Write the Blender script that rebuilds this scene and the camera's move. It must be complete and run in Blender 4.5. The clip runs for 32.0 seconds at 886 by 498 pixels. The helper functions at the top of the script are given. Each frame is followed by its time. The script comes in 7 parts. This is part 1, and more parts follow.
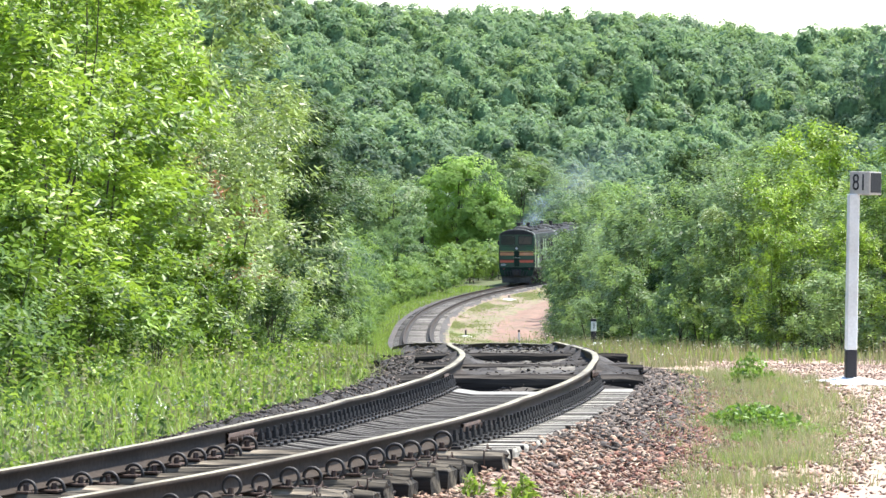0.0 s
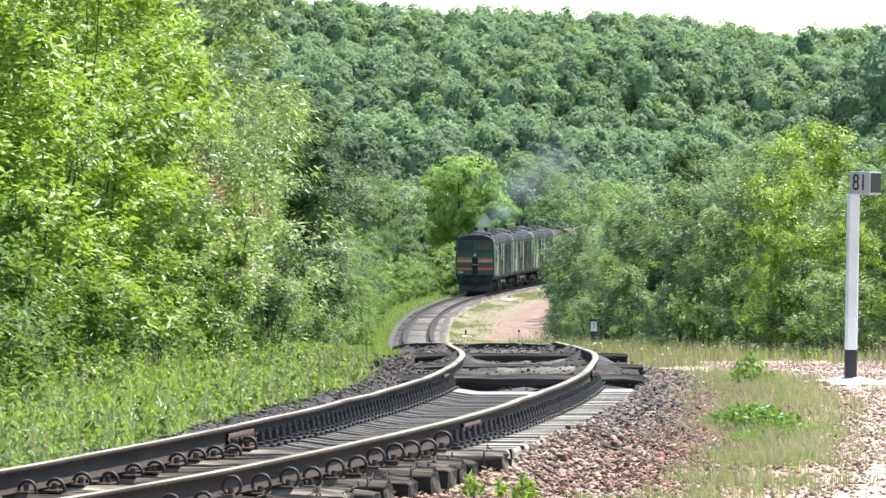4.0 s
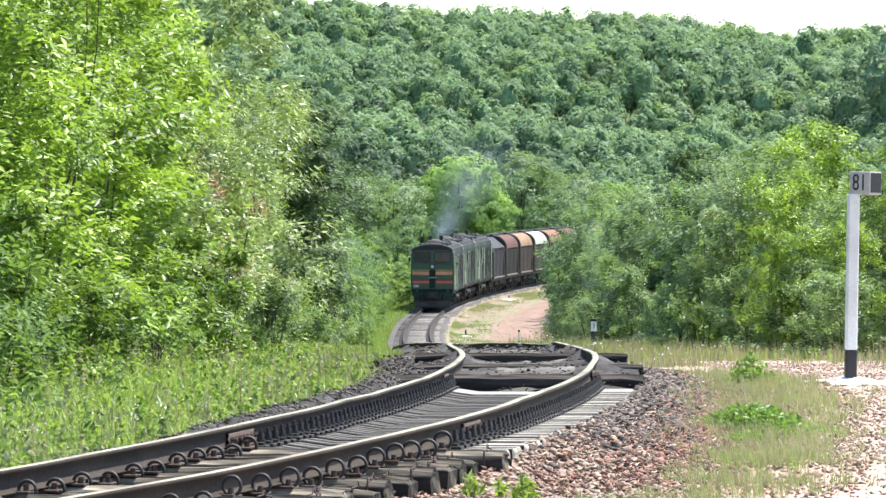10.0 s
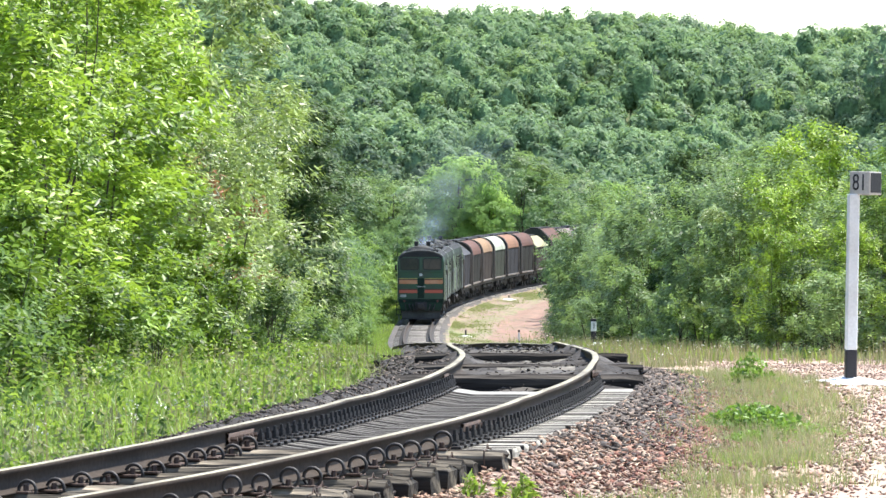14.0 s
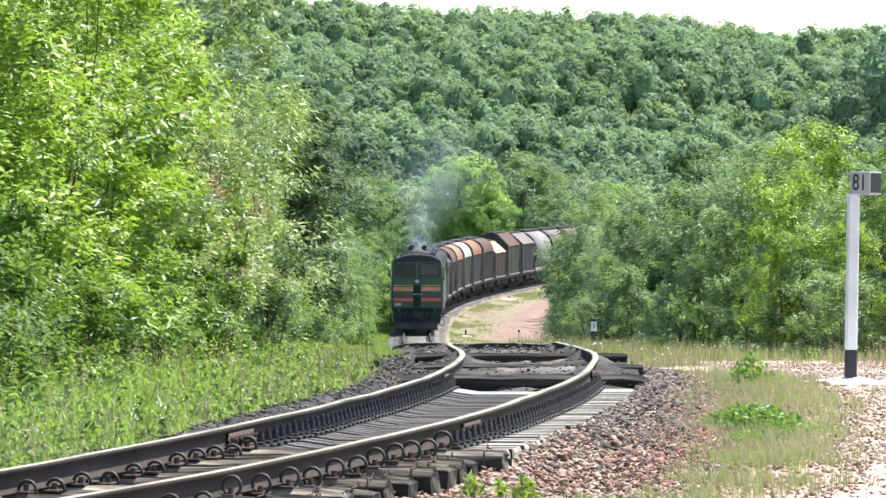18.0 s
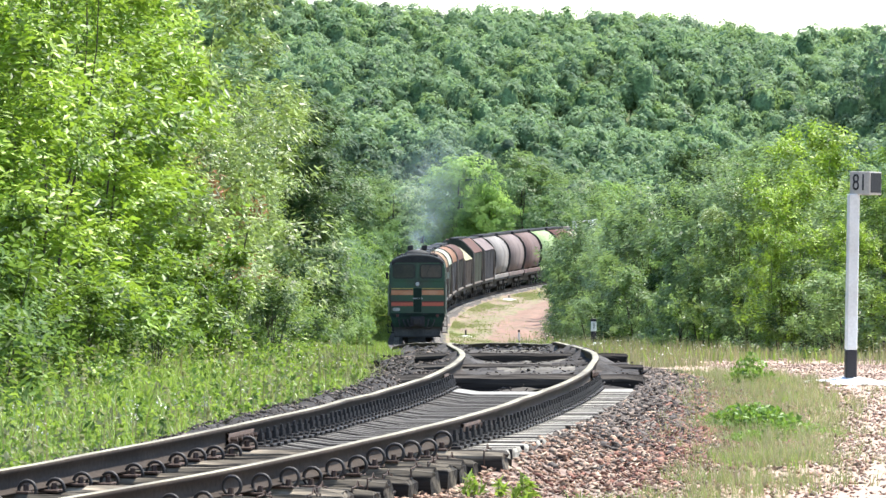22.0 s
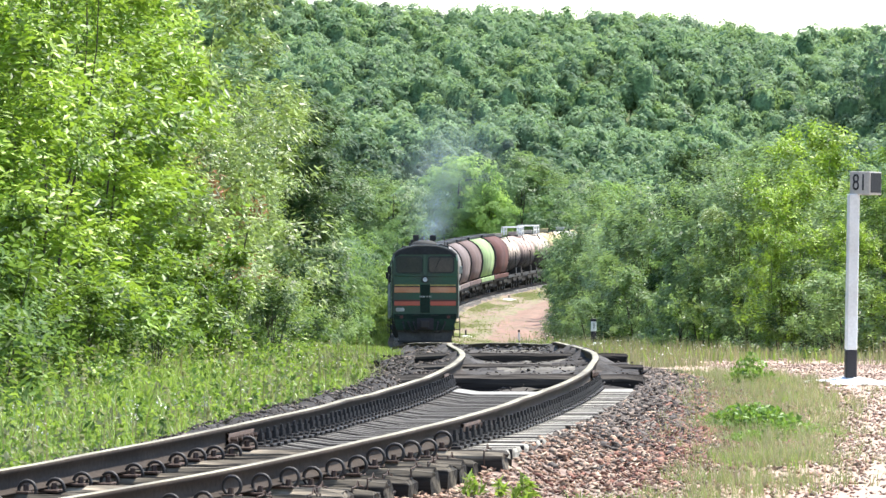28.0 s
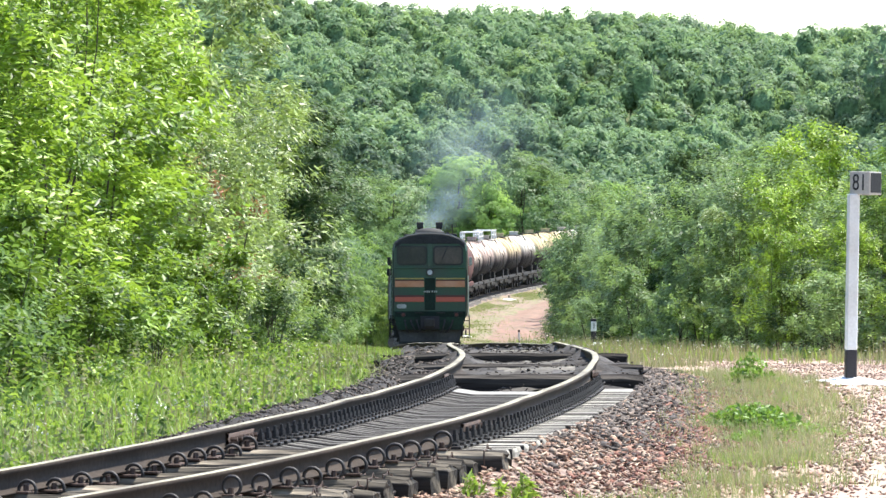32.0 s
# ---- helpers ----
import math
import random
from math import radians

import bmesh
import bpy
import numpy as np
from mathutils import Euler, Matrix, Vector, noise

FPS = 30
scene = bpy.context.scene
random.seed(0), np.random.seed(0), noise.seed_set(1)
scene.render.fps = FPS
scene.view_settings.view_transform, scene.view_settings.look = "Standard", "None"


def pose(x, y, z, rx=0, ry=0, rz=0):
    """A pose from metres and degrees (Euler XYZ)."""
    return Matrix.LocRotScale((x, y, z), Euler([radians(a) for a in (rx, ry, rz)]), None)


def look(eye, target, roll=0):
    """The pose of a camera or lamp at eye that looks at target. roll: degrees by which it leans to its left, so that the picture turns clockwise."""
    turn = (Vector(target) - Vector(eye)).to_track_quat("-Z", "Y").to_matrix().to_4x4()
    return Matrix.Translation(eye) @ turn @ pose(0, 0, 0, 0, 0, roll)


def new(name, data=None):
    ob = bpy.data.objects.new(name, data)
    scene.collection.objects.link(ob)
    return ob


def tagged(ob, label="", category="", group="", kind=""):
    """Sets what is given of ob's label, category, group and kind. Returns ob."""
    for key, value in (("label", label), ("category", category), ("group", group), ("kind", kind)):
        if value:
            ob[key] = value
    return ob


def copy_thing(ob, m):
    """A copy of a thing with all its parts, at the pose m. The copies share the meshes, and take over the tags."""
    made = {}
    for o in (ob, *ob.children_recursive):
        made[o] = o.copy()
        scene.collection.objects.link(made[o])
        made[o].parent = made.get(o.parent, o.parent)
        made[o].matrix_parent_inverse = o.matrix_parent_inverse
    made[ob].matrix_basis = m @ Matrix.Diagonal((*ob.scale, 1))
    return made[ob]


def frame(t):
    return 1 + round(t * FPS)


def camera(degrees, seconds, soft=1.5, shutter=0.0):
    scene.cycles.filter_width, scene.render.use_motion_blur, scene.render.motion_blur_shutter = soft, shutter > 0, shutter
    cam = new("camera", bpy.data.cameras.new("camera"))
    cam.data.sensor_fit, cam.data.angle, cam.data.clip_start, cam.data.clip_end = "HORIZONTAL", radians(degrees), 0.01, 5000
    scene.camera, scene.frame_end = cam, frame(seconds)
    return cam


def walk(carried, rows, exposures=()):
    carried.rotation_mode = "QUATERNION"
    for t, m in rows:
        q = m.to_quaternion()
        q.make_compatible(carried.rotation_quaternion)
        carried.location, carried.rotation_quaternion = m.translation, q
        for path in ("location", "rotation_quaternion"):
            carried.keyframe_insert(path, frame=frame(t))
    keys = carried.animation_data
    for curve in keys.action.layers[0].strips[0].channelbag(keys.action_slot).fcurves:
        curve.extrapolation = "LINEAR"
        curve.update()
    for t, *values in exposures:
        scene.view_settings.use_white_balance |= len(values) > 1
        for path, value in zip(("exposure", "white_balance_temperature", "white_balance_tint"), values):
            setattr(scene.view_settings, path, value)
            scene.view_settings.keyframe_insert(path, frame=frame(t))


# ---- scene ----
# ---- camera ----
EYE_Z = 1.75
cam = camera(8.165, 32.0)
walk(cam, [(0.0, look((0, 0, EYE_Z), (0, 100, EYE_Z))), (32.0, look((0, 0, EYE_Z), (0, 100, EYE_Z)))])

# ---- sky, sun, exposure ----
SUN_EL, SUN_AZ = radians(65), radians(52)  # azimuth from +y towards +x
sun_dir = Vector((math.sin(SUN_AZ) * math.cos(SUN_EL), math.cos(SUN_AZ) * math.cos(SUN_EL), math.sin(SUN_EL)))
world = bpy.data.worlds.new("summer_sky")
scene.world = world
world.use_nodes = True
wt = world.node_tree
sky = wt.nodes.new("ShaderNodeTexSky")
sky.sky_type, sky.sun_disc = "NISHITA", False
sky.sun_elevation, sky.sun_rotation = SUN_EL, SUN_AZ
sky.air_density, sky.dust_density, sky.ozone_density = 1.0, 0.6, 1.2
wt.links.new(sky.outputs["Color"], wt.nodes["Background"].inputs["Color"])
wt.nodes["Background"].inputs["Strength"].default_value = 0.135
sun = new("sun", bpy.data.lights.new("sun", "SUN"))
sun.data.energy, sun.data.angle, sun.data.color = 4.8, radians(0.55), (1.0, 0.96, 0.89)
sun.matrix_world = look(sun_dir * 200, (0, 0, 0))
scene.view_settings.exposure = 1.29


# ---- track alignment ----
def spline(knots, values, s):
    """Natural cubic spline through the knots."""
    k, v = np.array(knots, float), np.array(values, float)
    n, h = len(k), np.diff(k)
    a, b = np.eye(n), np.zeros(n)
    for i in range(1, n - 1):
        a[i, i - 1:i + 2] = h[i - 1], 2 * (h[i - 1] + h[i]), h[i]
        b[i] = 6 * ((v[i + 1] - v[i]) / h[i] - (v[i] - v[i - 1]) / h[i - 1])
    m = np.linalg.solve(a, b)
    i = np.clip(np.searchsorted(k, s) - 1, 0, n - 2)
    p, q, g = k[i + 1] - s, s - k[i], h[i]
    return (m[i] * p ** 3 + m[i + 1] * q ** 3) / (6 * g) + (v[i] / g - m[i] * g / 6) * p + (v[i + 1] / g - m[i + 1] * g / 6) * q


HEAD_S = [0, 7, 14, 21, 28, 35, 42, 50, 60, 75, 110, 160, 220, 280, 340, 400, 460, 520, 600, 700, 1000]
HEAD = [0.4695, 0.265, 0.1058, 0.078, 0.0458, 0.0127, -0.0186, -0.0004, 0.0129, -0.0104, -0.0324, 0.0023, -0.0042, -0.0116, -0.0021, 0.022, 0.0852, 0.1358, 0.1962, 0.3406, 0.8]
RISE_S = [0, 10, 20, 30, 40, 50, 65, 85, 110, 150, 210, 270, 330, 390, 450, 520, 600, 700, 1000]
RISE = [0.016, 0.359, 0.417, 0.465, 0.455, 0.386, 0.15, -0.143, -0.527, -1.309, -2.271, -3.073, -3.463, -3.062, -2.193, -1.145, -0.132, 0.348, 0.95]
S0, S1 = -60.0, 1000.0
AS = np.arange(S0, S1 + 0.01, 0.25)
A_HEAD = np.where(AS < 0, 0.4695 - 0.004 * AS, spline(HEAD_S, HEAD, np.clip(AS, 0, 1000)))
A_Z = np.where(AS < 0, 0.016 + 0.012 * AS, spline(RISE_S, RISE, np.clip(AS, 0, 1000)))
A_CANT = np.interp(AS, [-60, 0, 35, 70, 1000], [0.0, 0.004, 0.035, -0.005, 0.0])
_m = (A_HEAD[1:] + A_HEAD[:-1]) / 2
A_X = np.concatenate([[0], np.cumsum(np.sin(_m) * 0.25)])
A_Y = np.concatenate([[0], np.cumsum(np.cos(_m) * 0.25)])
_i0 = int(round(-S0 / 0.25))
A_X += -3.957 - A_X[_i0]
A_Y += 40.551 - A_Y[_i0]


def along(s, lateral=0.0, up=0.0):
    """A place beside the track at the chainage s: metres to the right of its axis and above the rail heads."""
    x, y, z, h = (np.interp(s, AS, q) for q in (A_X, A_Y, A_Z, A_HEAD))
    return x + lateral * np.cos(h), y - lateral * np.sin(h), z + up + np.interp(s, AS, A_CANT) * lateral / 1.592


def heading(s):
    return np.interp(s, AS, A_HEAD)


def axis_x(y):
    return np.interp(y, A_Y, A_X)


def axis_z(y):
    return np.interp(y, A_Y, A_Z)


def sstep(a, b, x):
    t = np.clip((x - a) / (b - a), 0, 1)
    return t * t * (3 - 2 * t)


def vnoise(x, y, scale, seed=0):
    """Smooth value noise, about -1 to 1, on arrays."""
    x, y = np.asarray(x, float) / scale + seed * 17.3, np.asarray(y, float) / scale - seed * 9.1
    ix, iy = np.floor(x), np.floor(y)
    fx, fy = x - ix, y - iy
    fx, fy = fx * fx * (3 - 2 * fx), fy * fy * (3 - 2 * fy)

    def h(a, b):
        v = np.sin(a * 127.1 + b * 311.7 + seed * 74.7) * 43758.5453
        return (v - np.floor(v)) * 2 - 1
    return (h(ix, iy) * (1 - fx) + h(ix + 1, iy) * fx) * (1 - fy) + (h(ix, iy + 1) * (1 - fx) + h(ix + 1, iy + 1) * fx) * fy


CREST_X = [-220, -47, -23, -14, -5, 2, 12, 20, 28, 35, 41, 48, 53, 68, 220]
CREST = [36.8, 35.2, 35.2, 34.3, 33.1, 32.3, 32.5, 32.1, 32.6, 32.1, 31.4, 30.3, 30.6, 31.4, 32.6]


def ground_z(x, y):
    """Height of the ground: the embankment round the track, the banks, the valley and the wooded hill."""
    x, y = np.asarray(x, float), np.asarray(y, float)
    u, base = x - axis_x(y), axis_z(y)
    # over the ballast the ground lies low under the sleepers
    right = np.interp(y, [30, 60, 80, 110, 140, 180, 220, 320, 360, 900], [-0.6, -0.5, -0.43, -0.42, -0.3, 0.06, -0.1, -0.45, -0.5, -0.5])
    edge = np.interp(y, [48, 51, 68, 74, 110, 150, 170], [-0.37, -0.235, -0.235, -0.30, -0.36, -0.36, -0.23])  # packed ballast at the sleeper ends
    prof_r = np.where(u < 1.3, -0.36 + (edge + 0.36) * sstep(1.18, 1.3, u), edge + (right - edge) * np.clip((u - 1.3) / 1.3, 0, 1))
    prof_r = prof_r + 0.07 * sstep(5.5, 14, u) * (u - 5.5) * 0.6 * sstep(90, 140, y)
    low = np.interp(y, [60, 100, 180], [0.24, 0.1, -0.1])
    prof_l = -0.36 + 0.13 * sstep(150, 170, y) * sstep(-1.2, -1.36, u) - sstep(-1.5, -3.4, u) * low + np.clip(-u - 6, 0, 60) * 0.09
    z = base + np.where(u > 0, prof_r, prof_l)
    z = z + vnoise(x, y, 1.7, 1) * 0.035 * sstep(1.8, 3.0, np.abs(u)) + vnoise(x, y, 7, 2) * 0.06 * sstep(2.5, 6, np.abs(u))
    road = sstep(300, 340, y) * (1 - sstep(540, 580, y))
    for lane in (5.9, 7.5):
        z = z - road * 0.07 * np.exp(-((u - lane - 0.25 * vnoise(x * 0, y, 40, 14)) / 0.42) ** 2)
    crest = np.interp(x, CREST_X, CREST) + 1.2 * vnoise(x, y, 26, 4)
    climb = np.clip((y - 770) / 190, 0, 1)
    climb = climb + 0.075 * np.sin(climb * math.tau * 1.5 + 0.03 * x) * climb * (1 - climb) * 2
    hill = crest * climb + vnoise(x, y, 34, 3) * 3.6 * sstep(780, 830, y) * (1 - sstep(900, 950, y)) - 0.05 * np.clip(y - 975, 0, 400)
    valley = sstep(560, 760, y)
    return z * (1 - valley) + (hill - 1.0) * valley


# ---- mesh helpers ----
def mesh_from(name, verts, faces, material=None, smooth=False, uv=None):
    """A mesh from a vertex array (n, 3) and a face array (m, 3) or (m, 4)."""
    verts, faces = np.asarray(verts, np.float32), np.asarray(faces, np.int32)
    me = bpy.data.meshes.new(name)
    k = faces.shape[1]
    me.vertices.add(len(verts))
    me.vertices.foreach_set("co", verts.ravel())
    me.loops.add(faces.size)
    me.loops.foreach_set("vertex_index", faces.ravel())
    me.polygons.add(len(faces))
    me.polygons.foreach_set("loop_start", np.arange(0, faces.size, k, dtype=np.int32))
    me.update(calc_edges=True)
    if smooth:
        me.polygons.foreach_set("use_smooth", np.ones(len(faces), bool))
    if material:
        me.materials.append(material)
    return me


def bm_mesh(name, bm, material, smooth=False):
    me = bpy.data.meshes.new(name)
    bmesh.ops.recalc_face_normals(bm, faces=bm.faces)
    bm.to_mesh(me)
    bm.free()
    if smooth:
        for p in me.polygons:
            p.use_smooth = True
    me.materials.append(material)
    return me


def part(name, bm, material, parent, label="", smooth=False):
    """A bmesh, or a ready mesh, as one mesh object under its thing."""
    me = bm if isinstance(bm, bpy.types.Mesh) else bm_mesh(name, bm, material, smooth)
    ob = new(name, me)
    ob.parent = parent
    if label:
        ob["label"] = label
    return ob


def thing(name, m, label, category, group="", kind=""):
    ob = new(name)
    ob.empty_display_size = 0.3
    ob.matrix_world = m
    return tagged(ob, label, category, group, kind)


def box(bm, x0, x1, y0, y1, z0, z1, bevel=0.0):
    """Adds a box to bm, with softened edges where a bevel is given."""
    v = [bm.verts.new((x, y, z)) for x in (x0, x1) for y in (y0, y1) for z in (z0, z1)]
    f = [bm.faces.new([v[i] for i in q]) for q in ((0, 1, 3, 2), (4, 6, 7, 5), (0, 4, 5, 1), (2, 3, 7, 6), (0, 2, 6, 4), (1, 5, 7, 3))]
    if bevel:
        edges = list({e for g in f for e in g.edges})
        bmesh.ops.bevel(bm, geom=edges, offset=bevel, segments=1, affect="EDGES", profile=0.5)
    return bm


def tube(bm, a, b, r0, r1=None, n=10, caps=True):
    """Adds a round bar from a to b."""
    a, b = Vector(a), Vector(b)
    r1 = r0 if r1 is None else r1
    q = (b - a).to_track_quat("Z", "Y")
    rings = []
    for c, r in ((a, r0), (b, r1)):
        rings.append([bm.verts.new(c + q @ Vector((r * math.cos(i * math.tau / n), r * math.sin(i * math.tau / n), 0))) for i in range(n)])
    for i in range(n):
        bm.faces.new((rings[0][i], rings[0][(i + 1) % n], rings[1][(i + 1) % n], rings[1][i]))
    if caps:
        bm.faces.new(rings[0][::-1])
        bm.faces.new(rings[1])
    return bm


def loft(bm, sections, close=True, caps=True):
    """Joins rings of points (equal counts) into a skin."""
    rings = [[bm.verts.new(p) for p in s] for s in sections]
    n = len(rings[0])
    for r, q in zip(rings, rings[1:]):
        for i in range(n if close else n - 1):
            j = (i + 1) % n
            bm.faces.new((r[i], r[j], q[j], q[i]))
    if caps and close:
        bm.faces.new(rings[0][::-1])
        bm.faces.new(rings[-1])
    return bm


# ---- materials ----
def mat(name, color, rough=0.7, metal=0.0, var=0.25, scale=3.0, fine=40.0, bump=0.2, second=None, amount=0.35, spec=0.5, island=0.0, per_object=0.0, stretch=(1, 1, 1), depth=0.02):
    """A worn surface: a base colour with broad stains of a second colour, fine grain and relief."""
    m = bpy.data.materials.new(name)
    m.use_nodes = True
    nt = m.node_tree
    bs = nt.nodes["Principled BSDF"]
    co = nt.nodes.new("ShaderNodeTexCoord")
    mp = nt.nodes.new("ShaderNodeMapping")
    mp.inputs["Scale"].default_value = stretch
    nt.links.new(co.outputs["Object"], mp.inputs["Vector"])
    n1, n2 = nt.nodes.new("ShaderNodeTexNoise"), nt.nodes.new("ShaderNodeTexNoise")
    n1.inputs["Scale"].default_value, n1.inputs["Detail"].default_value = scale, 5
    n2.inputs["Scale"].default_value, n2.inputs["Detail"].default_value = fine, 4
    for n in (n1, n2):
        nt.links.new(mp.outputs["Vector"], n.inputs["Vector"])
    ramp = nt.nodes.new("ShaderNodeMapRange")
    ramp.inputs[1].default_value, ramp.inputs[2].default_value = 0.5 - amount / 2 + 0.08, 0.72
    nt.links.new(n1.outputs["Fac"], ramp.inputs[0])
    mix = nt.nodes.new("ShaderNodeMix")
    mix.data_type = "RGBA"
    mix.inputs[6].default_value = (*color, 1)
    mix.inputs[7].default_value = (*(second or [c * 0.6 for c in color]), 1)
    nt.links.new(ramp.outputs[0], mix.inputs[0])
    hsv = nt.nodes.new("ShaderNodeHueSaturation")
    nt.links.new(mix.outputs[2], hsv.inputs["Color"])
    val = nt.nodes.new("ShaderNodeMapRange")
    val.inputs[1].default_value, val.inputs[2].default_value = 0.25, 0.75
    val.inputs[3].default_value, val.inputs[4].default_value = 1 - var, 1 + var
    nt.links.new(n2.outputs["Fac"], val.inputs[0])
    out = val.outputs[0]
    for amt, src in ((island, "geo"), (per_object, "obj")):
        if amt:
            node = nt.nodes.new("ShaderNodeNewGeometry" if src == "geo" else "ShaderNodeObjectInfo")
            r = nt.nodes.new("ShaderNodeMapRange")
            r.inputs[3].default_value, r.inputs[4].default_value = 1 - amt, 1 + amt
            nt.links.new(node.outputs["Random Per Island" if src == "geo" else "Random"], r.inputs[0])
            mu = nt.nodes.new("ShaderNodeMath")
            mu.operation = "MULTIPLY"
            nt.links.new(out, mu.inputs[0])
            nt.links.new(r.outputs[0], mu.inputs[1])
            out = mu.outputs[0]
    nt.links.new(out, hsv.inputs["Value"])
    nt.links.new(hsv.outputs["Color"], bs.inputs["Base Color"])
    bs.inputs["Roughness"].default_value, bs.inputs["Metallic"].default_value = rough, metal
    bs.inputs["Specular IOR Level"].default_value = spec
    if bump:
        b = nt.nodes.new("ShaderNodeBump")
        b.inputs["Strength"].default_value, b.inputs["Distance"].default_value = bump, depth
        nt.links.new(n2.outputs["Fac"], b.inputs["Height"])
        nt.links.new(b.outputs["Normal"], bs.inputs["Normal"])
    return m


def leaf_mat(name, dark, light, through_col, trans=0.35, rough=0.52, patch=1.2, each=0.7, gloss=0.3, patchy=1.0):
    """Foliage: each leaf has its own tone, with broader patches, and lets some light through."""
    m = bpy.data.materials.new(name)
    m.use_nodes = True
    nt = m.node_tree
    bs = nt.nodes["Principled BSDF"]
    geo = nt.nodes.new("ShaderNodeNewGeometry")
    obj = nt.nodes.new("ShaderNodeObjectInfo")
    co = nt.nodes.new("ShaderNodeTexCoord")
    nz = nt.nodes.new("ShaderNodeTexNoise")
    nz.inputs["Scale"].default_value = patch
    nt.links.new(co.outputs["Object"], nz.inputs["Vector"])
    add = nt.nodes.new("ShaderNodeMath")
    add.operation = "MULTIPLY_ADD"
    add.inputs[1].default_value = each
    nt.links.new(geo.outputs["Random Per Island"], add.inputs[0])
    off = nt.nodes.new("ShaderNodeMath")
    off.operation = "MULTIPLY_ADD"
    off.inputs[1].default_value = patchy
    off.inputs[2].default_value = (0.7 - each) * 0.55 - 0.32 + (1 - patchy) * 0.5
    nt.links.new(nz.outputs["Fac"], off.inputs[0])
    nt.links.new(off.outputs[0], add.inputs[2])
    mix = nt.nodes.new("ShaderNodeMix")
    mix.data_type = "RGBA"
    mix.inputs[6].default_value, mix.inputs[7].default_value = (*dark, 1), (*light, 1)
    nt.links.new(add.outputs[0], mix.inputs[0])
    hsv = nt.nodes.new("ShaderNodeHueSaturation")
    rv, rh = nt.nodes.new("ShaderNodeMapRange"), nt.nodes.new("ShaderNodeMapRange")
    rv.inputs[3].default_value, rv.inputs[4].default_value = 0.74, 1.22
    rh.inputs[3].default_value, rh.inputs[4].default_value = 0.512, 0.488
    for r in (rv, rh):
        nt.links.new(obj.outputs["Random"], r.inputs[0])
    nt.links.new(rv.outputs[0], hsv.inputs["Value"])
    nt.links.new(rh.outputs[0], hsv.inputs["Hue"])
    nt.links.new(mix.outputs[2], hsv.inputs["Color"])
    nt.links.new(hsv.outputs["Color"], bs.inputs["Base Color"])
    bs.inputs["Roughness"].default_value = rough
    bs.inputs["Specular IOR Level"].default_value = gloss
    tr = nt.nodes.new("ShaderNodeBsdfTranslucent")
    tr.inputs["Color"].default_value = (*through_col, 1)
    ms = nt.nodes.new("ShaderNodeMixShader")
    ms.inputs[0].default_value = trans
    nt.links.new(bs.outputs[0], ms.inputs[1])
    nt.links.new(tr.outputs[0], ms.inputs[2])
    nt.links.new(ms.outputs[0], nt.nodes["Material Output"].inputs["Surface"])
    return m


def stone_mat(name, tones):
    """Broken stone: every piece has a tone of its own from the list."""
    m = mat(name, (0.2, 0.2, 0.2), 0.9, var=0.2, fine=30, bump=0.4)
    nt = m.node_tree
    geo, ramp = nt.nodes.new("ShaderNodeNewGeometry"), nt.nodes.new("ShaderNodeValToRGB")
    ramp.color_ramp.interpolation = "CONSTANT"
    while len(ramp.color_ramp.elements) < len(tones):
        ramp.color_ramp.elements.new(0.5)
    for i, (e, c) in enumerate(zip(ramp.color_ramp.elements, tones)):
        e.position, e.color = i / len(tones), (*c, 1)
    nt.links.new(geo.outputs["Random Per Island"], ramp.inputs[0])
    hsv = next(n for n in nt.nodes if n.bl_idname == "ShaderNodeHueSaturation")
    nt.links.new(ramp.outputs[0], hsv.inputs["Color"])
    return m


M_BARK = mat("bark", (0.075, 0.06, 0.045), 0.9, var=0.3, scale=2, fine=14, bump=0.5, stretch=(1, 1, 0.3))
# Dark ends near black: random leaves carry the shade of gaps in the crown.
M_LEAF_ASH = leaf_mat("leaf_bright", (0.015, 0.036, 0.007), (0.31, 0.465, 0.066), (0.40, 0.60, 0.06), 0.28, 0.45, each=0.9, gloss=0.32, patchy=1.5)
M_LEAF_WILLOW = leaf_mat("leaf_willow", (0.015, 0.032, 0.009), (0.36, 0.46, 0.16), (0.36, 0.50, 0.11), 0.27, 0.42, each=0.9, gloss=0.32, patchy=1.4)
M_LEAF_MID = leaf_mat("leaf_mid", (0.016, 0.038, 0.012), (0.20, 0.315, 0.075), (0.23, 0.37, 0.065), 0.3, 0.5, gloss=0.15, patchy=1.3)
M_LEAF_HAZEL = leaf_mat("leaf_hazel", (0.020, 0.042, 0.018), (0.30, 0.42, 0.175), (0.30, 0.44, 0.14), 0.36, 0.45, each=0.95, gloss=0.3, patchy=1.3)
M_LEAF_ROUND = leaf_mat("leaf_lime", (0.07, 0.14, 0.045), (0.33, 0.48, 0.14), (0.38, 0.56, 0.13), 0.5, 0.55, patch=0.35, each=0.4, gloss=0.2, patchy=1.5)
M_LEAF_DARK = leaf_mat("leaf_dark", (0.02, 0.044, 0.018), (0.095, 0.16, 0.052), (0.12, 0.20, 0.05), 0.25, gloss=0.15)
M_LEAF_CLUMP = leaf_mat("leaf_clump", (0.022, 0.055, 0.012), (0.27, 0.42, 0.085), (0.25, 0.42, 0.06), 0.34, 0.45, patch=2.5, each=0.9, gloss=0.25, patchy=1.3)
# Valley leaves carry extra blue: distance haze put into the colour.
M_LEAF_FAR_HAZED = leaf_mat("leaf_valley_hazed", (0.024, 0.054, 0.026), (0.165, 0.265, 0.11), (0.19, 0.31, 0.10), 0.34, 0.5, patch=0.5, each=0.7, gloss=0.2, patchy=1.2)
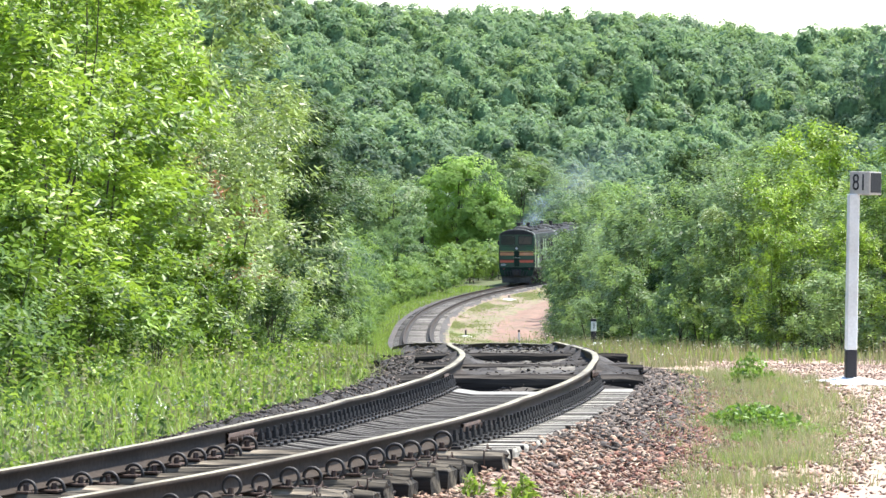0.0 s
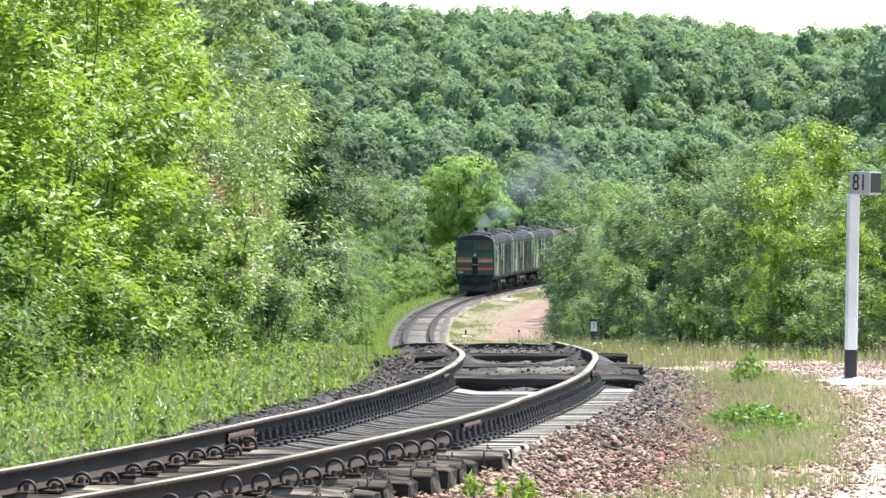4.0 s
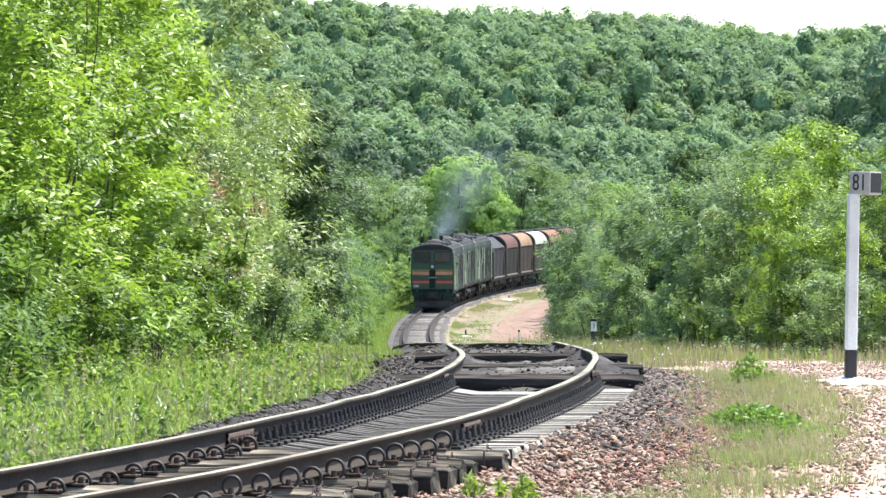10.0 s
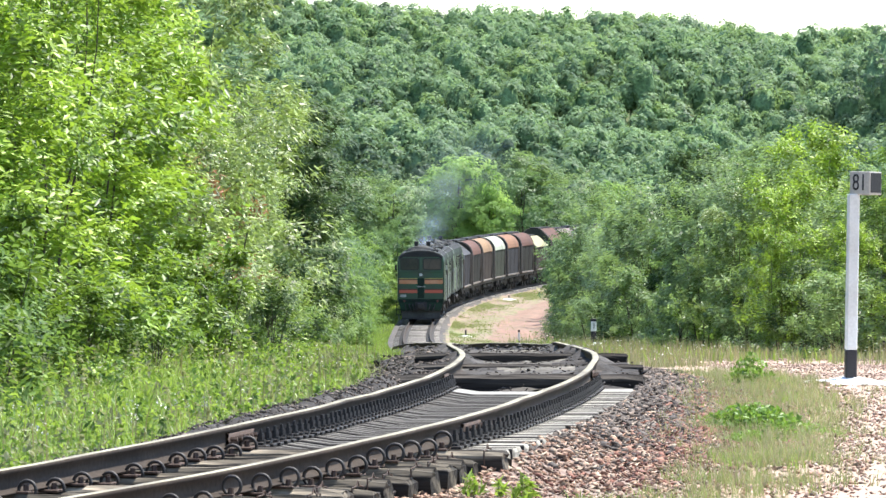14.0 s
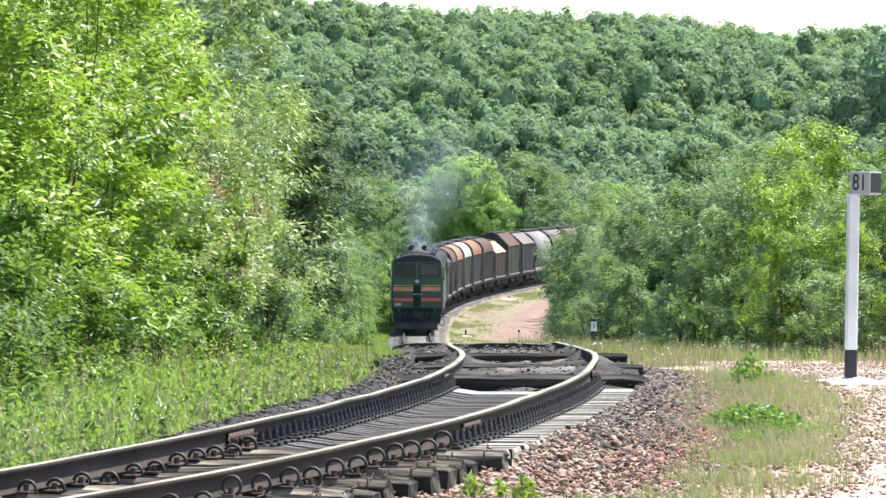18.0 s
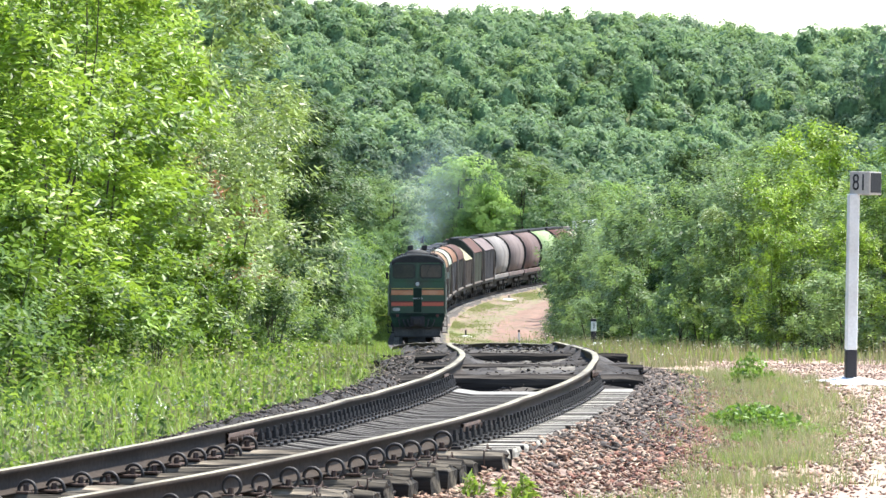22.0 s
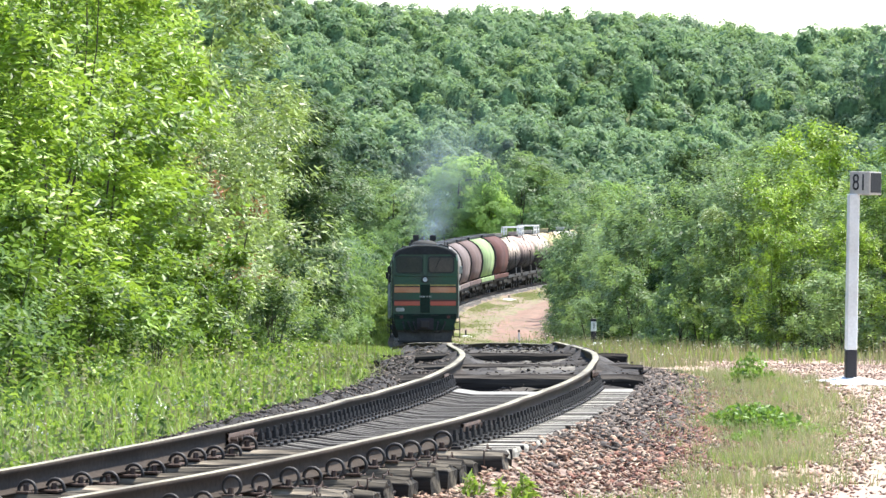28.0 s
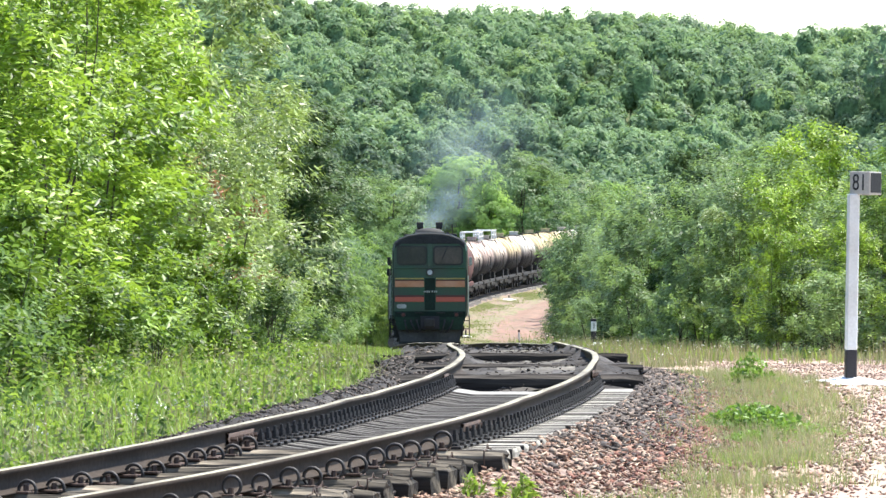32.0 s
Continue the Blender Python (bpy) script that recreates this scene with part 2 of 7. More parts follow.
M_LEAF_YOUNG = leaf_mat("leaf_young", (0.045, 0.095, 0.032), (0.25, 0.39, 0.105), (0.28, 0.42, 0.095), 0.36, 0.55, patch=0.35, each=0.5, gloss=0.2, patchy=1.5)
# Ash leaf made darker: shade under the trees is put into this green.
M_LEAF_BUSH_SHADE = leaf_mat("leaf_bush_shade", (0.014, 0.034, 0.008), (0.185, 0.30, 0.044), (0.24, 0.39, 0.04), 0.2, 0.45, patch=1.5, each=0.95, gloss=0.2, patchy=1.6)
M_LEAF_RED = leaf_mat("leaf_withered", (0.20, 0.09, 0.045), (0.40, 0.23, 0.12), (0.40, 0.22, 0.09), 0.3, gloss=0.15)
# Hillside greens shifted towards blue, so haze sits in the leaf colour itself.
M_HILL_HAZED = [leaf_mat("leaf_wood_hazed_" + n, d, l, c, 0.36, 0.55, patch=0.4, each=0.4, gloss=0.15, patchy=1.6) for n, d, l, c in (
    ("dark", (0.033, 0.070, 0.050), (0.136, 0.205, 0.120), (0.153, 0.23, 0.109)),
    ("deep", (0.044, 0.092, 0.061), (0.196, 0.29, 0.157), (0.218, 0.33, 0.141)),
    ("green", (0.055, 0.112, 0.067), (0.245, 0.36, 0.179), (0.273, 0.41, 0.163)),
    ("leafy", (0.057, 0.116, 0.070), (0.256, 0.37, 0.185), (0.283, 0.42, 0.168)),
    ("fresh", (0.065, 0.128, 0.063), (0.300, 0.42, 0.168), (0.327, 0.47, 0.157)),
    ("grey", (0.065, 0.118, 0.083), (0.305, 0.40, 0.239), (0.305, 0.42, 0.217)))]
# Lifted colour: gaps between crowns stay pale, as haze would leave them.
M_LEAF_CORE = mat("leaf_dome", (0.10, 0.175, 0.085), 0.9, var=0.5, scale=0.12, fine=1.7, bump=0.8, second=(0.14, 0.21, 0.10), amount=0.6, spec=0.1, island=0.2, depth=0.5)
M_GRASS = leaf_mat("grass_green", (0.03, 0.068, 0.012), (0.31, 0.435, 0.085), (0.34, 0.48, 0.08), 0.33, 0.4, patch=1.6, each=0.9, gloss=0.35)
M_STRAW = leaf_mat("straw_grass", (0.20, 0.19, 0.09), (0.48, 0.43, 0.26), (0.40, 0.36, 0.18), 0.3, patch=0.8)
M_GRASS_PALE = leaf_mat("grass_pale", (0.075, 0.11, 0.04), (0.44, 0.43, 0.24), (0.36, 0.38, 0.16), 0.33, patch=1.8, each=0.8)
M_VERGE_GRASS = leaf_mat("grass_faded", (0.10, 0.14, 0.045), (0.32, 0.37, 0.15), (0.30, 0.36, 0.12), 0.33, patch=0.8, each=0.8, gloss=0.15)
M_GRASS_DRY = leaf_mat("grass_dry", (0.14, 0.14, 0.055), (0.33, 0.29, 0.14), (0.30, 0.28, 0.11), 0.33, patch=0.8)
M_SOIL = mat("forest_floor", (0.085, 0.088, 0.038), 0.95, var=0.4, scale=0.35, fine=5, second=(0.06, 0.095, 0.027), amount=0.6)
M_GRAVEL = mat("red_gravel_ground", (0.19, 0.125, 0.10), 0.95, var=0.4, scale=0.6, fine=9, bump=0.6, second=(0.24, 0.19, 0.15), amount=0.5)
M_BED = mat("old_ballast", (0.045, 0.04, 0.037), 0.95, var=0.35, scale=0.4, fine=5, bump=0.4, second=(0.10, 0.088, 0.078), amount=0.4)
M_VERGE = mat("sandy_verge", (0.215, 0.15, 0.115), 0.95, var=0.35, scale=0.45, fine=3.0, bump=0.3, second=(0.15, 0.165, 0.065), amount=0.42, stretch=(1, 0.22, 1))
M_SAND = mat("beige_sand", (0.30, 0.225, 0.155), 0.95, var=0.15, scale=0.8, fine=14, bump=0.3, second=(0.24, 0.18, 0.125), amount=0.4)
M_YARD = mat("trodden_gravel", (0.38, 0.262, 0.20), 0.95, var=0.3, scale=0.5, fine=12, bump=0.4, second=(0.33, 0.26, 0.19), amount=0.5)
M_ROAD = mat("red_dirt", (0.225, 0.132, 0.098), 0.95, var=0.3, scale=0.5, fine=3.0, bump=0.2, second=(0.17, 0.125, 0.085), amount=0.5, stretch=(1, 0.2, 1))
M_STONE = stone_mat("crushed_stone", [(0.247, 0.143, 0.098), (0.12, 0.075, 0.053), (0.313, 0.191, 0.13), (0.394, 0.269, 0.19), (0.182, 0.104, 0.074), (0.299, 0.234, 0.174), (0.143, 0.097, 0.074), (0.421, 0.334, 0.246), (0.269, 0.154, 0.105), (0.379, 0.274, 0.197)])
M_STONE_RED = stone_mat("red_stone", [(0.20, 0.085, 0.058), (0.13, 0.058, 0.042), (0.17, 0.075, 0.055), (0.25, 0.13, 0.09), (0.10, 0.05, 0.04)])
M_STONE_PALE = stone_mat("pinkish_gravel", [(0.36, 0.25, 0.20), (0.27, 0.18, 0.14), (0.44, 0.35, 0.29), (0.33, 0.24, 0.20), (0.22, 0.15, 0.12), (0.50, 0.42, 0.35), (0.36, 0.23, 0.17)])
M_STONE_DARK = stone_mat("oily_stone", [(0.036, 0.031, 0.028), (0.022, 0.019, 0.018), (0.06, 0.051, 0.045), (0.042, 0.035, 0.031), (0.095, 0.078, 0.067), (0.028, 0.024, 0.022)])
M_STONE_GREY = stone_mat("dusty_dark_stone", [(0.09, 0.074, 0.062), (0.05, 0.042, 0.036), (0.135, 0.108, 0.09), (0.075, 0.06, 0.051), (0.185, 0.145, 0.118), (0.06, 0.05, 0.045)])
M_MUD = mat("ballast_mud", (0.036, 0.032, 0.029), 0.8, var=0.5, scale=1.6, fine=16, bump=1.0, second=(0.10, 0.094, 0.088), amount=0.2, spec=0.15)
M_RAIL = mat("rail_steel_side", (0.055, 0.041, 0.031), 0.8, 0.0, spec=0.2, var=0.25, scale=1.5, fine=25, bump=0.15)
M_RAIL_TOP = mat("rail_head_worn", (0.30, 0.28, 0.21), 0.72, 0.0, var=0.15, scale=1.0, fine=12, bump=0.05, second=(0.16, 0.145, 0.12), amount=0.35, spec=0.15)
M_WOOD = mat("tarred_wood", (0.030, 0.026, 0.022), 0.85, var=0.55, scale=2.6, fine=14, bump=1.0, second=(0.32, 0.27, 0.20), amount=0.22, per_object=0.55, spec=0.25, stretch=(0.1, 2.0, 1.6))
M_WOOD_BLACK = mat("tar_black_wood", (0.022, 0.019, 0.017), 0.9, var=0.5, scale=2.6, fine=14, bump=1.0, second=(0.075, 0.066, 0.056), amount=0.2, per_object=0.4, spec=0.15, stretch=(0.1, 2.0, 1.6))
M_SILT = mat("dried_silt", (0.062, 0.056, 0.05), 0.9, var=0.4, scale=0.8, fine=11, bump=0.8, second=(0.175, 0.162, 0.138), amount=0.35, spec=0.15)
M_CONCRETE = mat("sleeper_concrete", (0.115, 0.106, 0.088), 0.9, var=0.35, scale=1.5, fine=30, bump=0.3, second=(0.06, 0.056, 0.052), amount=0.6, per_object=0.25)
M_CONCRETE_NEW = mat("clean_concrete", (0.34, 0.335, 0.31), 0.9, var=0.12, scale=1.5, fine=30, bump=0.3, second=(0.24, 0.23, 0.21), amount=0.4)
M_CONCRETE_PALE = mat("weathered_concrete", (0.36, 0.338, 0.282), 0.9, var=0.3, scale=3, fine=30, bump=0.4, second=(0.13, 0.12, 0.105), amount=0.4, per_object=0.28)
M_GAP_SHADE = mat("oily_gap_shade", (0.035, 0.032, 0.03), 0.85, var=0.3, scale=2, fine=20, spec=0.2)
M_FAST = mat("oily_iron", (0.045, 0.04, 0.037), 0.6, 0.3, var=0.3, scale=4, fine=40)
M_RUST = mat("rusty_iron", (0.095, 0.062, 0.048), 0.8, 0.2, var=0.3, scale=4, fine=40)
M_WHITE = mat("whitewash", (0.74, 0.74, 0.73), 0.85, var=0.08, scale=2, fine=30, bump=0.2, second=(0.58, 0.57, 0.54), amount=0.25)
M_GREYWHITE = mat("dingy_white", (0.42, 0.40, 0.37), 0.8, var=0.12, scale=3, fine=30, second=(0.3, 0.28, 0.26), amount=0.4)
M_BLACK = mat("black_paint", (0.018, 0.016, 0.02), 0.6, var=0.2)
M_CHALK = mat("limed_stone", (0.82, 0.82, 0.80), 0.95, var=0.1, scale=3, fine=20, bump=0.6, second=(0.66, 0.64, 0.60), amount=0.3)

# ---- ground ----
def ground_sheet():
    xs = np.unique(np.concatenate([np.linspace(-2400, -160, 15), np.arange(-160, -24, 8), np.arange(-24, -10, 1.0), np.arange(-10, -4, 0.35), np.arange(-4, 9, 0.16), np.arange(9, 17, 0.25), np.arange(17, 30, 1.0), np.arange(30, 200, 8), np.linspace(200, 2400, 14)]))
    ys = np.unique(np.concatenate([np.linspace(-600, -20, 8), np.arange(-20, 36, 2), np.arange(36, 110, 0.6), np.arange(110, 220, 2.0), np.arange(220, 340, 4), np.arange(340, 540, 2.0), np.arange(540, 640, 5), np.arange(640, 760, 10), np.arange(760, 1000, 5), np.arange(1000, 2400, 50), np.linspace(2400, 4500, 8)]))
    gx, gy = np.meshgrid(xs, ys)
    gz = ground_z(gx, gy)
    n, k = len(xs), len(ys)
    i = (np.arange(k - 1)[:, None] * n + np.arange(n - 1)[None, :]).ravel()
    faces = np.stack([i, i + 1, i + n + 1, i + n], 1)
    me = mesh_from("ground", np.stack([gx.ravel(), gy.ravel(), gz.ravel()], 1), faces, M_SOIL, True)
    me.materials.append(M_GRAVEL)
    me.materials.append(M_ROAD)
    me.materials.append(M_YARD)
    me.materials.append(M_BED)
    me.materials.append(M_VERGE)
    me.materials.append(M_SAND)
    cx = (gx[:-1, :-1] + gx[1:, 1:]).ravel() / 2
    cy = (gy[:-1, :-1] + gy[1:, 1:]).ravel() / 2
    u = cx - axis_x(cy)
    edge = vnoise(cx, cy, 2.0, 5) * 0.5
    idx = np.zeros(len(faces), np.int32)
    idx[(u > -1.9 + 0.3 * edge) & (u < 12) & (cy < 150)] = 1
    idx[(u > 2.9 + edge) & (u < 12) & (cy < np.where(u > 3.6, 128, 112))] = 3
    idx[(u > -1.9 + 0.3 * edge) & (u < 2.0 + edge) & (cy >= 150)] = 1
    fray = vnoise(cx, cy, 9.0, 6) * 0.5 + vnoise(cx * 3, cy, 2.0, 7) * 0.4
    idx[(u > 1.6) & (u < 7.2 + fray) & (cy > 190) & (cy < 640)] = 5
    idx[(u > np.interp(cy, [340, 400, 470, 560], [4.3, 4.7, 5.6, 6.4]) + fray * 0.7) & (u < 9 + edge) & (cy > 190) & (cy < 640)] = 2
    idx[(u > -2.2) & (u < 1.75 + 0.25 * edge + 0.3 * fray) & (cy >= 100)] = 4
    idx[(u > 2.6 + 0.5 * edge) & (u < 9) & (np.abs(cy - 80.6) < 1.7 + edge)] = 6
    me.polygons.foreach_set("material_index", idx)
    return tagged(new("ground", me), "embankment ground of red gravel and grass below a wooded hill", "ground", kind="structure")


ground_sheet()

# ---- leaves ----
LEAF = np.array([[0, 0, 0], [0.5, 0.42, 0.1], [1.0, 0, -0.08], [0.5, -0.42, 0.1]])


def leaf_mesh(name, centres, length, width, rng, material, droop=0.2, fold=1.0, normals=None, single=False, jitter=0.55, dirs=None):
    """One mesh of folded leaves at the given places, facing about along the normals."""
    n = len(centres)
    a = rng.normal(size=(n, 3)) if dirs is None else dirs + rng.normal(size=(n, 3)) * 0.2
    a[:, 2] -= droop
    nrm = rng.normal(size=(n, 3)) * 0.75 + np.array([0, 0, 0.8]) if normals is None else normals + rng.normal(size=(n, 3)) * jitter
    b = np.cross(nrm, a)
    b /= np.linalg.norm(b, axis=1)[:, None] + 1e-9
    a = np.cross(b, nrm)
    a /= np.linalg.norm(a, axis=1)[:, None] + 1e-9
    c = np.cross(a, b)
    ln = length * rng.uniform(0.65, 1.35, n)[:, None]
    wd = width / 0.84 * rng.uniform(0.75, 1.25, n)[:, None]
    v = np.empty((n, 4, 3))
    for i, (p, q, r) in enumerate(LEAF):
        v[:, i] = centres + a * ln * (p - 0.5) + b * wd * q + c * wd * r * fold
    f = np.arange(n)[:, None] * 4
    if single:
        v = np.stack([v[:, 1] - a * ln * 0.3, v[:, 2], v[:, 3] - a * ln * 0.3], 1)
        faces = np.arange(n * 3).reshape(-1, 3)
    else:
        faces = np.concatenate([f + [0, 1, 2], f + [0, 2, 3]])
    return mesh_from(name, v.reshape(-1, 3), faces, material)


def grow(rng, height, radius, clumps, base=0.12, full=False):
    """Clump centres of a broad-leaved crown: boughs reaching out of the stem, with hollows between them."""
    clumps = int(clumps * 1.3)
    boughs = max(6, clumps // 9)
    pts = []
    per = clumps / boughs
    for k in range(boughs):
        q = base + (0.9 - base) * (k + rng.random()) / boughs
        a = k * 2.4 + rng.normal() * 0.5
        reach = radius * (1.0 - 0.6 * q ** 3) * rng.uniform(0.5, 0.98)
        tip = np.array([math.cos(a) * reach, math.sin(a) * reach, height * q])
        rb = radius * rng.uniform(0.3, 0.5) * (1.1 - 0.35 * q)
        if full:  # a closed, rounded crown
            v = -0.8 + 1.75 * (k + 0.5) / boughs
            f = math.sqrt(max(0.0, 1 - v * v)) * rng.uniform(0.85, 1.1)
            tip = np.array([math.cos(a) * f * radius * 0.78, math.sin(a) * f * radius * 0.78, height * (0.52 + 0.38 * v)])
            tip[:2] /= 0.8
            rb = radius * rng.uniform(0.24, 0.4)
        for _ in range(int(per * (k + 1)) - int(per * k)):
            d = rng.normal(size=3)
            d /= np.linalg.norm(d)
            d[2] = d[2] * 0.75 + 0.2
            p = tip * np.array([0.8, 0.8, 1]) + d * rb * np.array([1.0, 1.0, 0.85]) * rng.uniform(0.55, 1.0)
            p[2] = min(max(p[2], base * height * 0.5 + 0.05), height * 0.985)
            pts.append(p)
    for _ in range(clumps // 5):
        q = base + (0.82 - base) * rng.random()
        pts.append(np.array([rng.normal() * radius * 0.22, rng.normal() * radius * 0.22, height * q]))
    return np.array(pts)


def tree_kind(name, seed, height, radius, clumps, per, leaf, leaf_w, spread, material, label, category, trunk_r=0.09, stems=1, droop=0.25, base=0.12, withered=0.0, single=False, dome=0.0):
    """A tree or shrub: tapered stems with limbs, and a crown of leaves set in sprays."""
    rng = np.random.default_rng(seed)
    ob = thing(name, Matrix.Identity(4), label, category)
    cl = grow(rng, height, radius, clumps, base, dome >= 0.7)
    bm = bmesh.new()
    for k in range(stems):
        a = rng.uniform(0, math.tau)
        off = Vector((math.cos(a), math.sin(a), 0)) * (0.25 * radius if stems > 1 else 0)
        pts = [off * 0.4 + Vector((0, 0, -0.25))]
        for q in range(1, 6):
            pts.append(off * (0.4 + q * 0.3) + Vector((rng.normal() * 0.008 * height, rng.normal() * 0.008 * height, height * 0.155 * q)))
        rr = trunk_r / stems ** 0.5
        for q in range(5):
            tube(bm, pts[q], pts[q + 1], rr * (1 - q * 0.17), rr * (1 - (q + 1) * 0.17), 6, q == 0)
    for p in cl[:: max(1, len(cl) // 16)]:
        z0 = max(0.15 * height, p[2] * rng.uniform(0.35, 0.7))
        mid = Vector((p[0] * 0.45, p[1] * 0.45, (z0 + p[2]) / 2 + 0.05 * height))
        tube(bm, (0, 0, min(z0, height * 0.72)), mid, trunk_r * 0.2, trunk_r * 0.12, 3, False)
        tube(bm, mid, p, trunk_r * 0.12, trunk_r * 0.04, 3, False)
    part("trunk", bm, M_BARK, ob, smooth=True)
    n = len(cl)
    size = spread * rng.uniform(0.55, 1.45, (n, 1, 1))
    d = rng.normal(size=(n, per, 3))
    d /= np.linalg.norm(d, axis=2)[:, :, None]
    d[:, :, 2] = d[:, :, 2] * 0.8 + 0.25
    rad = size * rng.uniform(0.35, 1.1, (n, per, 1)) ** 0.6
    tilt = cl[:, None, :2] / (radius + 1e-6)
    pos = cl[:, None, :] + d * rad * np.array([1.1, 1.1, 0.72])
    pos[:, :, 2] -= 0.35 * (d[:, :, 0] * tilt[:, :, 0] + d[:, :, 1] * tilt[:, :, 1]) * rad[:, :, 0]
    nrm = d * 0.8 + np.array([0, 0, 0.55])
    nrm[:, :, :2] += tilt * 0.5
    pos, nrm = pos.reshape(-1, 3), nrm.reshape(-1, 3)
    if dome:
        out = (pos - np.array([0, 0, height * 0.5])) / np.array([radius, radius, height * 0.5])
        out /= np.linalg.norm(out, axis=1)[:, None] + 1e-6
        nrm = nrm * (1 - dome) + (out + np.array([0, 0, 0.25])) * dome
    dirs = None
    if dome < 0.7:  # leaves stand in whorls along short shoots
        k = 8
        m = len(pos) // k
        tip, out = pos[:m * k].reshape(m, k, 3)[:, :1], nrm[:m * k].reshape(m, k, 3)[:, :1]
        out = out / (np.linalg.norm(out, axis=2)[:, :, None] + 1e-6) + np.array([0, 0, 0.35 - 0.5 * droop])
        side = np.cross(out, rng.normal(size=(m, 1, 3)))
        side /= np.linalg.norm(side, axis=2)[:, :, None] + 1e-6
        wide = np.cross(out, side)
        turn, step = (np.arange(k) * 2.4)[None, :, None], (np.arange(k) / k)[None, :, None]
        ray = side * np.cos(turn) + wide * np.sin(turn)
        dirs = ray + out * (0.35 + 0.5 * step)
        dirs /= np.linalg.norm(dirs, axis=2)[:, :, None]
        pos = (tip + out * leaf * 1.5 * (step - 0.5) + dirs * leaf * 0.55).reshape(-1, 3)
        nrm = (out * 1.0 + np.array([0, 0, 0.4]) - ray * 0.35).reshape(-1, 3)
        dirs = dirs.reshape(-1, 3)
    ok = pos[:, 2] > 0.05
    part("crown", leaf_mesh("crown", pos[ok], leaf, leaf_w, rng, material, droop, normals=nrm[ok], single=single, jitter=(0.55 - 0.3 * dome) * (0.6 if dirs is not None else 1.0), dirs=None if dirs is None else dirs[ok]), None, ob)
    if withered:
        mid = cl[(cl[:, 2] > height * 0.3) & (cl[:, 2] < height * 0.72)]
        c = mid[np.argsort(mid[:, 1] - 0.4 * mid[:, 0])[: max(4, int(len(cl) * withered))]]
        pts = (c[:, None, :] * np.array([1.12, 1.12, 1]) + rng.normal(size=(len(c), 50, 3)) * spread * 0.42).reshape(-1, 3)
        part("withered_leaves", leaf_mesh("withered", pts, leaf, leaf_w, rng, M_LEAF_RED, 0.6), None, ob, "rust-brown withered leaves")
    return ob


def plant(kind, x, y, scale=1.0, turn=0.0, sink=0.05, squash=1.0):
    m = Matrix.Translation((x, y, float(ground_z(x, y)) - sink)) @ Matrix.Rotation(turn, 4, "Z") @ Matrix.Diagonal((scale, scale, scale * squash, 1))
    return copy_thing(kind, m)


KINDS = {}


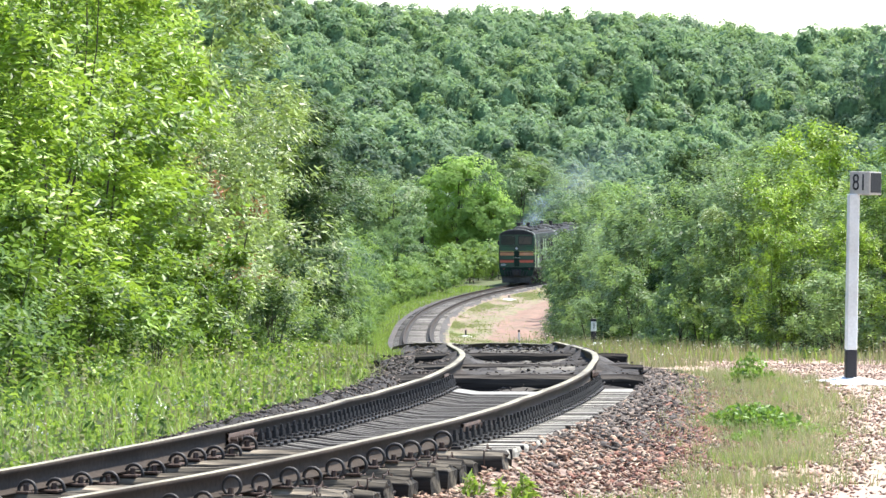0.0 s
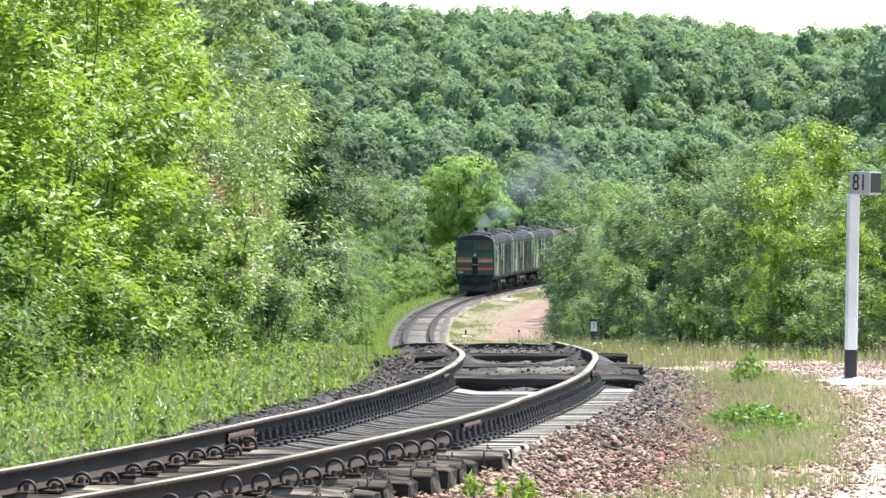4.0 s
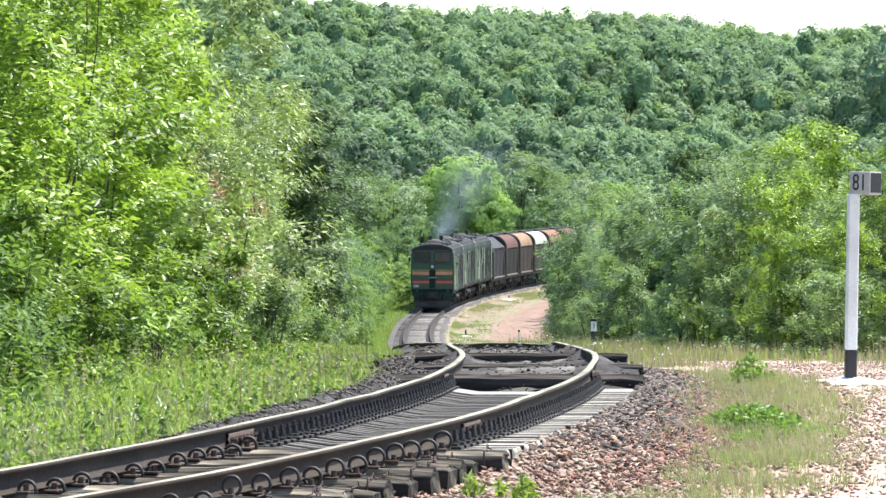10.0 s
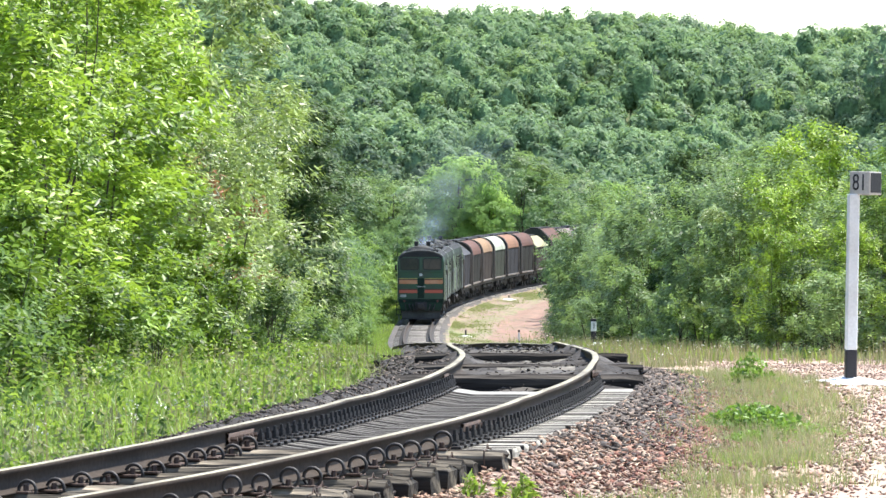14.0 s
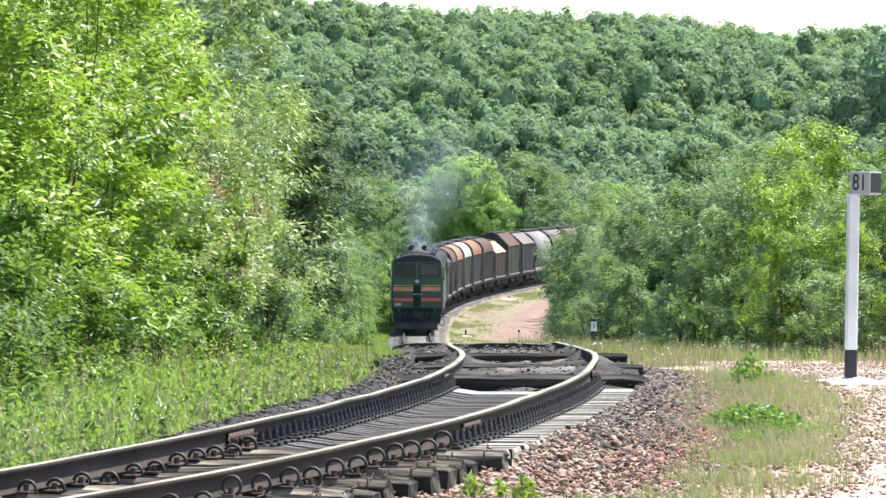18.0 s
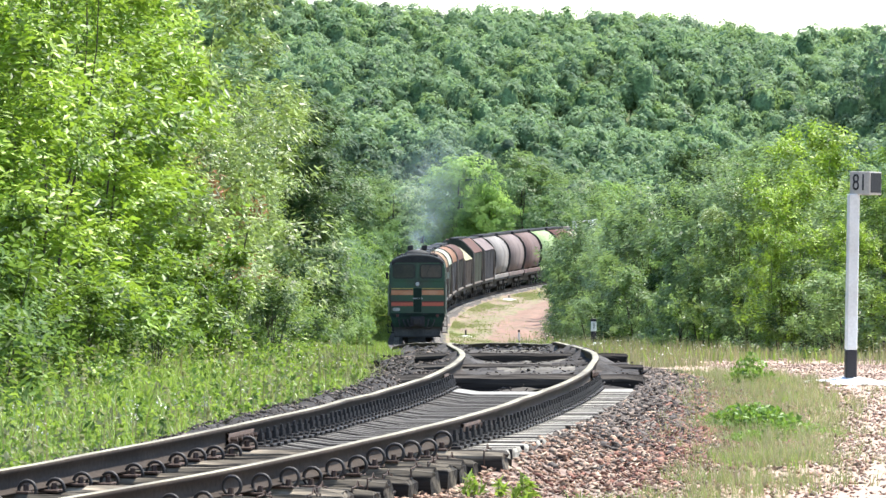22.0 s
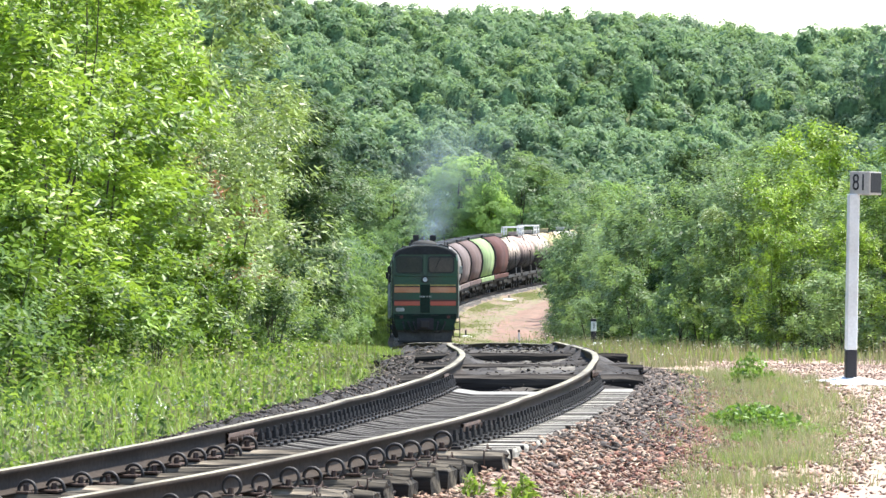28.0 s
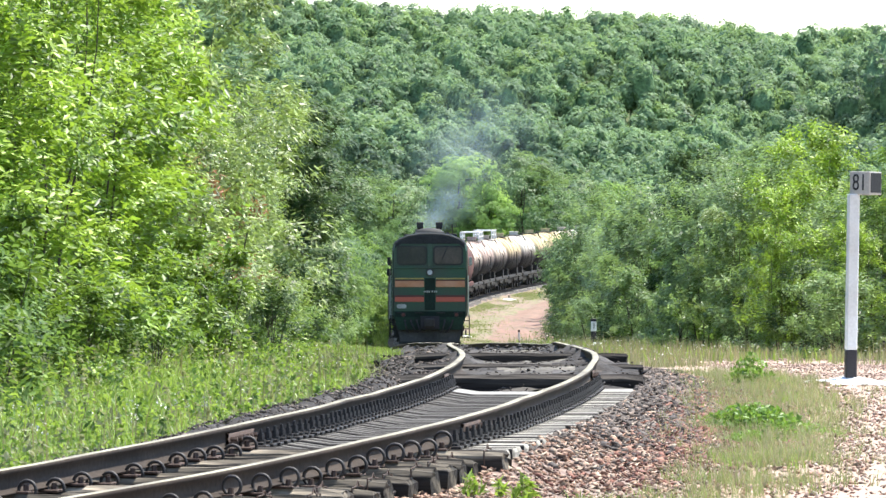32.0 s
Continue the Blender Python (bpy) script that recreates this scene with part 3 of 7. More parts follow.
def make_kinds():
    k = KINDS
    ash, wil, elm = "bright yellow-green young ash tree beside the railway", "silvery green willow with narrow drooping leaves", "mid-green leafy elm at the wood's edge"
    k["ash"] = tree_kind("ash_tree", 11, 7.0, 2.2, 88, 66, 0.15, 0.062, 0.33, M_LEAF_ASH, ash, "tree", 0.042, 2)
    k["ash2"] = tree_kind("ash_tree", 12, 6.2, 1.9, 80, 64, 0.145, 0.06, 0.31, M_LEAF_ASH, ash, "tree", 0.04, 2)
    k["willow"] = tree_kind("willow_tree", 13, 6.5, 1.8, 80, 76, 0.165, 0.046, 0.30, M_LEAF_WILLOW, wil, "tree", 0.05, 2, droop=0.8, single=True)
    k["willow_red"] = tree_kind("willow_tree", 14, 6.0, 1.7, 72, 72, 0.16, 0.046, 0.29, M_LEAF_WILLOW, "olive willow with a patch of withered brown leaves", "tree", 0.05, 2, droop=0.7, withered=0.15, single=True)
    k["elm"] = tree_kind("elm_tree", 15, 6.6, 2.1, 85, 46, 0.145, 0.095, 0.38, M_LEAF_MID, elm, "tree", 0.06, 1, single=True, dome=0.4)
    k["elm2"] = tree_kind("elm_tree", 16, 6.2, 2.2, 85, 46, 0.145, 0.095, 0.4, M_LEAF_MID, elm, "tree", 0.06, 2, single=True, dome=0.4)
    k["oak"] = tree_kind("oak_tree", 17, 7.3, 1.7, 150, 70, 0.14, 0.09, 0.36, M_LEAF_DARK, "dark green narrow oak at the wood's edge", "tree", 0.1, 1, single=True, dome=0.3)
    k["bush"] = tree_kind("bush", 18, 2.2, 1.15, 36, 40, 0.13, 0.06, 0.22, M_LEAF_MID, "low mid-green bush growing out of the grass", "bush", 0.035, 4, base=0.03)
    k["bush_ash"] = tree_kind("bush", 19, 2.4, 1.2, 32, 44, 0.145, 0.066, 0.2, M_LEAF_BUSH_SHADE, "low green bush with shade put into its leaf colour", "bush", 0.035, 4, base=0.03)
    # Dark leaf colour here plays the shaded hollows between bushes.
    k["bush_dark"] = tree_kind("bush", 20, 2.3, 1.2, 40, 46, 0.115, 0.05, 0.26, M_LEAF_DARK, "low dark green bush, coloured for the shaded hollows", "bush", 0.035, 4, base=0.03)
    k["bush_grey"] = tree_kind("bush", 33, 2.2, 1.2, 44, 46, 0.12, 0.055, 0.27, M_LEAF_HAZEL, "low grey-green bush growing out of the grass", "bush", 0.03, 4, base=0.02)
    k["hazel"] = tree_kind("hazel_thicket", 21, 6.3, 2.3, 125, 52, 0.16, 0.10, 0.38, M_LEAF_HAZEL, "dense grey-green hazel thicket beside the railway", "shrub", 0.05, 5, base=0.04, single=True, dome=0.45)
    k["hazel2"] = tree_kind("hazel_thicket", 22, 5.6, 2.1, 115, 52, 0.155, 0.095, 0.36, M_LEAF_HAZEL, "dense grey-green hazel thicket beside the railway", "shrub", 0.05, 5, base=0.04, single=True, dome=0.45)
    k["round"] = tree_kind("lime_tree", 31, 11.0, 4.2, 210, 60, 0.30, 0.2, 0.62, M_LEAF_ROUND, "broad rounded light green tree behind the railway curve", "tree", 0.2, 1, base=0.05, single=True, dome=0.9)
    k["round_blue"] = tree_kind("poplar_tree", 32, 11.5, 4.8, 210, 56, 0.30, 0.17, 0.66, M_LEAF_HAZEL, "broad greyish-green tree behind the railway curve", "tree", 0.2, 1, base=0.05, single=True, dome=0.9)
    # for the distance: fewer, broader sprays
    k["far_elm"] = tree_kind("elm_tree", 25, 6.6, 2.2, 75, 40, 0.21, 0.13, 0.46, M_LEAF_FAR_HAZED, elm, "tree", 0.1, 1, single=True, dome=0.75, base=0.04)
    k["far_elm2"] = tree_kind("elm_tree", 26, 6.2, 2.4, 80, 40, 0.21, 0.13, 0.48, M_LEAF_FAR_HAZED, elm, "tree", 0.1, 1, single=True, dome=0.75, base=0.04)
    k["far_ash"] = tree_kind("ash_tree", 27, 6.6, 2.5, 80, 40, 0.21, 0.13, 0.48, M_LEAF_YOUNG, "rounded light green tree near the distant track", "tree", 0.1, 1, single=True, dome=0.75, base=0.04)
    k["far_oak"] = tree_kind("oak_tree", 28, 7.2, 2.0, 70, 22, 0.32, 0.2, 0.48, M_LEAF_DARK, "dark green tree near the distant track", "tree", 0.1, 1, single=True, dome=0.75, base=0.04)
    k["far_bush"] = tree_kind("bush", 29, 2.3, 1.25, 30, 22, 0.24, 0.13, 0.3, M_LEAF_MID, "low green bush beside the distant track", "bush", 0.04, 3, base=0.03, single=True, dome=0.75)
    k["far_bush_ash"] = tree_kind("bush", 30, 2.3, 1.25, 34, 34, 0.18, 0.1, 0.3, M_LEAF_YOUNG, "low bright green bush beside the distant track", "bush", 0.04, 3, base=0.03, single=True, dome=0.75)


make_kinds()
rng = np.random.default_rng(5)


def row(pattern, y0, y1, step, offset, jitter, scale, side=-1):
    """Trees along the track: offset metres from its axis, by distance."""
    y = y0
    while y < y1:
        x = axis_x(y) + side * (np.interp(y, *offset) + rng.normal() * jitter)
        s = np.interp(y, *scale) * rng.uniform(0.78, 1.18)
        plant(KINDS[pattern[rng.integers(len(pattern))]], x, y, s, rng.uniform(0, 6.28), squash=rng.uniform(0.9, 1.1))
        y += step * rng.uniform(0.75, 1.25)


def woods():
    # left edge, from near to far
    row(["ash", "ash2", "ash"], 76, 97, 2.0, ([60, 76, 110], [7.4, 7.4, 6.5]), 0.75, ([60, 120], [1.0, 1.0]))
    row(["ash", "ash2"], 82, 118, 5.5, ([60, 140], [11, 9.5]), 0.8, ([60, 120], [1.25, 1.2]))
    row(["willow", "willow_red", "willow", "willow", "ash2"], 98, 160, 3.2, ([96, 110, 160], [7.0, 6.2, 5.6]), 0.7, ([100, 160], [1.08, 1.05]))
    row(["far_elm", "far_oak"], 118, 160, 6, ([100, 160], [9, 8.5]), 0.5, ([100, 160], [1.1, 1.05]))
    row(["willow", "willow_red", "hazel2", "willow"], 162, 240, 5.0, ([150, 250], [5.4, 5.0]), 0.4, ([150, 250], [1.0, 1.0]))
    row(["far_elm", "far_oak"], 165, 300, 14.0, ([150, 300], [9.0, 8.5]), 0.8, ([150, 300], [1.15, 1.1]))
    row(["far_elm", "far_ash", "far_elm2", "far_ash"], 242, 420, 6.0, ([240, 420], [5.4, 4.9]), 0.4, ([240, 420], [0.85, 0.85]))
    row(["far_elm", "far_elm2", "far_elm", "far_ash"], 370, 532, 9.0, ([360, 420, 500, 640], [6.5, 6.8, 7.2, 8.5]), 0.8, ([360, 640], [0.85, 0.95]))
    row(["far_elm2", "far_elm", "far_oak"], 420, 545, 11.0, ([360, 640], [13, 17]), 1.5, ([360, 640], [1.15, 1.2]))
    # Dark bushes are mixed in where the trees' foot lies in shade.
    row(["bush", "bush_ash", "bush_dark", "bush"], 62, 74, 2.3, ([60, 75], [5.9, 6.1]), 0.3, ([60, 80], [0.95, 1.0]))
    row(["bush_ash", "bush_ash", "bush"], 74, 96, 3.5, ([70, 96], [5.5, 4.7]), 0.35, ([70, 200], [0.75, 0.8]))
    row(["bush_ash", "bush_dark", "bush", "bush_dark"], 78, 130, 4.8, ([70, 100, 130], [5.9, 4.9, 4.4]), 0.4, ([70, 200], [0.75, 0.85]))
    row(["bush", "bush_ash", "bush_dark"], 130, 240, 4.0, ([130, 180, 240], [4.4, 4.0, 3.9]), 0.3, ([130, 240], [0.85, 0.85]))
    row(["far_bush_ash", "far_bush_ash", "far_bush"], 240, 520, 4.5, ([240, 520], [3.9, 3.6]), 0.25, ([240, 520], [0.85, 0.8]))
    plant(KINDS["elm2"], 9.7, 137, 0.68, 0.7)
    plant(KINDS["elm"], 10.9, 142, 0.84, 3.3)
    plant(KINDS["ash2"], 7.3, 134, 0.52, 3.9)
    plant(KINDS["ash2"], 8.9, 133, 0.52, 5.0)
    plant(KINDS["willow_red"], -4.6, 108, 0.9, 0.0)
    plant(KINDS["willow_red"], -4.3, 122, 0.85, 0.2)
    plant(KINDS["ash2"], 7.5, 137, 0.72, 1.0)
    plant(KINDS["hazel"], 6.7, 158, 0.74, 2.6)
    plant(KINDS["elm2"], 7.9, 150, 0.74, 1.6)
    plant(KINDS["willow"], 6.9, 150, 0.62, 0.4)
    plant(KINDS["oak"], 7.5, 182, 0.86, 1.4)
    plant(KINDS["oak"], -4.6, 198, 1.22, 0.3)
    plant(KINDS["oak"], -4.05, 180, 0.96, 1.7)
    plant(KINDS["oak"], -5.4, 195, 1.1, 2.0)
    plant(KINDS["willow"], -4.3, 187, 0.78, 1.1)
    plant(KINDS["hazel2"], -4.0, 191, 0.82, 2.2)
    plant(KINDS["far_ash"], -4.9, 226, 0.8, 2.2)
    plant(KINDS["round"], 1.5, 590, 1.06, 0.0)
    plant(KINDS["round"], 4.4, 588, 0.74, 2.0)
    plant(KINDS["round_blue"], -4.6, 572, 0.8, 4.0)
    plant(KINDS["round_blue"], -8.6, 560, 0.8, 1.0)
    plant(KINDS["round_blue"], 8.4, 655, 1.08, 2.0)
    plant(KINDS["round_blue"], 13.2, 660, 0.95, 4.0)
    plant(KINDS["round"], 17.5, 668, 0.9, 5.0)
    row(["far_bush_ash", "far_bush"], 380, 620, 3.0, ([380, 620], [5.6, 6.2]), 0.5, ([380, 620], [1.2, 1.5]))
    row(["far_elm", "far_elm2"], 606, 650, 8.0, ([600, 650], [8, 9]), 0.8, ([600, 650], [1.3, 1.4]))
    row(["bush_ash", "far_bush_ash", "bush_ash"], 168, 330, 4.6, ([160, 330], [3.5, 3.3]), 0.15, ([160, 330], [0.55, 0.6]))
    # right edge
    plant(KINDS["hazel2"], 6.2, 263, 0.97, 0.8)
    plant(KINDS["hazel"], 6.45, 258, 1.08, 2.2)
    row(["hazel", "elm", "hazel2", "ash2", "elm2", "hazel"], 128, 200, 3.4, ([110, 150, 200], [9.8, 9.2, 8.2]), 0.6, ([110, 200], [0.8, 0.82]), 1)
    row(["far_elm", "far_elm2", "far_elm2"], 122, 200, 8, ([110, 260], [12.5, 11]), 0.8, ([110, 260], [0.92, 0.82]), 1)
    row(["hazel", "hazel2"], 196, 262, 4.2, ([190, 230, 330], [7.4, 7.6, 9.0]), 0.3, ([190, 330], [0.88, 0.92]), 1)
    row(["far_elm", "far_elm2"], 205, 640, 24, ([200, 640], [11, 15]), 1.0, ([200, 640], [0.95, 1.15]), 1)
    row(["far_elm", "far_elm2", "far_oak"], 262, 640, 9, ([260, 330, 480, 640], [8.4, 9.4, 10.8, 12.5]), 0.4, ([260, 640], [0.75, 1.0]), 1)
    row(["bush_grey", "bush", "bush_ash", "bush_grey", "bush_dark"], 127, 210, 2.0, ([110, 150, 210], [8.0, 7.3, 6.5]), 0.4, ([110, 330], [0.8, 0.85]), 1)
    row(["far_bush", "far_bush_ash"], 210, 420, 6, ([210, 270, 330, 420], [6.6, 7.4, 8.6, 10.2]), 0.3, ([210, 420], [0.85, 0.9]), 1)


woods()
for o in KINDS.values():
    for c in (*o.children_recursive, o):
        bpy.data.objects.remove(c)


# ---- the wooded hill ----
def hill_places(g):
    """Trees on the slope, denser than one can count: places, crown radius, height, sort."""
    xs, ys, y = [], [], 690.0
    while y < 1000:
        half, step = y * 0.073 + 12, 3.55
        n = int(2 * half / step)
        xs.append(np.linspace(-half, half, n) + g.normal(size=n) * step * 0.4)
        ys.append(y + g.normal(size=n) * step * 0.5)
        y += step * (1.05 if y > 765 else 1.5)
    x, y = np.concatenate(xs), np.concatenate(ys)
    keep = np.abs(x - axis_x(y)) > np.where(y < 740, 11, 0)
    x, y = x[keep], y[keep]
    n = len(x)
    r = 1.6 + 1.35 * g.random(n) ** 1.6
    h = (3.9 + r * 1.25 + g.normal(size=n) * 0.55) * (1 + 0.13 * vnoise(x, y, 40, 9)) * np.where(g.random(n) < 0.06, 1.18, 1.0)
    # Leaf tone by place: darkest at the slope's foot, palest near the crest.
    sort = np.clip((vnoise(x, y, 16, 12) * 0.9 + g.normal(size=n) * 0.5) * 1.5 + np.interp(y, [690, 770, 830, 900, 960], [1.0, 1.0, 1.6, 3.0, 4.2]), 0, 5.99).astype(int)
    # a knot of tall dark trees standing out of the slope
    kx, ky = np.array([57.0, 60.5, 63.0, 66.5, 61.5, 69.5]), np.array([868.0, 874, 866, 872, 880, 868])
    x, y = np.append(x, kx), np.append(y, ky)
    r, h, sort = np.append(r, np.full(6, 3.2)), np.append(h, [11.5, 14.5, 15.5, 16.5, 17.5, 15.0]), np.append(sort, np.zeros(6, int))
    return x, y, r, h, sort


def hill_wood():
    g = np.random.default_rng(77)
    x, y, r, h, sort = hill_places(g)
    z = ground_z(x, y)
    lobes = 15
    bm = bmesh.new()
    bmesh.ops.create_icosphere(bm, subdivisions=2, radius=1)
    iv, jf = np.array([c.co[:] for c in bm.verts]), np.array([[c.index for c in f.verts] for f in bm.faces])
    bm.free()
    for kind in range(6):
        q = sort == kind
        n = int(q.sum())
        rr, hh = r[q], h[q]
        tall = np.clip(hh - rr * 1.1, rr, None) * 0.62
        mid = np.stack([x[q], y[q], z[q] + hh - tall], 1)
        # each crown is a heap of leafy boughs, sagging at their rims
        a = g.uniform(0, math.tau, (n, lobes))
        v = 1 - 1.75 * (np.arange(lobes)[None] + g.random((n, lobes))) / lobes
        flat = np.sqrt(np.clip(1 - v * v, 0, 1))
        dome = np.stack([flat * np.cos(a), flat * np.sin(a), v], 2)
        dr = rr[:, None] * g.uniform(0.32, 0.56, (n, lobes))
        axes = np.stack([rr * 0.72, rr * 0.72, tall * 0.82], 1)
        dc = mid[:, None] + dome * axes[:, None] * g.uniform(0.85, 1.12, (n, lobes, 1))
        k = 580
        which = g.integers(0, lobes, (n, k))
        rows = np.arange(n)[:, None]
        d = g.normal(size=(n, k, 3))
        d /= np.linalg.norm(d, axis=2)[:, :, None]
        d[:, :, 2] = np.abs(d[:, :, 2]) * 1.15 - 0.3
        out = d + dome[rows, which] * 0.8
        p = dc[rows, which] + d * (dr[rows, which] * g.uniform(0.72, 1.12, (n, k)))[:, :, None]
        nrm = (out + np.array([0, 0, 0.15])).reshape(-1, 3)
        p = p.reshape(-1, 3)
        t = nrm + g.normal(size=p.shape) * 0.22
        down = g.normal(size=p.shape) * 0.75 + np.array([0, 0, -0.7])
        b = np.cross(t, down)
        b /= np.linalg.norm(b, axis=1)[:, None] + 1e-9
        e = np.cross(b, t)
        e /= np.linalg.norm(e, axis=1)[:, None] + 1e-9
        sz = (0.37 * g.uniform(0.55, 1.4, len(p)))[:, None]
        v = np.stack([p + e * sz * 0.9, p - e * sz * 0.45 + b * sz * 0.52, p - e * sz * 0.45 - b * sz * 0.52], 1)
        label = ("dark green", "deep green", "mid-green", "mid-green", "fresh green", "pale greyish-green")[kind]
        tagged(new("hill_wood", mesh_from("hill_wood", v.reshape(-1, 3), np.arange(len(p) * 3).reshape(-1, 3), M_HILL_HAZED[kind])), label + " broad-leaved trees of the wood on the far hillside, haze tinted into the leaves", "woods", kind="stuff")
        # the twiggy leaf mass inside each crown
        dirs = dome / (np.linalg.norm(dome, axis=2)[:, :, None] + 1e-9)
        reach = np.exp((np.einsum("nkc,vc->nkv", dirs, iv) - 1) * 7.0).max(axis=1)
        p = mid[:, None] + iv[None] * axes[:, None] * (0.6 + 0.46 * reach)[:, :, None]
        f = (jf[None] + (np.arange(n) * len(iv))[:, None, None]).reshape(-1, 3)
        tagged(new("hill_crowns", mesh_from("hill_crowns", p.reshape(-1, 3), f, M_LEAF_CORE, True)), "inner leaf mass of the hillside wood", "woods", kind="stuff")
    # trunks
    n = len(x)
    a = np.arange(5) * math.tau / 5
    ring = np.stack([np.cos(a), np.sin(a)], 1)
    lo, hi = np.empty((n, 5, 3)), np.empty((n, 5, 3))
    lo[:, :, :2] = np.stack([x, y], 1)[:, None] + ring[None] * 0.17
    hi[:, :, :2] = np.stack([x, y], 1)[:, None] + ring[None] * 0.09
    lo[:, :, 2], hi[:, :, 2] = (z - 0.3)[:, None], (z + h * 0.7)[:, None]
    i = (np.arange(n) * 10)[:, None, None]
    k = np.arange(5)
    f = i + np.stack([k, (k + 1) % 5, (k + 1) % 5 + 5, k + 5], 1)[None]
    tagged(new("hill_trunks", mesh_from("hill_trunks", np.concatenate([lo, hi], 1).reshape(-1, 3), f.reshape(-1, 4), M_BARK)), "dark trunks of the hillside wood", "woods", kind="stuff")


hill_wood()
# ---- track ----
def sweep(profile, s_list, lateral):
    """A profile (metres to the right, metres up from the rail head) drawn along the track."""
    v = []
    for s in s_list:
        sag = 0.007 * float(vnoise(s, lateral * 5, 2.3, 71)) + 0.003 * float(vnoise(s, lateral * 5, 0.9, 73))
        kink = 0.008 * float(vnoise(s, lateral * 5, 3.1, 72))
        for a, b in profile:
            v.append(along(s, lateral + a + kink, b + sag))
    n, k = len(profile), len(s_list)
    f = [(i * n + j, i * n + (j + 1) % n, (i + 1) * n + (j + 1) % n, (i + 1) * n + j) for i in range(k - 1) for j in range(n)]
    return np.array(v), np.array(f)


# Same steel as nearby; its lost glint at a grazing view is coloured in.
M_RAIL_FAR = mat("rail_head_far", (0.075, 0.066, 0.06), 0.85, 0.0, var=0.12, scale=1.0, fine=12, bump=0.05, spec=0.1)
M_WOOD_GREY = mat("weathered_sleeper", (0.14, 0.13, 0.12), 0.95, var=0.45, scale=0.3, fine=4, second=(0.25, 0.235, 0.215), amount=0.45, spec=0.1, island=0.6)
RAIL = [(-0.036, -0.004), (-0.026, 0.0), (0.026, 0.0), (0.036, -0.004), (0.037, -0.034), (0.01, -0.05), (0.009, -0.15), (0.075, -0.168), (0.075, -0.18), (-0.075, -0.18), (-0.075, -0.168), (-0.009, -0.15), (-0.01, -0.05), (-0.037, -0.034)]
track = thing("railway_track", Matrix.Identity(4), "single worn railway track on wooden and concrete sleepers", "railway track", kind="structure")


def rails():
    for side, j1, j2 in ((-0.796, 9.58, 27.64), (0.796, 11.3, 28.0)):
        for a, b, step in ((-60, j1, 0.4), (j1 + 0.012, j2, 0.4), (j2 + 0.012, 116, 0.5), (116.01, 1000, 2.5)):
            sl = np.append(np.arange(a, b, step), b)
            v, f = sweep(RAIL, sl, side)
            me = mesh_from("rail", v, f, M_RAIL)
            me.materials.append(M_RAIL_TOP if b < 1000 else M_RAIL_FAR)
            idx = np.zeros(len(f), np.int32)
            idx[np.arange(len(f)) % 14 < 3] = 1
            me.polygons.foreach_set("material_index", idx)
            part("rail", me, None, track, "steel rail with a worn head" if b < 1000 else "dark rail of the distant curve")
        # Dark strip along each far rail: its shadow, with oil, laid as a surface.
        v, f = sweep([(-0.25, -0.19), (0.25, -0.19), (0.25, -0.24), (-0.25, -0.24)], np.arange(150, 560, 2.5), side)
        part("oil_strip", mesh_from("oil_strip", v, f, M_MUD), None, track, "dark strip under the rail for its shadow and oil")
        for j in (j1, j2):
            for sg in (-1, 1):
                v, f = sweep([(sg * 0.012, -0.05), (sg * 0.04, -0.06), (sg * 0.028, -0.1), (sg * 0.05, -0.155), (sg * 0.012, -0.15)], np.linspace(j - 0.45, j + 0.45, 4), side)
                fp = part("fishplate", mesh_from("fishplate", v, f, M_RUST), None, track, "rusty bolted joint bar")
                bm = bmesh.new()
                for q in (-0.36, -0.2, -0.07, 0.07, 0.2, 0.36):
                    c = Vector(along(j + q, side + sg * 0.03, -0.1))
                    e = Vector(along(j + q, side + sg * 0.085, -0.1))
                    tube(bm, c, e, 0.02, 0.02, 6)
                part("bolt", bm, M_RUST, fp)


rails()


def frame_at(s, up=0.0, yaw=0.0, dx=0.0, tilt=0.0):
    x, y, z = along(s, dx, up)
    return pose(x, y, z, tilt, 0, -math.degrees(heading(s)) + yaw)


def wood_sleeper_mesh(seed):
    g = random.Random(seed)
    bm = bmesh.new()
    secs = []
    ridge = [g.uniform(-0.022, 0.008) for _ in range(8)]
    frayed = [[0.0, 0.0] + [g.uniform(-0.03, 0.012) for _ in range(10)] for _ in range(2)]
    for i in range(13):
        x = -1.375 + 2.75 * i / 12
        w = 0.122 + g.uniform(-0.01, 0.01)
        ring = [(-w, -0.18), (w, -0.18), (w, -0.06 + g.uniform(-0.01, 0.01))]
        for j in range(8):
            drop = 0.03 if j in (0, 7) else 0.0
            ring.append((w * (0.93 - 1.86 * j / 7) + g.uniform(-0.006, 0.006), ridge[j] - drop + g.uniform(-0.009, 0.009)))
        ring.append((-w, -0.06 + g.uniform(-0.01, 0.01)))
        end = frayed[0] if i == 0 else frayed[1] if i == 12 else None
        sg = 1 if i else -1
        secs.append([(x + (sg * end[j] if end else 0), q, z - (0.012 if end else 0)) for j, (q, z) in enumerate(ring)])
    loft(bm, secs)
    return bm_mesh("sleeper", bm, M_WOOD)


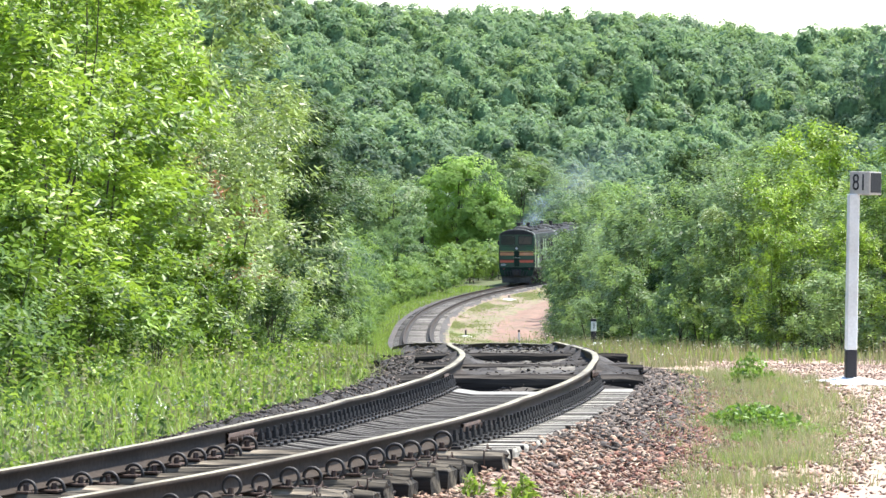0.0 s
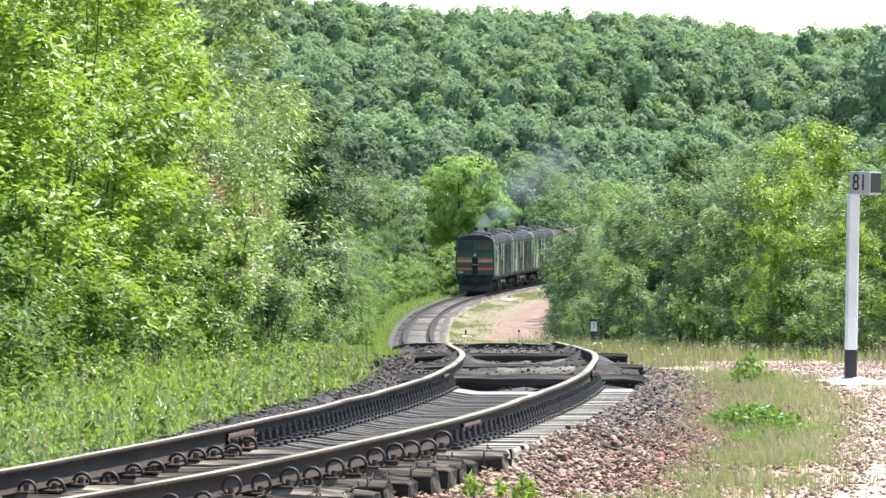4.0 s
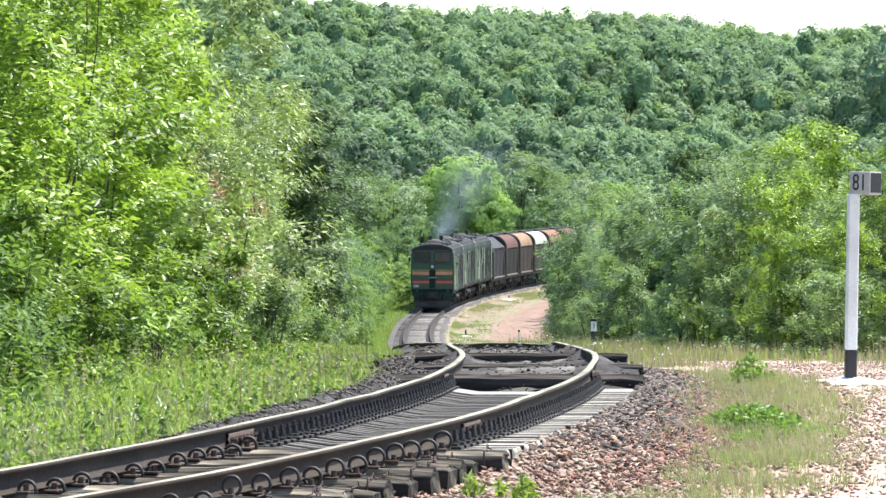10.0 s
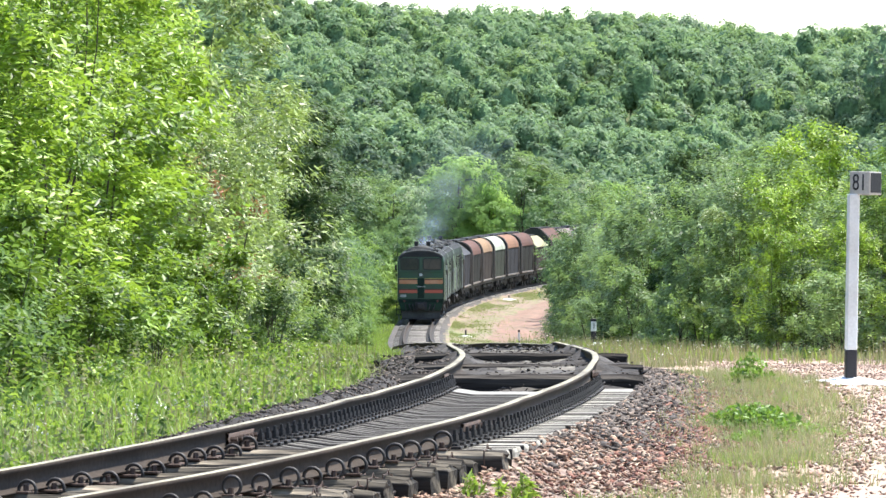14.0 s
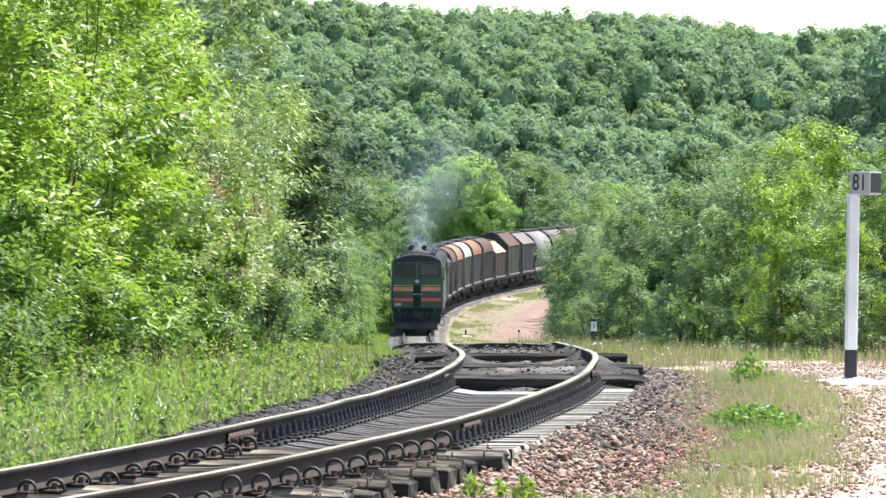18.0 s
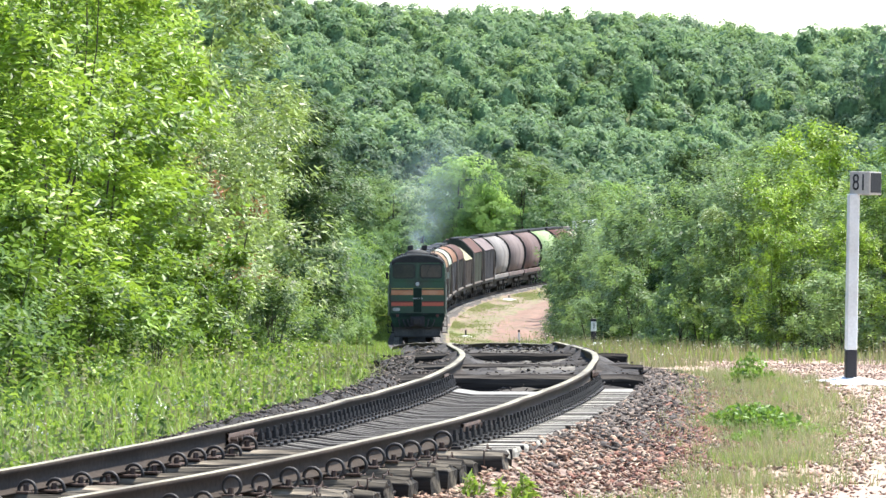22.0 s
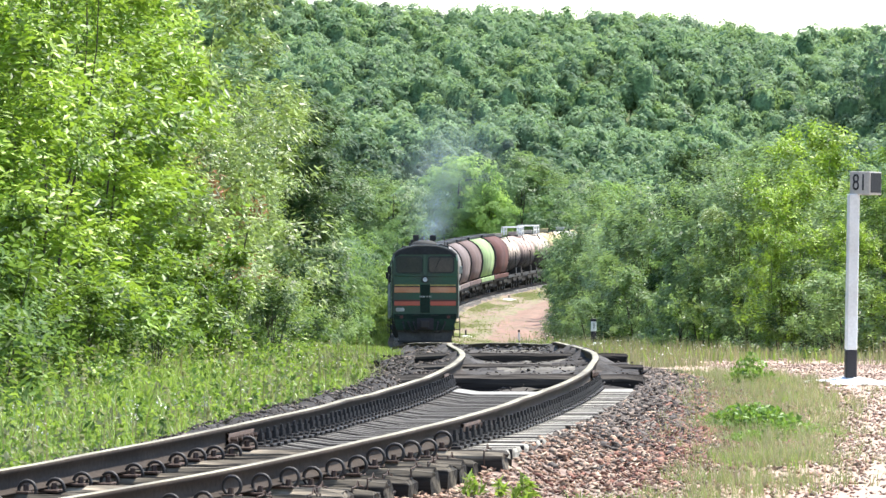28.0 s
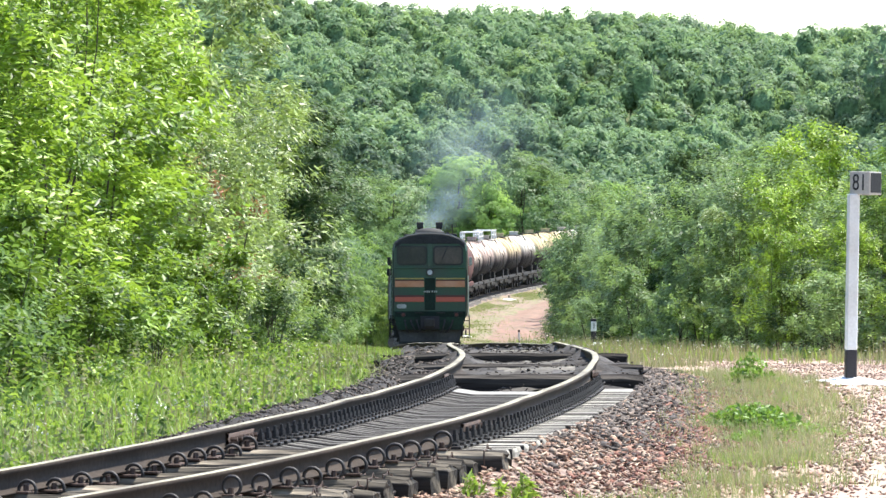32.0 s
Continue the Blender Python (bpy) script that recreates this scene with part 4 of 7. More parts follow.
def concrete_sleeper_mesh(material):
    bm = bmesh.new()
    secs = []
    for x, top, w in ((-1.35, -0.03, 0.09), (-1.33, 0.0, 0.125), (-0.85, 0.0, 0.12), (-0.62, 0.0, 0.1), (-0.4, -0.03, 0.085), (0.4, -0.03, 0.085), (0.62, 0.0, 0.1), (0.85, 0.0, 0.12), (1.33, 0.0, 0.125), (1.35, -0.03, 0.09)):
        w = w * 0.86
        secs.append([(x, -w - 0.018, -0.22), (x, w + 0.018, -0.22), (x, w + 0.008, top - 0.009), (x, w * 0.85, top), (x, -w * 0.85, top), (x, -w - 0.008, top - 0.009)])
    loft(bm, secs)
    me = bm_mesh("sleeper", bm, material)
    me.materials.append(M_GAP_SHADE)
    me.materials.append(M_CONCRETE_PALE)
    # Side faces coloured dark: oil plus the shade of the gaps between sleepers.
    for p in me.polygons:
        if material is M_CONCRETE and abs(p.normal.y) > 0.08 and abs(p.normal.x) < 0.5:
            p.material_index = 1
        elif material is M_CONCRETE and abs(p.center.x) > 0.9:
            p.material_index = 2
    return me


def ring_mesh():
    """A ring-shaped rail spring standing on its plate, with the screw through it."""
    bm = bmesh.new()
    n, r, b = 16, 0.068, 0.0135
    secs = []
    for i in range(n):
        a = i * math.tau / n
        c = Vector((r * math.cos(a), 0, 0.058 + r * math.sin(a)))
        o = Vector((math.cos(a), 0, math.sin(a)))
        secs.append([c + (o * math.cos(k * math.tau / 6) + Vector((0, 1, 0)) * math.sin(k * math.tau / 6)) * b for k in range(6)])
    loft(bm, secs + [secs[0]], caps=False)
    return bm_mesh("spring_ring", bm, M_FAST, True)


def plate_mesh():
    bm = bmesh.new()
    box(bm, -0.17, 0.17, -0.085, 0.085, -0.02, -0.001, 0.004)
    for x in (-0.115, 0.115):
        tube(bm, (x, 0.0, 0), (x, 0.0, 0.045), 0.024, 0.02, 8)
    return bm_mesh("tie_plate", bm, M_RUST)


def clip_mesh():
    bm = bmesh.new()
    box(bm, -0.17, 0.17, -0.08, 0.08, -0.004, 0.02, 0.004)
    for sg in (-1, 1):
        box(bm, sg * 0.07, sg * 0.14, -0.055, 0.055, 0.02, 0.046, 0.006)
        tube(bm, (sg * 0.11, 0, 0.04), (sg * 0.11, 0, 0.15), 0.017, 0.015, 6)
        tube(bm, (sg * 0.11, 0, 0.046), (sg * 0.11, 0, 0.064), 0.044, 0.044, 8)
        tube(bm, (sg * 0.11, 0, 0.064), (sg * 0.11, 0, 0.112), 0.033, 0.031, 6)
    return bm_mesh("rail_clip", bm, M_FAST)


def wire_mesh():
    bm = bmesh.new()
    pts = [(-0.0, -0.13, -0.12), (0.0, -0.134, 0.005), (0.0, -0.03, 0.012), (0.0, 0.0, 0.05), (0.0, 0.03, 0.014), (0.0, 0.134, 0.005), (0.0, 0.13, -0.12)]
    for a, b in zip(pts, pts[1:]):
        tube(bm, a, b, 0.006, 0.006, 5)
    return bm_mesh("binding_wire", bm, M_RUST)


def sleepers():
    g = random.Random(3)
    wood = [wood_sleeper_mesh(i) for i in range(6)]
    black = [wood_sleeper_mesh(i + 10) for i in range(3)]
    for me in black:
        me.materials[0] = M_WOOD_BLACK
    conc, conc_new = concrete_sleeper_mesh(M_CONCRETE), concrete_sleeper_mesh(M_CONCRETE_NEW)
    ring, plate, clip, wire = ring_mesh(), plate_mesh(), clip_mesh(), wire_mesh()
    s, far_v, far_f, after = -2.5, [], [], 0
    while s < 600:
        concrete = 9.9 < s < 27.6
        dx = g.uniform(-0.1, 0.1)
        if s < 150:
            if concrete:
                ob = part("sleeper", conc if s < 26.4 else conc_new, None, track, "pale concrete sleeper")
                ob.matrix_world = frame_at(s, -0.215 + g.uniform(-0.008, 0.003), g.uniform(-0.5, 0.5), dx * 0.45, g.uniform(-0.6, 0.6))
                c = ob
                for x in (-0.796, 0.796):
                    k = part("rail_clip", clip, None, c)
                    k.location = (x - dx * 0.45, 0, 0.008)
            else:
                ob = part("sleeper", black[g.randrange(3)] if s > 27.6 else wood[g.randrange(6)], None, track, "dark tarred wooden sleeper")
                ob.matrix_world = frame_at(s, -0.2 + (g.uniform(-0.065, 0.015) if s < 9.9 else g.uniform(-0.012, 0.006)) + (((0.1 if after < 20 else 0.15) if after in (1, 13, 23) else g.uniform(-0.09, -0.045)) if 27.6 < s < 60 else 0), g.uniform(-2.8, 2.8), dx, g.uniform(-6, 6) if s < 9.9 else g.uniform(-3, 3))
                after += s > 27.6
                for x in (-0.796, 0.796):
                    if s < 9.9:
                        part("tie_plate", plate, None, ob).location = (x - dx, 0, 0.022)
                        for q in (-0.125, 0.125):
                            part("spring_ring", ring, None, ob, "iron ring spring").location = (x + q - dx, 0, 0.022 if x > 0 else -0.03)
                if s < 9.5:
                    for q in (-1.2, 1.2):
                        part("binding_wire", wire, None, ob).location = (q + g.uniform(-0.05, 0.05), 0, 0.004)
        else:
            m = frame_at(s, -0.2)
            n = len(far_v)
            far_v += [m @ Vector((x, y, z)) for x in (-1.37, 1.37) for y in (-0.125, 0.125) for z in (-0.15, 0)]
            far_f += [[n + i for i in q] for q in ((0, 1, 3, 2), (4, 6, 7, 5), (0, 4, 5, 1), (2, 3, 7, 6), (1, 5, 7, 3))]
        s += 0.543 * g.uniform(0.97, 1.03) if not concrete else 0.285 + (s - 10) * 0.007
    ob = part("distant_sleepers", mesh_from("distant_sleepers", np.array([tuple(v) for v in far_v]), np.array(far_f), M_WOOD_GREY), None, track, "grey sleepers of the distant curve")
    ob["kind"] = "stuff"


sleepers()


# ---- ballast ----
ROCK_V = np.array([[0, 0, 0.8], [0.95, 0.1, 0.15], [0.2, 0.9, 0.05], [-0.9, 0.3, 0.2], [-0.4, -0.85, 0.1], [0.6, -0.7, 0.0], [0, 0, -0.7]])
ROCK_F = np.array([[0, 1, 2], [0, 2, 3], [0, 3, 4], [0, 4, 5], [0, 5, 1], [6, 2, 1], [6, 3, 2], [6, 4, 3], [6, 5, 4], [6, 1, 5]])


def stones(name, pts, size, g, material, label):
    """Angular crushed stones, each turned and sized by itself."""
    n = len(pts)
    a = g.uniform(0, math.tau, n)
    c, s = np.cos(a), np.sin(a)
    sc = size * g.uniform(0.45, 1.3, (n, 1)) ** 1.5 * 1.25 * g.uniform(0.55, 1.5, (n, 3)) * np.array([1.1, 0.92, 0.62])
    v = ROCK_V[None] * sc[:, None, :] * (1 + np.clip(0.2 * g.normal(size=(n, 7, 3)), -0.4, 0.4))
    t = np.clip(g.normal(size=(n, 2)) * 0.45, -0.6, 0.6)
    v[:, :, 2] += v[:, :, 0] * t[:, :1] + v[:, :, 1] * t[:, 1:]
    x, y = v[:, :, 0] * c[:, None] - v[:, :, 1] * s[:, None], v[:, :, 0] * s[:, None] + v[:, :, 1] * c[:, None]
    v = np.stack([x, y, v[:, :, 2]], 2) + pts[:, None, :]
    f = (ROCK_F[None] + (np.arange(n) * 7)[:, None, None]).reshape(-1, 3)
    ob = new(name, mesh_from(name, v.reshape(-1, 3), f, material))
    return tagged(ob, label, "ballast", kind="stuff")


def scatter(g, n, s0, s1, u0, u1, power=1.0):
    s = s0 + (s1 - s0) * g.random(n) ** power
    u = g.uniform(u0, u1, n)
    x, y, z = along(s, u)
    return s, u, x, y


def left_crown(s, u, x, y):
    """Height of the stony ridge beside the left rail above the ground."""
    return 0.29 * np.exp(-((u + 1.42) / 0.27) ** 2) * np.interp(s, [-4, 4, 14, 27, 32], [0.4, 0.66, 0.95, 1.0, 0.0]) * (1 + 0.18 * vnoise(x, y, 0.4, 33))


def ballast():
    g = np.random.default_rng(21)
    s, u, x, y = scatter(g, 44000, -4, 46, 1.28, 4.0, 1.35)
    keep = g.random(len(s)) < np.interp(u, [1.2, 2.4, 3.0, 4.0], [1, 1, 0.4, 0.12]) * (1 - 0.7 * sstep(12, 20, s) * (1 - sstep(1.6, 2.3, u)))
    x, y = x[keep], y[keep]
    stones("ballast_shoulder", np.stack([x, y, ground_z(x, y) + 0.008], 1), 0.0215, g, M_STONE, "loose red-brown crushed stone on the track shoulder")
    s, u, x, y = scatter(g, 19000, 0, 86, 3.5, 7.5, 1.35)
    ok = np.abs(y - 80.6) > 1.9
    x, y = x[ok], y[ok]
    stones("gravel_yard", np.stack([x, y, ground_z(x, y) + 0.008], 1), 0.0165, g, M_STONE_PALE, "pinkish gravel on the open ground beside the track")
    s, u, x, y = scatter(g, 8000, -4, 30, -1.3, 1.3, 1.2)
    _, _, z = along(s, u, -0.345)
    stones("crib_ballast", np.stack([x, y, z + g.normal(size=len(s)) * 0.012], 1), 0.038, g, M_STONE_DARK, "dark oily stones between the sleepers")
    s, u, x, y = scatter(g, 15000, -4, 60, -2.0, -1.1, 1.1)
    crown = left_crown(s, u, x, y)
    stones("left_shoulder_ballast", np.stack([x, y, ground_z(x, y) + 0.002 + crown], 1), 0.0125, g, M_STONE_GREY, "dark oily stones along the grassy bank")
    s, u, x, y = scatter(g, 15000, 10, 50, 1.3, 2.7, 1.0)
    keep = g.random(len(u)) < np.interp(s, [10, 18], [0.1, 1.0]) * np.interp(u, [1.3, 1.8, 2.3, 2.7], [1.0, 0.75, 0.2, 0.02])
    x, y = x[keep], y[keep]
    stones("oily_shoulder_ballast", np.stack([x, y, ground_z(x, y) + 0.018], 1), 0.025, g, M_STONE_GREY, "oil-stained stones at the sleeper ends")
    s, u, x, y = scatter(g, 17000, 6, 42, 1.6, 3.1, 1.0)
    keep = np.exp(-((u - 2.3) / 0.45) ** 2 - ((s - 24) / 11) ** 2) > g.random(len(u)) * 0.9
    x, y = x[keep], y[keep]
    stones("red_ballast", np.stack([x, y, ground_z(x, y) + 0.016], 1), 0.0235, g, M_STONE_RED, "dark red-brown crushed stone on the track shoulder")
    # dark clods heaped along the rails past the concrete sleepers
    s, u, x, y = scatter(g, 1000, 27.8, 62, -1.9, 1.5, 1.2)
    side = np.sign(u) * (0.8 + np.abs(g.normal(size=len(u))) * 0.2)
    u = np.where(g.random(len(u)) < 0.8, side + np.where(g.random(len(u)) < 0.5, 0.12, -0.12) * np.sign(u), u)
    x, y, z = along(s, u, -0.19)
    stones("mud_clods", np.stack([x, y, z + g.normal(size=len(s)) * 0.02 - 0.02], 1), 0.025, g, M_STONE_DARK, "dark muddy clods heaped along the rails")
    s, u, x, y = scatter(g, 700, 42, 100, -1.0, 1.0, 1.2)
    u = np.where(u > 0, 0.8, -0.8) + g.normal(size=len(u)) * 0.16
    u = np.where(np.abs(np.abs(u) - 0.8) < 0.06, u + 0.13, u)
    x, y, z = along(s, u, 0.0)
    z = z - 0.12 + 0.06 * vnoise(s, u * 3, 1.5, 35) + g.normal(size=len(s)) * 0.02
    stones("crest_clods", np.stack([x, y, z], 1), 0.026, g, M_STONE_DARK, "ragged dark mud heaped against the rails on the crest")


ballast()


def mud_level(s, u, x, y):
    level = np.interp(s, [27, 29, 60, 130], [-0.30, -0.175, -0.165, -0.25])
    heap = np.exp(-((np.abs(u) - 0.82) / 0.2) ** 2) * sstep(30, 40, s) * (1 - sstep(0.9, 1.15, u)) * (0.085 + 0.06 * vnoise(x, y, 1.3, 36) + 0.035 * vnoise(x, y, 0.3, 37))
    return level + heap + 0.045 * vnoise(x, y, 0.7, 31) + 0.03 * vnoise(x, y, 0.2, 32) - 0.05 * sstep(1.0, 1.3, u) - 0.28 * sstep(1.3, 2.3, -u)


def ballast_ridge():
    sl, ul = np.arange(-5, 33, 0.12), np.linspace(-2.1, -0.95, 16)
    ss, uu = np.meshgrid(sl, ul, indexing="ij")
    x, y, _ = along(ss, uu)
    z = ground_z(x, y) - 0.02 + left_crown(ss, uu, x, y)
    n = len(ul)
    i = (np.arange(len(sl) - 1)[:, None] * n + np.arange(n - 1)[None, :]).ravel()
    f = np.stack([i, i + 1, i + n + 1, i + n], 1)
    tagged(new("ballast_ridge", mesh_from("ballast_ridge", np.stack([x.ravel(), y.ravel(), z.ravel()], 1), f, M_MUD, True)), "dark stony ridge between the rail and the grass", "ballast", kind="structure")


ballast_ridge()


def mud_bed():
    """The silted bed between the rails past the concrete sleepers."""
    sl, ul = np.arange(27.7, 130, 0.1), np.linspace(-2.3, 1.32, 44)
    ss, uu = np.meshgrid(sl, ul, indexing="ij")
    x, y, z = along(ss, uu, 0.0)
    z = z + mud_level(ss, uu, x, y)
    n = len(ul)
    i = (np.arange(len(sl) - 1)[:, None] * n + np.arange(n - 1)[None, :]).ravel()
    f = np.stack([i, i + 1, i + n + 1, i + n], 1)
    me = mesh_from("mud_bed", np.stack([x.ravel(), y.ravel(), z.ravel()], 1), f, M_SILT, True)
    me.materials.append(M_MUD)
    cu = np.abs((uu + 0.2 * vnoise(x, y, 0.5, 38) + 0.1 * vnoise(x, y, 0.2, 39))[:-1, :-1].ravel())
    me.polygons.foreach_set("material_index", (cu > 0.42).astype(np.int32))
    tagged(new("mud_bed", me), "grey silted mud filling the track between the rails", "mud", kind="structure")
    g = np.random.default_rng(23)
    s, u, x, y = scatter(g, 8500, 27.9, 66, -2.3, -0.95, 1.2)
    _, _, zz = along(s, u)
    stones("bank_clods", np.stack([x, y, zz + mud_level(s, u, x, y) + 0.005], 1), 0.017, g, M_STONE_GREY, "dark clods and stones on the slope beside the rail")
    s, u, x, y = scatter(g, 1200, 27.9, 60, -0.7, 0.7, 1.2)
    _, _, zz = along(s, u)
    stones("bed_clods", np.stack([x, y, zz + mud_level(s, u, x, y) + 0.003], 1), 0.02, g, M_STONE_DARK, "dark clods on the silted bed between the rails")


mud_bed()


# ---- marker posts ----
def text_part(name, text, size, m, material, parent, width=None):
    cu = bpy.data.curves.new(name, "FONT")
    cu.body, cu.size, cu.extrude, cu.align_x, cu.align_y = text, size, 0.002, "CENTER", "CENTER"
    tmp = new(name, cu)
    me = bpy.data.meshes.new_from_object(tmp.evaluated_get(bpy.context.evaluated_depsgraph_get()))
    bpy.data.objects.remove(tmp)
    me.materials.clear()
    me.materials.append(material)
    ob = part(name, me, None, parent)
    ob.matrix_local = m
    return ob


def lime_mound(x, y, r, h, seed, label="pile of whitewashed stones round a marker post"):
    g = np.random.default_rng(seed)
    bm = bmesh.new()
    n, rings = 18, 6
    prev = None
    c = bm.verts.new((0, 0, h))
    for k in range(1, rings + 1):
        t = k / rings
        rr = []
        for i in range(n):
            a = i * math.tau / n
            q = r * t * (1 + 0.12 * g.normal())
            px, py = q * math.cos(a), q * math.sin(a)
            dz = float(ground_z(x + px, y + py) - ground_z(x, y))
            rr.append(bm.verts.new((px, py, h * (1 - t) ** 1.3 + dz * t - 0.01 * t + 0.012 * g.normal() * (t < 1))))
        for i in range(n):
            j = (i + 1) % n
            bm.faces.new((c, rr[i], rr[j])) if prev is None else bm.faces.new((prev[i], rr[i], rr[j], prev[j]))
        prev = rr
    ob = new("lime_mound", bm_mesh("lime_mound", bm, M_CHALK))
    ob.location = (x, y, float(ground_z(x, y)))
    return tagged(ob, label, "stone pile")


def km_post():
    x, y = 5.25, 80.0
    z = float(ground_z(x, y))
    ob = thing("kilometre_post", pose(x, y, z, 0, 1.0, 8), "white kilometre post with a black foot and number board", "marker post")
    bm = bmesh.new()
    box(bm, -0.071, 0.071, -0.073, 0.073, 0.44, 2.45, 0.014)
    part("shaft", bm, M_WHITE, ob, "whitewashed concrete shaft")
    bm = bmesh.new()
    box(bm, -0.07, 0.07, -0.072, 0.072, -0.3, 0.44, 0.012)
    part("foot", bm, M_BLACK, ob, "black painted foot")
    bm = bmesh.new()
    box(bm, -0.15, 0.15, -0.152, 0.152, 2.44, 2.74, 0.008)
    sign = part("number_board", bm, M_GREYWHITE, ob, "white box-shaped number board")
    sign.location = (0.16, 0.02, 0)
    sign.rotation_euler = (0, 0, radians(-43))
    text_part("number", "81", 0.3, pose(0.0, -0.155, 2.59, 90) @ Matrix.Diagonal((0.72, 1, 1, 1)), M_BLACK, sign)
    bm = bmesh.new()
    box(bm, 0.15, 0.156, -0.12, 0.13, 2.47, 2.72)
    part("side_plate", bm, M_BLACK, sign, "dark end plate")
    lime_mound(x, y, 0.8, 0.1, 4)


km_post()


def small_post(name, x, y, h, w, label, number="", tilt=0.0):
    z = float(ground_z(x, y))
    ob = thing(name, pose(x, y, z, 0, tilt, 4), label, "marker post")
    bm = bmesh.new()
    box(bm, -w / 2, w / 2, -w / 2, w / 2, -0.2, h * 0.55, 0.01)
    part("foot", bm, M_BLACK, ob, "black lower part")
    bm = bmesh.new()
    box(bm, -w * 0.52, w * 0.52, -w * 0.52, w * 0.52, h * 0.55, h * 0.9, 0.01)
    part("number_panel", bm, M_WHITE, ob, "white panel")
    bm = bmesh.new()
    box(bm, -w / 2, w / 2, -w / 2, w / 2, h * 0.9, h, 0.01)
    part("cap", bm, M_BLACK, ob, "black top")
    if number:
        text_part("number", number, h * 0.3, pose(0, -w * 0.53, h * 0.725, 90), M_BLACK, ob)


small_post("picket_post", 4.37, 180, 0.82, 0.15, "small black and white hundred-metre post", "1")
lime_mound(4.45, 179.6, 0.5, 0.12, 6)
small_post("picket_post", 3.45, 282, 1.12, 0.085, "small black and white hundred-metre post")
for i, (x, y) in enumerate(((1.45, 396.0), (5.4, 508.0))):
    lime_mound(x, y, 0.75, 0.16, 8 + i)
    ob = thing("marker_peg", pose(x, y, float(ground_z(x, y))), "short dark marker peg in limed stones", "marker post")
    bm = bmesh.new()
    box(bm, -0.05, 0.05, -0.05, 0.05, -0.1, 0.5 if i == 0 else 0.4, 0.01)
    part("peg", bm, M_BLACK, ob)
# ---- grass ----
M_WHITE_SPECK = mat("white_specks", (0.62, 0.62, 0.52), 0.8, var=0.15)
M_LEAF_WEED = leaf_mat("leaf_weed", (0.022, 0.05, 0.010), (0.32, 0.45, 0.085), (0.40, 0.56, 0.08), 0.38, 0.5, patch=1.5, each=0.8, gloss=0.15)
def blades(name, pts, height, width, g, material, label, lean=0.35, seedhead=0.0):
    """Bent grass blades, three quads' worth of triangles each."""
    n = len(pts)
    h = height * g.uniform(0.45, 1.3, n) if np.isscalar(height) else height * g.uniform(0.6, 1.2, n)
    a = g.uniform(0, math.tau, n)
    d = np.stack([np.cos(a), np.sin(a), np.zeros(n)], 1)
    w = np.stack([-np.sin(a), np.cos(a), np.zeros(n)], 1) * (width * g.uniform(0.6, 1.4, n))[:, None]
    ln = (lean * g.uniform(0.1, 1.5, n) * h)[:, None]
    up = np.array([0, 0, 1.0])
    v = np.empty((n, 5, 3))
    v[:, 0], v[:, 1] = pts - w / 2, pts + w / 2
    mid = pts + up * (h * 0.55)[:, None] + d * ln * 0.35
    v[:, 2], v[:, 3] = mid + w * 0.4, mid - w * 0.4
    v[:, 4] = pts + up * h[:, None] + d * ln
    i = np.arange(n)[:, None] * 5
    f = np.concatenate([i + [0, 1, 2], i + [0, 2, 3], i + [3, 2, 4]])
    ob = new(name, mesh_from(name, v.reshape(-1, 3), f, material))
    return tagged(ob, label, "grass", kind="stuff")


def tufts(x, y, g, n=12, r=0.05):
    """Draws loose points together into tufts."""
    i = np.arange(len(x)) // n * n
    return x[i] + g.normal(size=len(x)) * r, y[i] + g.normal(size=len(x)) * r


def on_ground(x, y, dz=-0.02):
    return np.stack([x, y, ground_z(x, y) + dz], 1)


